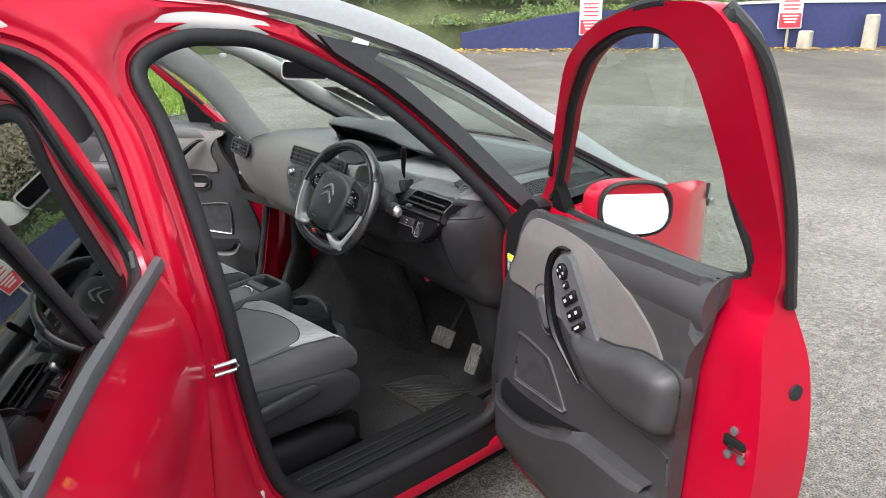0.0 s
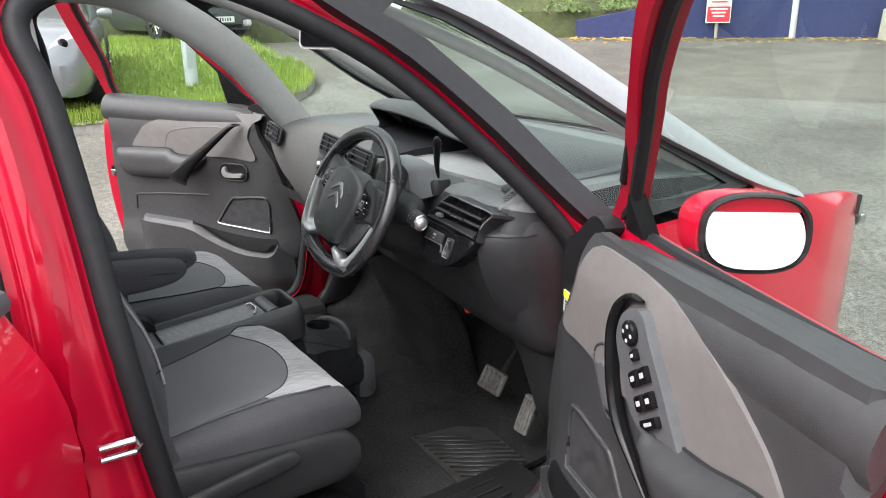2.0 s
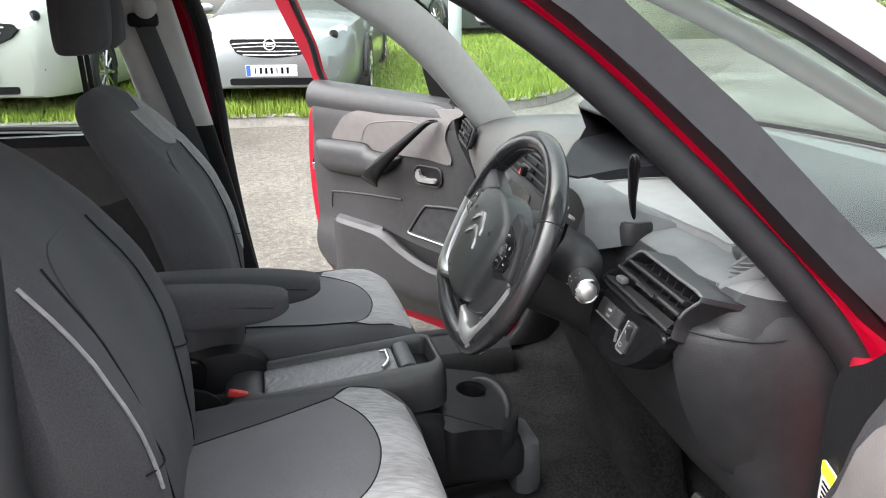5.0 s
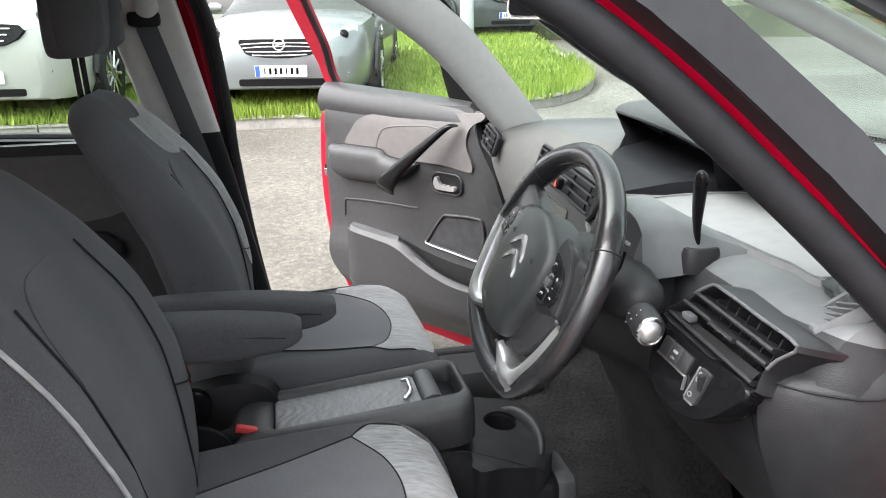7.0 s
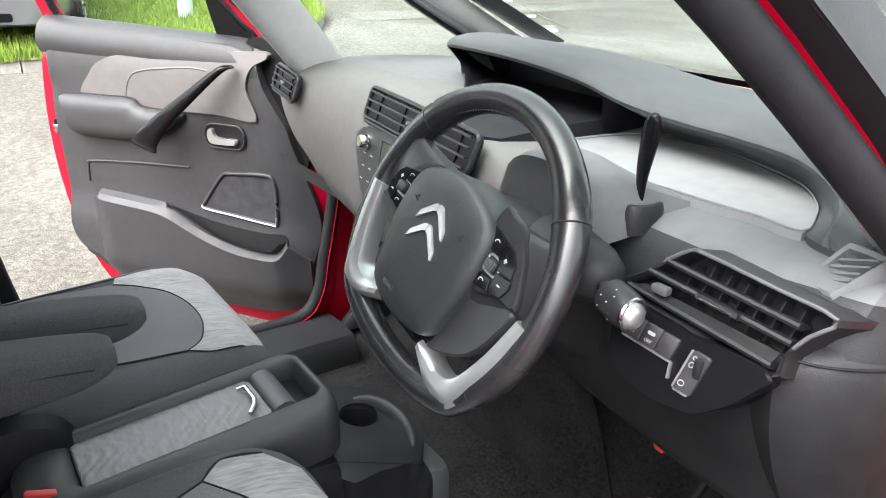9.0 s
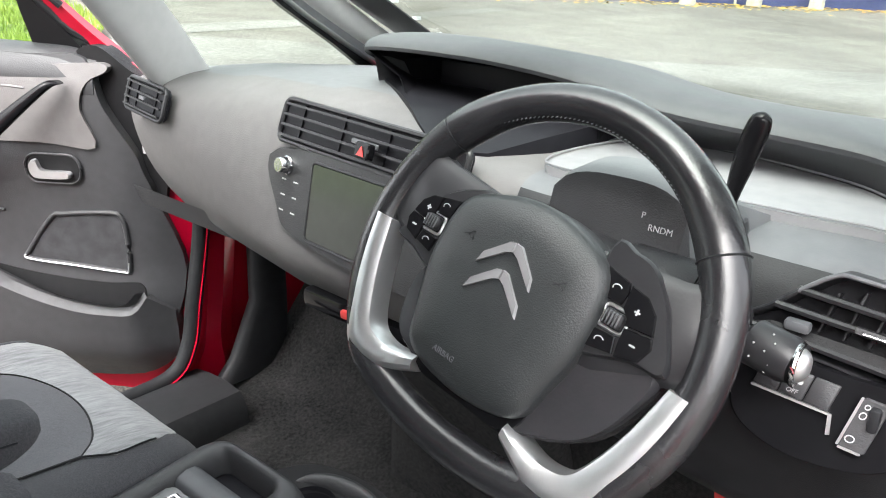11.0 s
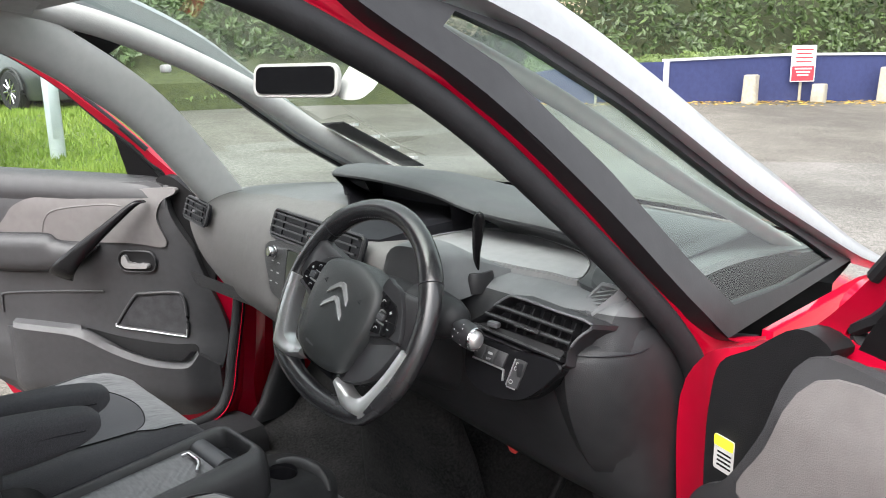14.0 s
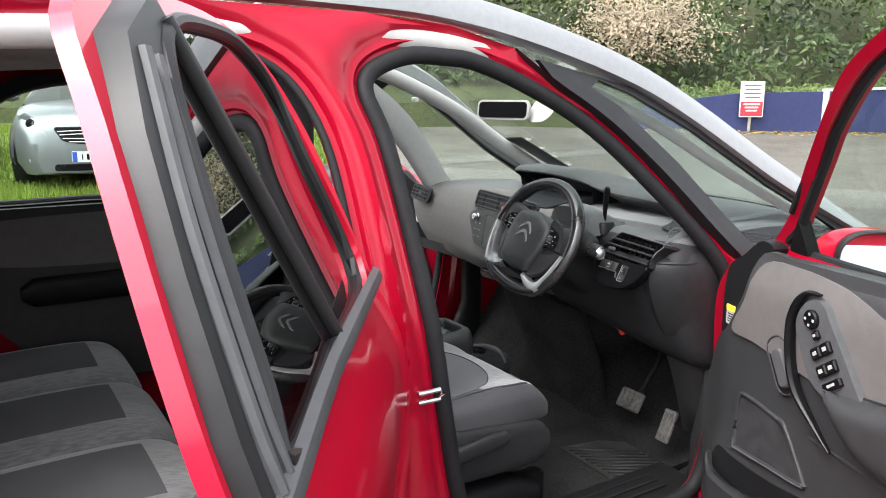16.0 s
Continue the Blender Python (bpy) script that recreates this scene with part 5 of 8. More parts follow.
        pull = spline([(0.305, -0.150, 1.055), (0.33, -0.172, 1.045), (0.42, -0.200, 0.97), (0.52, -0.212, 0.89), (0.58, -0.210, 0.835), (0.61, -0.190, 0.805)], 5)
        rings = []
        for k, q in enumerate(pull):
            g = k / (len(pull) - 1)
            rings.append(oval(P(*q), P(0.008 + 0.036 * smoothstep(g * 1.1 - 0.1), 0, 0.004 + 0.010 * g), P(0, 0.011, 0), 16, 2.4))
        sub("pull_handle", loft(rings), PIANO, "gloss black pull handle")
        hollow = [tuple(q) for q in spline([(0.707, 0.925), (0.684, 0.992), (0.627, 1.021), (0.47, 1.038), (0.40, 1.035)], 5)]
        sub("inset_crease", tube([P(d, -depth(d, z) - 0.006, z) for d, z in hollow], 0.003, 6), TAUPE_DOOR)
    if s > 0:
        pad = [(0.555, 0.882), (0.60, 0.884), (0.66, 0.893), (0.72, 0.902), (0.811, 0.926), (0.879, 0.926), (0.925, 0.915), (0.932, 0.86), (0.918, 0.79), (0.89, 0.770), (0.82, 0.762), (0.733, 0.762), (0.66, 0.782), (0.60, 0.83)]
    else:
        pad = [(0.955, 0.925), (0.907, 0.934), (0.78, 0.936), (0.679, 0.936), (0.648, 0.918), (0.61, 0.912), (0.50, 0.906), (0.52, 0.875), (0.60, 0.822), (0.66, 0.807), (0.78, 0.803), (0.889, 0.805), (0.940, 0.830), (0.958, 0.88)]
    pad = [tuple(q) for q in spline(pad, 4, True)]
    swell = lambda d, z: 0.012 + (0.050 if s > 0 else 0.034) * math.sqrt(max(0.0, 1 - (1 - min(edge_distance(d, z, pad) / 0.045, 1)) ** 2))
    sub("armrest", sheet(pad, lambda d, z: P(d, -depth(d, z) - swell(d, z), z), (), 0.014, lambda d, z: P(d, -depth(d, z) + 0.02, z)), DARK, "dark padded armrest", 60)
    sub("armrest_seam", tube([P(d, -depth(d, z) - 0.012, z) for d, z in pad], 0.003, 6, True), RUBBER)
    # release handle
    hz, hd = (0.87, 0.395) if s > 0 else (0.85, 0.36)
    hm = basis(P(hd, -depth(hd, hz) - 0.002, hz), (1, 0, 0), (0, 0, 1)) if s > 0 else basis(P(hd, -depth(hd, hz) - 0.002, hz), (-1, 0, 0), (0, 0, 1))
    rot = pose(0, 0, 0, 0, 0, -58 if s > 0 else 0)
    sub("handle_cup", plate(rrect(0.135, 0.070, 0.030, 6), hm @ rot, 0.004, 0.002), DARK_LOW)
    sub("cup_rim", tube([hm @ rot @ Vector((x, y, 0.004)) for x, y in rrect(0.135, 0.070, 0.030, 6)], 0.003, 6, True), DARK)
    if s > 0:
        sub("release_handle", plate(rrect(0.092, 0.036, 0.012, 4, 0.006, 0.0), hm @ rot @ pose(0, 0, 0.003), 0.009, 0.005), GREY_SEAL, "release handle")
    else:
        lever = [tuple(q) for q in spline([(-0.052, 0.012), (-0.044, 0.022), (-0.034, 0.020), (-0.028, 0.004), (-0.015, -0.003), (0.03, -0.003), (0.046, -0.006), (0.046, -0.018), (0.03, -0.022), (-0.03, -0.023), (-0.046, -0.017), (-0.053, -0.004)], 3, True)]
        sub("release_handle", plate(lever, hm @ pose(0, 0, 0.004), 0.014, 0.004), BADGE, "bright chrome release lever")
    # speaker
    sh = 0.04 if s > 0 else 0.0
    spk = [(q[0] + sh, q[1]) for q in spline([(0.385, 0.728), (0.35, 0.739), (0.235, 0.748), (0.208, 0.735), (0.200, 0.69), (0.202, 0.608), (0.22, 0.60), (0.34, 0.610), (0.455, 0.620), (0.452, 0.640)], 4, True)]
    sub("speaker_rim", tube([P(d, -depth(d, z) - 0.003, z) for d, z in spk], 0.006, 10, True), DARK)
    lip = [(d, z) for d, z in spk if z < 0.632]
    sub("speaker_trim", tube([P(d, -depth(d, z) - 0.009, z) for d, z in lip], 0.0022, 6), SATIN if s < 0 else GREY_SEAL, "thin satin strip under the speaker")
    sub("speaker_grille", sheet(spk, lambda d, z: P(d, -depth(d, z) - 0.003, z), (), 0.04, lambda d, z: P(d, -depth(d, z) + 0.01, z)), MESH, "perforated black speaker grille")
    # lower panel with a step above the pocket
    step_line = [tuple(q) for q in spline([(0.905, 0.650), (0.900, 0.705), (0.879, 0.719), (0.70, 0.733), (0.50, 0.741)], 4)]
    sub("panel_crease", tube([P(d, -depth(d, z) - 0.001, z) for d, z in step_line], 0.004, 8), DARK)
    # pocket: worn shoulder sloping up to the panel, blacked-in mouth at the front
    upper = spline([(0.862, 0.631), (0.72, 0.624), (0.582, 0.614), (0.50, 0.585), (0.423, 0.556), (0.34, 0.535), (0.264, 0.526), (0.205, 0.530), (0.178, 0.556)], 4)
    lower = spline([(0.850, 0.606), (0.72, 0.600), (0.595, 0.588), (0.50, 0.550), (0.423, 0.522), (0.34, 0.502), (0.264, 0.496), (0.19, 0.502), (0.155, 0.545)], 4)
    wide = lambda d: 0.172 - 0.03 * smoothstep((d - 0.80) / 0.12) - 0.05 * smoothstep((0.20 - d) / 0.12)
    # passenger side in the paler grey that paints in the daylight
    sub("pocket_shoulder", loft([[P(u[0], -depth(*u) + (0.006 if u[0] > 0.6 else -0.03), u[1]), P((u[0] + w[0]) / 2, -wide(w[0]) + 0.012, (u[1] + w[1]) / 2 + 0.004), P(w[0], -wide(w[0]), w[1]), P(w[0], -wide(w[0]) + 0.02, w[1] - 0.02)] for u, w in zip(upper, lower)], False, False), POCKET if s < 0 else DARK, "worn pocket shoulder")
    rim = [tuple(q) for q in lower] + [tuple(q) for q in spline([(0.10, 0.50), (0.105, 0.38), (0.20, 0.315), (0.40, 0.30), (0.70, 0.30), (0.88 + off, 0.34), (0.945 + off, 0.44), (0.94 + off, 0.56), (0.90, 0.60)], 4)]
    sub("door_pocket", sheet(rim, lambda d, z: P(d, -wide(d) + 0.05 * smoothstep((0.40 - z) / 0.10) + 0.03 * smoothstep((d - 0.86) / 0.08), z), (), 0.03, lambda d, z: P(d, -0.09, z)), DARK, "dark moulded door pocket")
    mouth = [tuple(q) for q in spline([(0.585, 0.608), (0.47, 0.588), (0.358, 0.575), (0.25, 0.570), (0.178, 0.572), (0.165, 0.54), (0.20, 0.51), (0.30, 0.51), (0.42, 0.54), (0.52, 0.58)], 4, True)]
    # black plate proud of the uncut panel, painting the shade of an opening
    sub("pocket_mouth_plate", sheet(mouth, lambda d, z: P(d, -depth(d, z) - 0.0025, z), (), 0.04, lambda d, z: P(d, -depth(d, z) + 0.01, z)), DARK_LOW, "black plate standing in for the shaded pocket mouth")
    # rear edge: latch, bolts and grommet
    # solid matt black block painting the shade inside a latch opening
    sub("latch_mouth_block", rbox(P(1.035, -0.086, 0.815), (0.055, 0.012, 0.026), 0.006), MATT_BLACK, "black block standing in for the shaded latch opening")
    sub("latch", rbox(P(1.045, -0.089, 0.806), (0.042, 0.010, 0.014), 0.004), CHROME, "steel door latch")
    for d, z in ((1.032, 0.842), (1.056, 0.790), (1.022, 0.786)):
        sub("bolt", loft([oval(P(d, -0.086 - h, z), P(r, 0, 0), P(0, 0, r), 12, 2) for h, r in ((0, 0.009), (0.005, 0.009), (0.006, 0.005))]), GREY_SEAL)
    sub("grommet", loft([oval(P(1.080 + h, 0.0, 0.93), P(0, r, 0), P(0, 0, r), 16, 2) for h, r in ((0, 0.017), (0.006, 0.016), (0.007, 0.012))]), RUBBER, "black rubber grommet")
    lb = basis(P(0.135, -0.099, 0.915), (s, 0, 0), (0, 0, 1))
    corner = [tuple(q) for q in spline([(0.115, 0.76), (0.100, 0.83), (0.096, 0.92), (0.100, 0.985), (0.115, 1.045), (0.17, 1.083), (0.235, 1.130), (0.285, 1.118), (0.262, 1.08), (0.235, 1.0), (0.18, 0.89), (0.135, 0.82)], 4, True)]
    sub("corner_trim", sheet(corner, lambda d, z: P(d, -0.098, z), (), 0.03, lambda d, z: P(d, -0.04, z)), DARK_LOW, "black rubber trim at the hinge edge")
    sub("label_backing", plate(rrect(0.036, 0.052, 0.003, 2), lb, 0.002, 0.0005), WHITE_MARK, "white label")
    for k in range(4):
        sub("label_line", plate(rrect(0.026, 0.0028, 0.0005, 1, 0.002, 0.002 - 0.0065 * k), lb @ pose(0, 0, 0.002), 0.0006, 0.0002), MATT_BLACK)
    sub("label_band", plate(rrect(0.036, 0.016, 0.003, 2, 0, 0.018), lb @ pose(0, 0, 0.002), 0.001, 0.0003), YELLOW, "yellow warning band")
    return door


right_door = front_door(1, (0.86, 1.0), 70, "open red front door with dark trim and taupe inset")
front_door(-1, (-0.86, 1.178), 55.1, "open red passenger door with dark trim and taupe inset")


def rear_door():
    """The rear door, swung wide open behind the driver's doorway."""
    m = door_frame(1, (0.88, -0.13), 56.4)
    ox = lambda z: side_x(z) - 0.853
    bow = lambda d, z: -0.016 - 0.39 * (z - 1.12) + 0.050 * (d - 0.55)
    P = lambda d, o, z: Vector((d, o, z))
    line = [tuple(q) for q in spline([(0.02, 0.28), (-0.01, 0.6), (-0.02, 0.95), (0.0, 1.14), (0.03, 1.40), (0.09, 1.53), (0.22, 1.59), (0.45, 1.60), (0.62, 1.59), (0.74, 1.545), (0.80, 1.45), (0.857, 1.33), (0.899, 1.2), (0.909, 1.1), (0.90, 0.85), (0.84, 0.7), (0.72, 0.55), (0.62, 0.38), (0.5, 0.28)], 4, True)]
    pane = [tuple(q) for q in spline([(0.055, 1.135), (0.072, 1.36), (0.115, 1.49), (0.24, 1.552), (0.42, 1.562), (0.56, 1.55), (0.64, 1.50), (0.715, 1.36), (0.775, 1.2), (0.79, 1.135), (0.45, 1.13)], 5, True)]
    inner = lambda d, z: P(d, -0.05 if z < 1.0 else min(-0.05, ox(z) - 0.022), z)
    door = part("rear_door", sheet(line, lambda d, z: P(d, ox(z) + 0.012 * math.sin(min(max((1.1 - z) / 0.4, 0), 1) * math.pi), z), [pane], 0.035, inner), RED, car, "open glossy red rear door")
    door.matrix_world = m
    part("window", sheet(pane, lambda d, z: P(d, bow(d, z), z), (), 0.15), DARK_GLASS, door, "dark privacy glass")
    part("window_seal", tube([P(d, bow(d, z) + 0.003, z) for d, z in pane], 0.011, 8, True), BLACK_TRIM, door)
    part("leading_seal", tube([P(d, ox(z) - 0.045, z) for d, z in spline([(0.005, 0.95), (0.012, 1.14), (0.035, 1.38), (0.085, 1.51), (0.20, 1.57), (0.40, 1.58)], 5)], 0.024, 12), GREY_SEAL, door, "grey rubber door seal")
    part("divider", tube([P(0.405, bow(0.405, 1.12) + 0.006, 1.12), P(0.50, bow(0.5, 1.35) + 0.006, 1.35), P(0.585, bow(0.585, 1.555) + 0.006, 1.555)], 0.011, 10), BLACK_TRIM, door, "satin black window divider")
    part("belt_moulding", loft([[P(d, max(ox(1.125), bow(d, 1.125)) + o, 1.125 + h) for o, h in ((0.0, -0.018), (0.014, -0.014), (0.018, 0.0), (0.012, 0.014), (0.0, 0.02))] for d in np.linspace(-0.01, 0.915, 8)]), GREY_SEAL, door, "satin grey belt moulding")
    band = [(0.80, 1.14), (0.785, 1.2), (0.725, 1.36), (0.65, 1.505), (0.57, 1.555), (0.58, 1.575), (0.615, 1.572), (0.722, 1.53), (0.790, 1.44), (0.846, 1.325), (0.890, 1.2), (0.900, 1.14)]
    trim = part("edge_trim", sheet(band, lambda d, z: P(d, max(ox(z) + 0.010, bow(d, z) + 0.006), z), (), 0.03, lambda d, z: P(d, ox(z) - 0.01, z)), BLACK_TRIM, door, "dark grey ridged trim along the trailing edge")
    for k, r in ((0.25, 0.007), (0.62, 0.009)):
        a, b = [(0.80, 1.14), (0.785, 1.2), (0.725, 1.36), (0.65, 1.505)], [(0.900, 1.14), (0.890, 1.2), (0.840, 1.345), (0.735, 1.52)]
        part("edge_ridge", tube([P(d, max(ox(z) + 0.011, bow(d, z) + 0.007), z) for d, z in spline([(p[0] + (q[0] - p[0]) * k, p[1] + (q[1] - p[1]) * k) for p, q in zip(a, b)], 5)], r, 8), GREY_SEAL, trim)
    part("trim_panel", sheet([(0.06, 0.4), (0.05, 1.1), (0.80, 1.1), (0.78, 0.85), (0.70, 0.7), (0.58, 0.45)], lambda d, z: P(d, -0.10, z), (), 0.1, lambda d, z: P(d, -0.048, z)), DARK, door)


rear_door()


def outside_mirror():
    """Door mirror carried by the open driver's door: its glass looks back along the door, turned a little inwards."""
    m = basis((0.18, 0.295, 1.047), (0.07, 0.193, 0), (0, 0, 1))
    ov = lambda k, a=0.112, b=0.086: [Vector((p[0] * k, p[1] * k, 0)) for p in (Vector(q) for q in oval((0, 0, 0), (a, 0, 0), (0, b, 0), 32, 2.7))]
    rings = [[m @ (v + Vector((dx, 0, z))) for v in ov(k)] for z, k, dx in ((-0.13, 0.25, -0.03), (-0.11, 0.6, -0.038), (-0.07, 0.92, -0.040), (-0.03, 1.03, -0.026), (0.0, 1.02, -0.004))]
    part("door_mirror", loft(rings), RED, right_door, "red door mirror housing")
    rings = [[m @ (v + Vector((0, 0, z))) for v in ov(k)] for z, k in ((0.0, 1.02), (0.018, 1.0), (0.020, 0.95), (0.012, 0.90))]
    part("mirror_bezel", loft(rings, True, False), BLACK_TRIM, right_door, "black mirror surround")
    rings = [[m @ pose(0, 0, 0, -14.3, 0, 0) @ (v + Vector((0, 0, z))) for v in ov(0.90)] for z in (0.002, 0.011)]
    part("mirror_glass", loft(rings), MIRROR, right_door, "mirror glass", 20)
    part("mirror_arm", tube([(0.20, -0.01, 1.0), (0.15, 0.06, 0.995), (0.13, 0.16, 0.99), (0.13, 0.22, 0.99)], 0.024, 12, False, None, 0.7), BLACK_TRIM, right_door)


outside_mirror()

# ---- the car's cabin ----
def pillars():
    for s in (1, -1):
        dy = 0.0 if s > 0 else SKEW
        front = [(0.775, 1.58, 1.06), (0.71, 1.19, 1.245), (0.645, 0.86, 1.42), (0.585, 0.5, 1.56), (0.54, 0.25, 1.605), (0.52, -0.1, 1.625), (0.52, -0.9, 1.61)]
        part("front_pillar_trim", tube([(s * (x - 0.03), y + dy, z - 0.005) for x, y, z in spline(front, 6)], 0.018 if s > 0 else 0.034, 14, False, None, 0.9), PILLAR_TRIM, car, "pale grey front pillar trim")
        rows = []
        path = [(0.80, 0.985, 1.04), (0.785, 0.945, 1.09), (0.735, 0.83, 1.22), (0.665, 0.67, 1.38), (0.60, 0.49, 1.50), (0.56, 0.33, 1.575), (0.54, 0.12, 1.60), (0.535, -0.15, 1.61)]
        for x, y, z in spline(path, 5):
            if s > 0:
                rows.append(oval((x - 0.060, y + 0.022, z + 0.006), (0.012, 0, 0), (0, 0.013, 0.011), 16, 2.4))
            else:
                rows.append(oval((-(x - 0.055), y + 0.078, z - 0.026), (-0.020, 0, 0), (0, 0.048, 0.039), 16, 2.4))
        part("door_pillar_trim", loft(rows), PILLAR_TRIM, car, "pale grey inner pillar trim")
        # header over the doors
        path = [(0.56, 0.40, 1.575), (0.545, 0.2, 1.60), (0.545, 0.0, 1.605), (0.55, -0.4, 1.60), (0.57, -1.0, 1.57)]
        part("roof_rail_trim", tube([(s * x, y + dy, z) for x, y, z in spline(path, 5)], 0.032, 12), LINER, car)
        # centre pillar, pale above and black below
        edge = lambda z: 0.16 - 0.19 * (z - 1.12) if s < 0 else 0.0
        for lo, hi, mat, lab in ((1.115, 1.58, PILLAR_TRIM, "pale grey upper centre pillar trim"), (0.30, 1.115, DARK_LOW, "black lower centre pillar trim")):
            rows = []
            for z in np.linspace(lo, hi, 8):
                w = 0.085 if s < 0 else 0.055
                rows.append(oval((s * (side_x(z) - 0.105), edge(z) - w - 0.002, z), (s * 0.03, 0, 0), (0, w, 0), 24, 4.0))
            part("centre_pillar_trim", loft(rows), mat, car, lab)
        belt = [(s * (side_x(z) - 0.140), edge(1.39) - 0.085 + (1.39 - z) * 0.235, z) for z in np.linspace(1.39, 0.72, 12)]
        part("seat_belt", tube(belt, 0.024, 10, False, None, 0.10, (s, 0, 0)), FABRIC, car, "black seat belt webbing")
        guide = part("belt_guide", rbox((s * (side_x(1.40) - 0.142), edge(1.40) - 0.085, 1.405), (0.022, 0.075, 0.035), 0.010), DARK_LOW, car, "black belt guide on a pale round cap")
        part("guide_cap", loft([oval((s * (side_x(1.43) - o), edge(1.43) - 0.07, 1.435), (0, r, 0), (0, 0, r), 20, 2) for o, r in ((0.13, 0.028), (0.142, 0.028), (0.148, 0.020))]), PILLAR_TRIM, guide)


pillars()


def dashboard():
    # cross sections (y, z) from the windscreen base over the top and down the face
    st = {
        -0.84: [(1.60, 1.06), (1.30, 1.085), (1.08, 1.09), (0.99, 1.085), (0.955, 1.06), (0.945, 1.0), (0.965, 0.92), (1.00, 0.85), (1.05, 0.80), (1.2, 0.78)],
        -0.68: [(1.62, 1.07), (1.30, 1.10), (1.08, 1.105), (0.975, 1.095), (0.925, 1.065), (0.915, 1.0), (0.93, 0.92), (0.955, 0.855), (1.0, 0.80), (1.2, 0.78)],
        -0.45: [(1.66, 1.08), (1.30, 1.115), (1.05, 1.12), (0.96, 1.105), (0.915, 1.07), (0.89, 1.0), (0.885, 0.92), (0.90, 0.855), (0.96, 0.80), (1.2, 0.78)],
        -0.20: [(1.68, 1.08), (1.30, 1.12), (1.03, 1.125), (0.955, 1.11), (0.905, 1.075), (0.87, 1.0), (0.85, 0.92), (0.85, 0.855), (0.92, 0.80), (1.15, 0.78)],
        0.05: [(1.69, 1.08), (1.30, 1.12), (1.03, 1.115), (0.945, 1.105), (0.885, 1.08), (0.86, 1.0), (0.84, 0.92), (0.845, 0.855), (0.92, 0.79), (1.15, 0.76)],
        0.25: [(1.68, 1.08), (1.30, 1.115), (1.03, 1.10), (0.935, 1.09), (0.865, 1.075), (0.845, 1.0), (0.84, 0.92), (0.86, 0.84), (0.93, 0.77), (1.15, 0.72)],
        0.45: [(1.66, 1.08), (1.30, 1.11), (1.03, 1.10), (0.935, 1.09), (0.86, 1.07), (0.83, 1.0), (0.83, 0.92), (0.85, 0.84), (0.92, 0.75), (1.15, 0.70)],
        0.64: [(1.63, 1.07), (1.30, 1.10), (1.05, 1.10), (0.93, 1.09), (0.85, 1.07), (0.815, 1.0), (0.815, 0.92), (0.85, 0.84), (0.93, 0.72), (1.15, 0.66)],
        0.76: [(1.61, 1.06), (1.30, 1.095), (1.06, 1.10), (0.93, 1.095), (0.86, 1.075), (0.825, 1.0), (0.84, 0.92), (0.87, 0.84), (0.95, 0.70), (1.15, 0.66)],
        0.80: [(1.60, 1.06), (1.30, 1.09), (1.07, 1.095), (0.955, 1.088), (0.90, 1.066), (0.87, 1.0), (0.885, 0.92), (0.91, 0.84), (0.97, 0.70), (1.15, 0.66)],
        0.845: [(1.60, 1.06), (1.30, 1.085), (1.12, 1.085), (1.02, 1.075), (0.985, 1.05), (0.975, 1.0), (0.985, 0.92), (0.995, 0.84), (1.02, 0.70), (1.15, 0.66)],
    }
    keys = sorted(st)
    rows = []
    fine = {k: spline(v, 5) for k, v in st.items()}
    for x in np.linspace(-0.84, 0.845, 64):
        row = [np.array([np.interp(x, keys, [fine[k][j][c] for k in keys]) for c in (0, 1)]) for j in range(len(fine[keys[0]]))]
        rows.append([(min(x, side_x(q[1]) - 0.082), q[0], q[1]) for q in row])
    bm = loft(rows, False, False)
    wide = len(rows[0]) - 1
    for k, f in enumerate(bm.faces):
        c = f.calc_center_median()
        if c.x < 0.22:
            f.material_index = 1 if c.z > 0.83 and c.y < 1.02 else 0
        else:
            f.material_index = 2 if k % wide >= 20 else 0
    dash = part("dashboard", bm, [DASH, TAUPE, DASH_LOW], car, "two-tone charcoal and taupe dashboard")
    return dash


dash = dashboard()


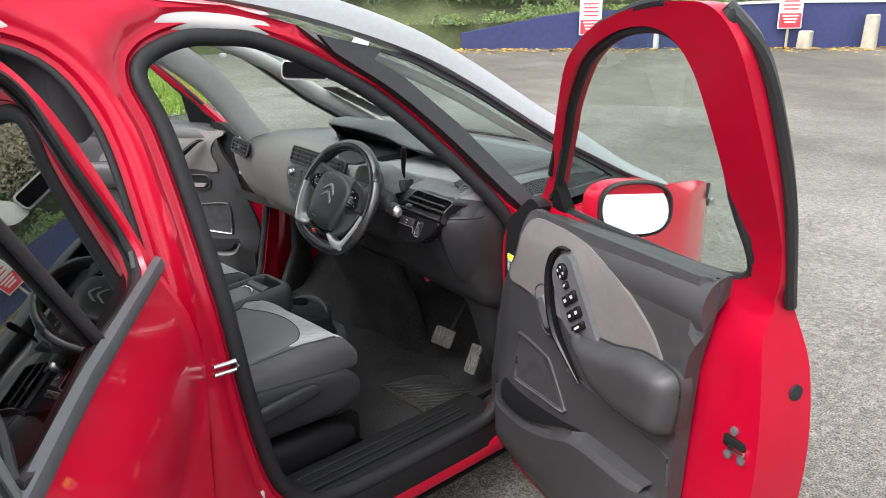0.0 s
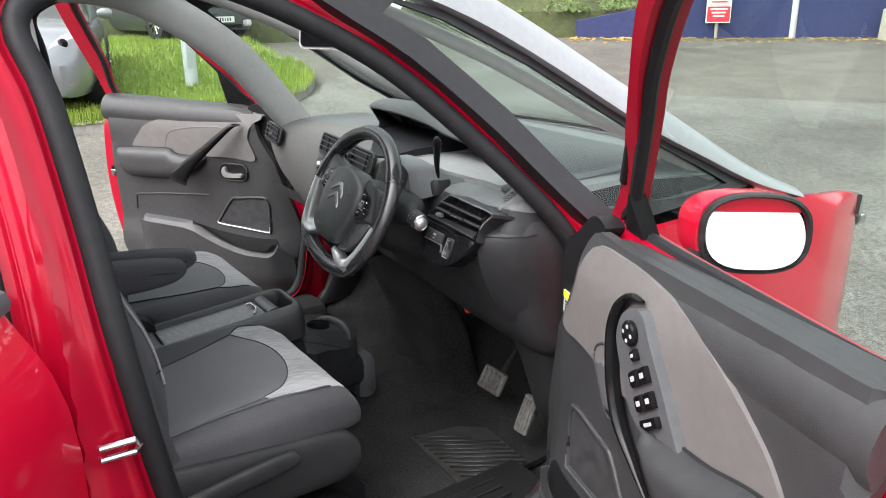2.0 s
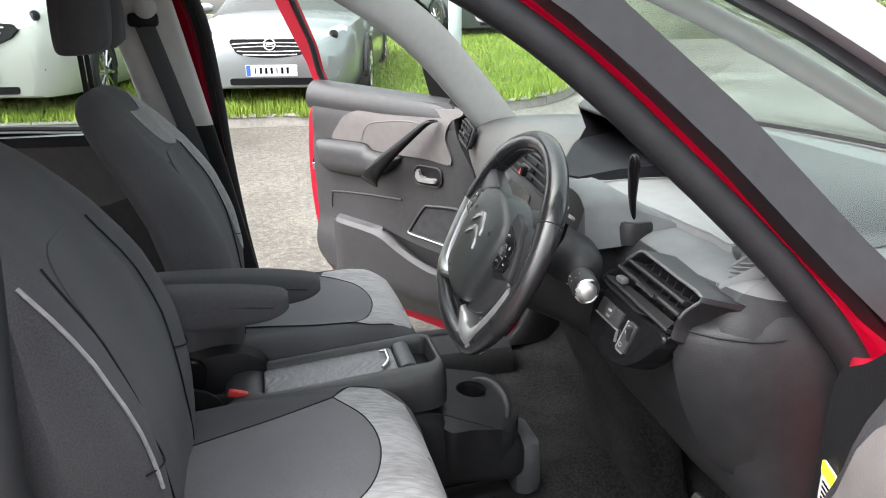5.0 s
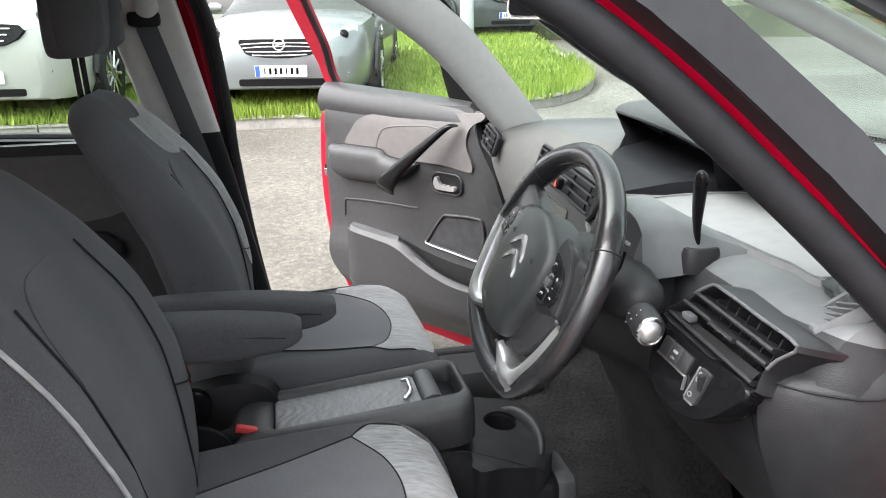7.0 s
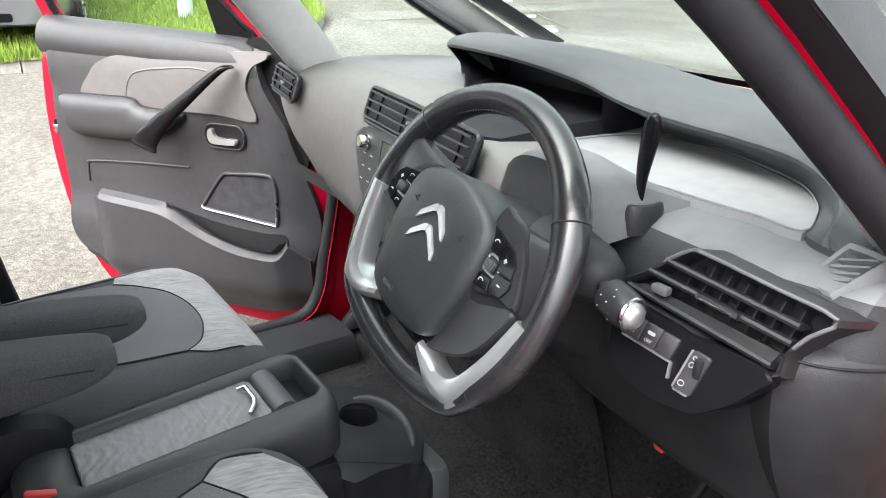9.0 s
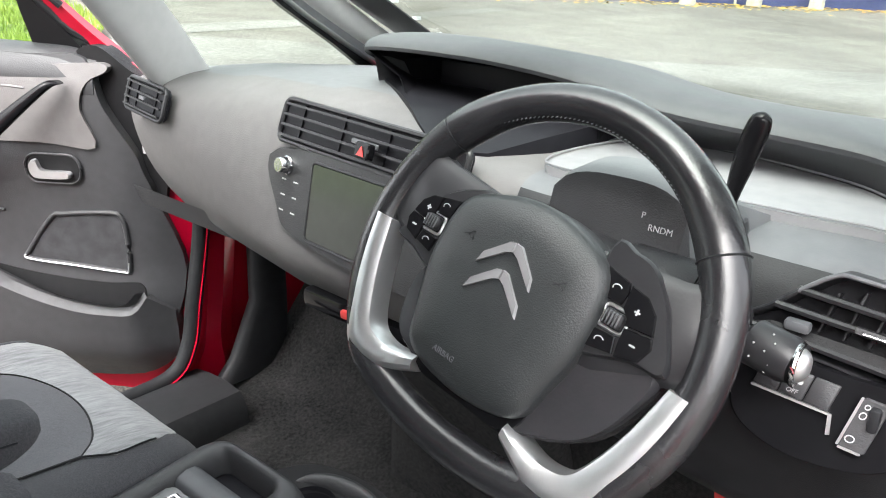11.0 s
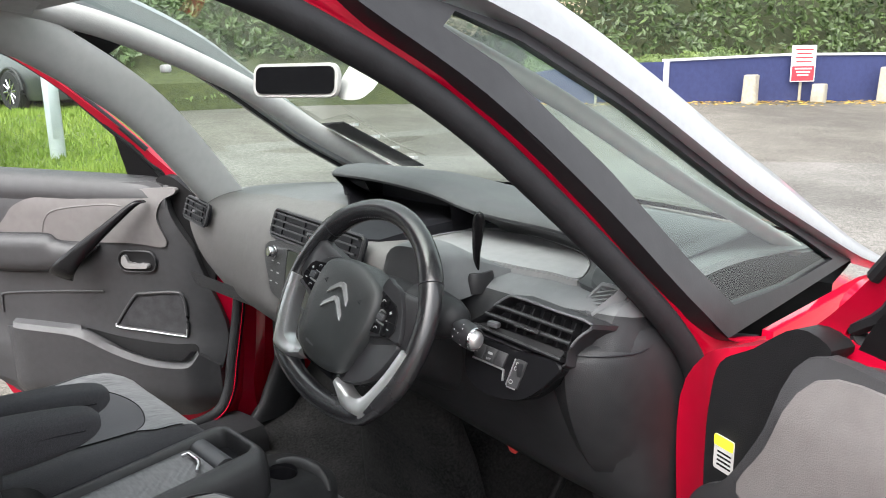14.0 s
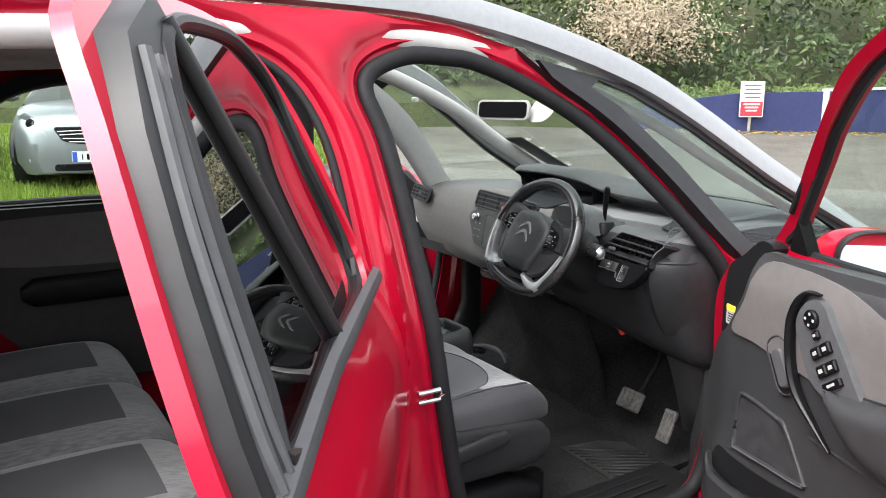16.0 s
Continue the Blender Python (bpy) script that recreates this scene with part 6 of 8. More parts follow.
def display_hood():
    """Long cowl over the central displays and the pale tray beneath it."""
    lip = spline([(-0.275, 1.12, 1.178), (-0.255, 1.075, 1.197), (-0.12, 1.03, 1.209), (0.05, 1.01, 1.210), (0.2, 1.005, 1.199), (0.30, 1.005, 1.180), (0.393, 1.012, 1.170), (0.48, 1.015, 1.166), (0.575, 1.010, 1.160), (0.635, 0.985, 1.146), (0.668, 0.95, 1.128), (0.686, 0.912, 1.110), (0.72, 0.90, 1.100)], 5)
    back = spline([(-0.2, 1.2, 1.105), (-0.15, 1.2, 1.105), (-0.05, 1.2, 1.105), (0.08, 1.2, 1.105), (0.215, 1.19, 1.105), (0.304, 1.122, 1.104), (0.393, 1.118, 1.104), (0.48, 1.096, 1.103), (0.559, 1.063, 1.103), (0.611, 1.015, 1.102), (0.638, 0.970, 1.101), (0.657, 0.918, 1.099), (0.70, 0.90, 1.097)], 5)
    rows = []
    for x, y, z in lip:
        rise = 0.010 * smoothstep((0.60 - x) / 0.1)
        rows.append([(x * 0.995, 1.62, 1.083), (x, 1.42, 1.118 + 0.25 * (z - 1.12)), (x, 1.22, max(z - 0.008, 1.108)), (x, y + 0.09, z + rise), (x, y + 0.045, z + rise), (x, y + 0.014, z + rise * 0.4), (x, y + 0.003, z - 0.004), (x, y, z - 0.010), (x, y + 0.003, z - 0.016)])
    part("display_hood", loft(rows, False, False), HOOD_SKIN, dash, "charcoal cowl over the displays")
    dark = [q for q in lip if q[0] < 0.26]
    part("display_recess", loft([[(x, y + 0.002, z - 0.0155), (x, y + 0.06, z - 0.024), (x, 1.195, max(z - 0.037, 1.104)), (x, 1.215, 1.098)] for x, y, z in dark], False, False), HOOD_BLACK, dash, "black display recess")
    part("recess_wall", loft([[(0.256, 1.01, 1.172), (0.236, 1.035, 1.126), (0.228, 1.05, 1.098)], [(0.254, 1.19, 1.155), (0.243, 1.19, 1.126), (0.24, 1.19, 1.098)]], False, False), HOOD_BLACK, dash)
    rows = []
    for (x, y, z), (u, v, w) in zip(lip, back):
        if x > 0.24:
            rows.append([(x, y + 0.003, z - 0.0158), (x + (u - x) * 0.3, y + 0.003 + (v - y) * 0.42, z - 0.020 + (w - z + 0.016) * 0.3), (x + (u - x) * 0.75, y + (v - y) * 0.85, z - 0.016 + (w - z + 0.016) * 0.75), (u, v, w), (u, v + 0.004, w - 0.012)])
    part("upper_fascia", loft(rows, False, False), HOOD_SKIN, dash, "charcoal hollow under the cowl behind the tray")
    floor = [(-0.248, 1.12), (-0.235, 1.108), (-0.15, 1.047), (-0.07, 0.987), (0.0, 0.938), (0.07, 0.890), (0.11, 0.893), (0.15, 0.905), (0.207, 0.964), (0.235, 1.06), (0.25, 1.2), (-0.18, 1.2)]
    part("recess_floor", sheet(floor, lambda x, y: Vector((x, y, 1.094 + 0.036 * smoothstep((y - 0.885) / 0.12))), (), 0.03, lambda x, y: Vector((x, y, 1.06))), HOOD_BLACK, dash, "black floor of the display recess")
    part("recess_side", loft([[(-0.276, 1.118, 1.180), (-0.258, 1.118, 1.112)], [(-0.276, 1.22, 1.165), (-0.258, 1.22, 1.11)], [(-0.275, 1.42, 1.14), (-0.258, 1.42, 1.10)], [(-0.273, 1.62, 1.09), (-0.258, 1.62, 1.07)]], False, False), DASH, dash)
    # slanting end of the recess
    rows = [[(-0.275, 1.12, 1.178), (-0.25, 1.15, 1.15), (-0.20, 1.2, 1.11)], [(-0.255, 1.073, 1.192), (-0.20, 1.10, 1.15), (-0.12, 1.13, 1.105)], [(-0.245, 1.070, 1.186), (-0.14, 1.045, 1.15), (-0.06, 0.985, 1.12)]]
    part("recess_end", loft(rows, False, False), HOOD_BLACK, dash)
    part("display", rbox((0.02, 1.165, 1.138), (0.34, 0.012, 0.066), 0.004), HOOD_BLACK, dash, "dark central display")
    tray = [tuple(q) for q in spline([(0.232, 0.915), (0.27, 0.899), (0.338, 0.899), (0.42, 0.911), (0.475, 0.916), (0.54, 0.917), (0.597, 0.922), (0.652, 0.920), (0.636, 0.969), (0.609, 1.013), (0.559, 1.059), (0.48, 1.09), (0.393, 1.112), (0.304, 1.115), (0.252, 1.06), (0.228, 0.975)], 4, True)]
    part("dash_tray", sheet(tray, lambda x, y: Vector((x, y, 1.099 + 0.04 * (y - 0.93))), (), 0.04, lambda x, y: Vector((x, y, 1.075))), TRAY, dash, "pale grey dashboard tray")
    part("tray_lip", tube([Vector((x, y, 1.102 + 0.04 * (y - 0.93))) for x, y in tray], 0.0014, 6, True), TRAY, dash)


display_hood()


def vent(origin, ax, ay, w, h, slats, sub_dir=None, skew=0.0, frame_mat=None, vanes=0, slat_mat=None):
    """An air vent: dark cavity, frame, slats and a thumb tab."""
    m = basis(origin, ax, ay)
    sk = Matrix(((1, skew, 0, 0), (0, 1, 0, 0), (0, 0, 1, 0), (0, 0, 0, 1)))
    m = m @ sk
    body = part("air_vent", plate(rrect(w, h, min(w, h) * 0.22, 4), m @ pose(0, 0, -0.006), 0.007, 0.001), HOOD_BLACK, dash, "black air vent")
    rim = rrect(w, h, min(w, h) * 0.22, 4)
    part("vent_frame", tube([m @ Vector((x, y, 0.004)) for x, y in rim], 0.0045, 8, True), frame_mat or GREY_SEAL, body)
    for k in range(vanes):
        x = -w / 2 + w * (k + 0.5) / vanes
        part("vane", plate(rrect(0.003, h * 0.9, 0.001, 1, x, 0), m @ pose(0, 0, 0.001), 0.003, 0.0005), HOOD_BLACK, body)
    for k in range(slats):
        y = -h / 2 + h * (k + 0.5) / slats
        q = m @ pose(0, y, 0.008)
        part("slat", plate(rrect(w * 0.95, h / slats * 0.22, 0.0015, 2), q, 0.005, 0.0012), slat_mat or BLACK_TRIM, body)
    part("thumb_tab", plate(rrect(w * 0.14, h / max(slats, 1) * 0.45, 0.002, 3, w * 0.04, 0), m @ pose(0, 0, 0.0125), 0.004, 0.0015), GREY_SEAL, body, "grey thumb tab")
    return m


def lettering(text, m, size, mat, parent):
    """Raised print in the built-in font: m gives the baseline's start, x along the words and z out of the surface."""
    curve = bpy.data.curves.new("print", "FONT")
    curve.body, curve.size, curve.extrude = text, size, 0.0003
    tmp = bpy.data.objects.new("print", curve)
    scene.collection.objects.link(tmp)
    me = bpy.data.meshes.new_from_object(tmp)
    bpy.data.objects.remove(tmp)
    me.transform(m)
    me.materials.clear()
    me.materials.append(mat)
    ob = new("lettering", me)
    ob.parent = parent
    return ob


def driver_vent():
    """Wedge-shaped vent beside the wheel: pale rim, deep cavity, upright vanes and three long blades."""
    m = basis((0.645, 0.797, 1.042), (1, 0.02, 0.0), (0, 0.30, 1))
    q = lambda x, z, o=0.0: m @ Vector((x - 0.645, (z - 1.042) / 0.958, o))
    line = [(0.528, 1.020), (0.557, 1.046), (0.577, 1.064), (0.602, 1.083), (0.622, 1.085), (0.70, 1.079), (0.762, 1.073), (0.744, 1.050), (0.731, 1.028), (0.722, 1.002), (0.62, 1.011)]
    line = [tuple(p) for p in spline(line, 3, True)]
    cx, cz = 0.645, 1.042
    grow = lambda k: [(cx + (x - cx) * k, cz + (z - cz) * k) for x, z in line]
    body = part("air_vent", loft([[q(x, z, -0.062) for x, z in grow(1.10)], [q(x, z, -0.004) for x, z in grow(1.06)], [q(x, z, 0.003) for x, z in grow(1.02)], [q(x, z, 0.001) for x, z in grow(0.985)], [q(x, z, -0.030) for x, z in grow(0.93)]], True, False), BLACK_TRIM, dash, "black wedge-shaped air vent")
    part("vent_back", loft([[q(x, z, -0.030) for x, z in grow(0.93)], [q(x, z, -0.031) for x, z in grow(0.4)], [q(x, z, -0.031) for x, z in grow(0.02)]], True, False), HOOD_BLACK, body)
    part("vent_rim", tube([q(x, z, 0.003) for x, z in grow(1.02) if z > 1.03 and x > 0.57], 0.0022, 8), GREY_SEAL, body, "pale grey upper rim")
    for k in range(7):
        x = 0.598 + 0.0205 * k
        part("vane", loft([[q(x + o, 1.034 - 0.07 * (x - 0.6), d), q(x + o + 0.008, min(1.077, 1.062 + 0.6 * (x - 0.585)) - 0.07 * (x - 0.6), d)] for o, d in ((-0.001, -0.028), (-0.001, -0.010), (0.001, -0.010), (0.001, -0.028))], False, False), BLACK_TRIM, body)
    blades = (((0.575, 1.066), (0.735, 1.0555)), ((0.560, 1.0495), (0.733, 1.0385)), ((0.538, 1.027), (0.722, 1.0125)))
    for (x0, z0), (x1, z1) in blades:
        part("blade", loft([[q(x, z + h, o) for h, o in ((0.0, -0.022), (0.003, -0.004), (0.0026, 0.003), (0.0, 0.005), (-0.003, 0.003), (-0.004, -0.004), (-0.003, -0.022))] for x, z in ((x0, z0), ((x0 + x1) / 2, (z0 + z1) / 2), (x1, z1))]), BLACK_TRIM, body)
    part("sill_ledge", loft([[q(0.56, 1.034, 0.0), q(0.548, 1.030, 0.002)], [q(0.64, 1.030, -0.004), q(0.64, 1.020, 0.003)], [q(0.724, 1.026, -0.002), q(0.722, 1.016, 0.003)]], False, False), DARK_LOW, body)
    part("thumb_tab", loft([[q(0.628 + 0.05 * k, 1.0455 - 0.0032 * k + h, o) for h, o in ((0.0035, 0.004), (0.003, 0.010), (-0.002, 0.011), (-0.004, 0.005))] for k in (0, 0.1, 0.9, 1.0)]), BLACK_TRIM, body, "black thumb tab")
    part("tab_strip", tube([q(0.634, 1.0445, 0.011), q(0.672, 1.042, 0.011)], 0.0011, 6), CHROME, body, "thin chrome strip")
    part("vent_wheel", rbox(q(0.583, 1.036, 0.004), (0.022, 0.012, 0.010), 0.003), GREY_SEAL, body)


def driver_switches():
    """Gloss black panel under the vent with three keys and the headlamp wheel."""
    mm = basis((0.645, 0.775, 0.975), (1, 0.05, 0.0), (0, 0.30, 1))
    mm = mm @ Matrix(((1, 0.22, 0, 0), (-0.08, 1, 0, 0), (0, 0, 1, 0), (0, 0, 0, 1)))
    line = [(-0.110, 0.030), (-0.02, 0.034), (0.072, 0.038), (0.066, 0.005), (0.042, -0.028), (0.012, -0.044), (-0.04, -0.050), (-0.085, -0.035), (-0.105, 0.0)]
    black = part("switch_panel", plate([tuple(p) for p in spline(line, 5, True)], mm @ pose(0, 0, -0.030), 0.038, 0.003), PIANO, dash, "gloss black switch panel")
    for k in range(3):
        part("switch", plate(rrect(0.0205, 0.024, 0.0015, 2, -0.073 + 0.0215 * k, 0.012), mm @ pose(0, 0, 0.008), 0.004, 0.001), DARK, black)
    lettering("OFF", mm @ pose(-0.0565, 0.004, 0.0122), 0.0055, WHITE_MARK, black)
    part("car_mark", plate([tuple(p) for p in rrect(0.010, 0.004, 0.0015, 2, -0.0515, 0.015)], mm @ pose(0, 0, 0.0122), 0.0004, 0.0001), WHITE_MARK, black)
    part("switch_edge", plate(rrect(0.066, 0.0022, 0.0008, 1, -0.051, -0.0015), mm @ pose(0, 0, 0.009), 0.004, 0.0006), SATIN, black, "satin silver edge")
    part("switch_edge", plate([(-0.019, -0.001), (-0.016, -0.001), (-0.010, -0.018), (-0.013, -0.019)], mm @ pose(0, 0, 0.009), 0.003, 0.0005), SATIN, black)
    holder = part("headlamp_adjuster", plate(rrect(0.021, 0.046, 0.003, 3, 0.009, 0.0), mm @ pose(0, 0, 0.008), 0.004, 0.001), DARK, black, "dark headlamp height adjuster")
    part("adjuster_edge", plate(rrect(0.0022, 0.045, 0.0008, 2, -0.002, 0.0), mm @ pose(0, 0, 0.011), 0.002, 0.0006), SATIN, holder, "satin silver edge")
    part("adjuster_edge", plate(rrect(0.018, 0.002, 0.0008, 2, 0.008, -0.0235), mm @ pose(0, 0, 0.011), 0.002, 0.0006), SATIN, holder)
    part("thumb_wheel", rbox(mm @ Vector((0.013, 0.008, 0.012)), (0.009, 0.010, 0.022), 0.003), RUBBER, holder)
    for cy, w, h in ((0.016, 0.004, 0.004), (0.008, 0.005, 0.006), (-0.014, 0.007, 0.006)):
        part("adjuster_mark", tube([mm @ Vector((0.0045 + w / 2 * math.cos(a), cy + h / 2 * math.sin(a), 0.0124)) for a in np.linspace(0, 2 * math.pi, 10, endpoint=False)], 0.0006, 4, True), WHITE_MARK, holder)


def demister():
    """Small slanted side window vent on top of the dashboard's end."""
    m = basis((0.723, 0.884, 1.0870), (1, -0.22, 0.16), (-0.1, 0.85, 0.52))
    line = [tuple(p) for p in spline([(-0.020, 0.026), (-0.012, 0.032), (0.028, 0.026), (0.031, 0.020), (0.014, -0.026), (0.006, -0.031), (-0.019, -0.026), (-0.026, -0.018)], 3, True)]
    ring = lambda k, o: [m @ Vector((x * k, y * k, o)) for x, y in line]
    body = part("demister_vent", loft([ring(1.12, -0.012), ring(1.10, 0.003), ring(1.0, 0.006), ring(0.84, 0.004), ring(0.80, -0.010), ring(0.3, -0.011), ring(0.02, -0.011)], True, False), [DASH, HOOD_BLACK], dash, "pale grey slanted side vent")
    for f in body.data.polygons:
        if f.index >= len(line) * 4:
            f.material_index = 1
    for k in range(4):
        y = -0.015 + 0.0105 * k
        part("slat", loft([[m @ Vector((x + 0.30 * y, y + 0.26 * x + h, o)) for h, o in ((0.0016, 0.004), (-0.0016, 0.004), (-0.0016, -0.006), (0.0016, -0.006))] for x in (-0.019, 0.019)]), DASH, body)


def dash_fittings():
    # passenger end vent, centre vents, driver's vent and demister
    vent((-0.70, 0.908, 1.057), (1, -0.10, -0.06), (0, 0.30, 1), 0.165, 0.064, 4, vanes=2, frame_mat=BLACK_TRIM)
    vent((-0.045, 0.872, 1.082), (1, -0.10, -0.02), (0, 0.35, 1), 0.41, 0.066, 4, skew=0.0, vanes=4, frame_mat=BLACK_TRIM)
    part("hazard_switch", plate(rrect(0.03, 0.022, 0.003, 3), basis((-0.02, 0.852, 1.078), (1, -0.10, -0.02), (0, 0.3, 1)), 0.012, 0.002), PIANO, dash)
    tri = basis((-0.02, 0.839, 1.0795), (1, -0.10, -0.02), (0, 0.3, 1))
    part("hazard_mark", plate([(-0.008, -0.006), (0.008, -0.006), (0.0, 0.008)], tri, 0.001, 0.0003), RED_PLASTIC, dash)
    # touch screen panel
    m = basis((-0.05, 0.848, 0.985), (1, -0.10, 0.0), (0, 0.18, 1))
    body = part("media_unit", plate([tuple(q) for q in spline([(-0.195, 0.058), (0.195, 0.062), (0.19, -0.05), (0.15, -0.085), (-0.12, -0.075), (-0.185, -0.035)], 5, True)], m @ pose(0, 0, -0.01), 0.016, 0.003), DARK, dash, "dark media unit with touch screen")
    part("touch_screen", plate(rrect(0.185, 0.118, 0.006, 3, 0.0, -0.008), m @ pose(0, 0, 0.006), 0.002, 0.0006), SCREEN, body, "matt grey-green touch screen")
    part("screen_surround", tube([(m @ Vector((x, y, 0.007))) for x, y in rrect(0.19, 0.123, 0.008, 3, 0.0, -0.008)], 0.0022, 6, True), BLACK_TRIM, body)
    k = m @ pose(-0.162, 0.035, 0.005)
    part("volume_knob", loft([oval(k @ Vector((0, 0, h)), k.to_3x3() @ Vector((r, 0, 0)), k.to_3x3() @ Vector((0, r, 0)), 24, 2) for h, r in ((0, 0.0155), (0.004, 0.0155), (0.006, 0.0135), (0.018, 0.0125), (0.020, 0.011))]), CHROME, body, "chrome ringed volume knob")
    for r in range(3):
        for c in range(2):
            part("key_mark", plate(rrect(0.012, 0.0022, 0.0008, 1, -0.168 + 0.032 * c, 0.012 - 0.025 * r), m @ pose(0, 0, 0.0062), 0.0006, 0.0002), WHITE_MARK, body)
    # lower centre: switches, parking brake light, lower panel
    part("lower_switch_panel", rbox((-0.02, 0.872, 0.812), (0.30, 0.05, 0.034), 0.010), PIANO, dash, "black switch panel below the screen")
    part("parking_brake_switch", rbox((-0.06, 0.845, 0.815), (0.022, 0.008, 0.014), 0.003), RED_PLASTIC, dash, "red lit parking brake switch")
    rows = [oval((0.0, y, z), (w, 0, 0), (0, 0.06, 0.0), 20, 3.5) for y, z, w in ((0.99, 0.82, 0.22), (1.03, 0.7, 0.21), (1.12, 0.5, 0.20), (1.16, 0.27, 0.24))]
    part("centre_lower_panel", loft(rows), CARPET, dash, "black lower centre panel")
    # driver's vent, angled, with gloss black switch panel below
    driver_vent()
    driver_switches()
    demister()
    # bulged end cap beside the door, with the kick panel below it
    secs = [
        (1.045, [(0.70, 0.865), (0.725, 0.862), (0.755, 0.870), (0.785, 0.905), (0.81, 0.95), (0.835, 0.99), (0.855, 1.03)]),
        (1.018, [(0.685, 0.825), (0.722, 0.806), (0.758, 0.820), (0.790, 0.860), (0.815, 0.915), (0.838, 0.975), (0.856, 1.03)]),
        (0.96, [(0.685, 0.818), (0.722, 0.802), (0.758, 0.816), (0.790, 0.857), (0.815, 0.913), (0.838, 0.975), (0.856, 1.03)]),
        (0.88, [(0.69, 0.843), (0.722, 0.828), (0.757, 0.842), (0.787, 0.878), (0.811, 0.925), (0.835, 0.978), (0.854, 1.03)]),
        (0.80, [(0.70, 0.89), (0.725, 0.875), (0.757, 0.888), (0.785, 0.918), (0.806, 0.955), (0.832, 0.99), (0.852, 1.03)]),
        (0.76, [(0.71, 0.94), (0.73, 0.925), (0.757, 0.935), (0.78, 0.955), (0.802, 0.98), (0.83, 1.01), (0.85, 1.04)]),
        (0.745, [(0.73, 0.97), (0.745, 0.96), (0.76, 0.965), (0.775, 0.98), (0.80, 1.0), (0.828, 1.02), (0.85, 1.05)]),
    ]
    rows = spline([np.array(r) for _, r in secs], 4)
    zs = spline([(z,) for z, _ in secs], 4)
    part("end_cap", loft([[(min(q[0], side_x(float(z[0])) - 0.074), q[1], float(z[0])) for q in r] for r, z in zip(rows, zs)], False, False), DASH_LOW, dash, "dark bulged dashboard end cap")
    rim = [(min(q[0], side_x(1.02) - 0.076), q[1] - 0.0005, 1.019) for q in spline(secs[1][1], 4)]
    side = [(float(r[0][0]), float(r[0][1]) - 0.001, float(z[0])) for r, z in zip(rows, zs)]
    part("cap_seam", tube([Vector(q) for q in side[::-1][:-4] + rim], 0.0013, 6), HOOD_BLACK, dash, "dark joint round the end cap")
    rows = []
    for z, x0, y0 in ((1.0, 0.66, 0.86), (0.90, 0.665, 0.855), (0.82, 0.67, 0.875), (0.74, 0.675, 0.93), (0.66, 0.68, 0.965), (0.55, 0.685, 1.0), (0.45, 0.69, 1.03), (0.43, 0.70, 1.06)):
        rows.append([(x0 - 0.03, y0 + 0.20, z), (x0 - 0.012, y0 + 0.02, z), (x0, y0, z), (x0 + 0.03, y0 - 0.004, z), (x0 + 0.08, y0 + 0.01, z), (0.79, y0 + 0.05, z), (0.80, y0 + 0.12, z)])
    part("side_lower_panel", loft(rows, False, False), DASH_LOW, dash, "dark kick panel beside the pedals")
    part("door_post_lining", loft([[(0.72, 1.03, z), (0.79, 0.985, z), (side_x(z) - 0.085, 0.99, z), (side_x(z) - 0.07, 1.01, z), (side_x(z) - 0.075, 1.15, z)] for z in (1.0, 0.8, 0.5, 0.30)], False, False), DARK, dash, "dark door post lining")
    rows = [oval((-0.785, y, z), (0.025, 0, 0), (0, a, 0), 16, 3.0) for y, z, a in ((1.235, 0.86, 0.05), (1.235, 0.75, 0.05), (1.235, 0.5, 0.055), (1.20, 0.36, 0.09), (1.17, 0.30, 0.12))]
    part("kick_panel", loft(rows), DASH_LOW, dash, "black passenger kick panel")
    # glovebox underside
    rows = [[(x, y, z) for y, z in ((0.93, 0.85), (0.95, 0.80), (1.02, 0.775), (1.25, 0.77))] for x in np.linspace(-0.84, -0.18, 8)]
    part("glovebox", loft(rows, False, False), DARK, dash, "dark glovebox lower edge")
    # panel under the column, with the release lever
    rows = [[(x, y, z) for y, z in ((0.845, 0.93), (0.85, 0.86), (0.885, 0.80), (0.94, 0.755), (1.05, 0.72), (1.2, 0.70))] for x in np.linspace(0.17, 0.60, 8)]
    part("knee_panel", loft(rows, False, False), DARK_LOW, dash, "black knee panel under the column")
    part("bonnet_release", rbox((0.512, 0.925, 0.757), (0.018, 0.03, 0.05), 0.005, 2, pose(0, 0, 0, 20, 0, 0)), RED_PLASTIC, dash, "red and white release tab")


dash_fittings()

WHEEL_M = basis((0.377, 0.655, 1.046), (1, 0, 0), (0, math.sin(radians(26.5)), math.cos(radians(26.5))))
WHEEL_TURNED = WHEEL_M @ pose(0, 0, 0, 0, 0, -11)


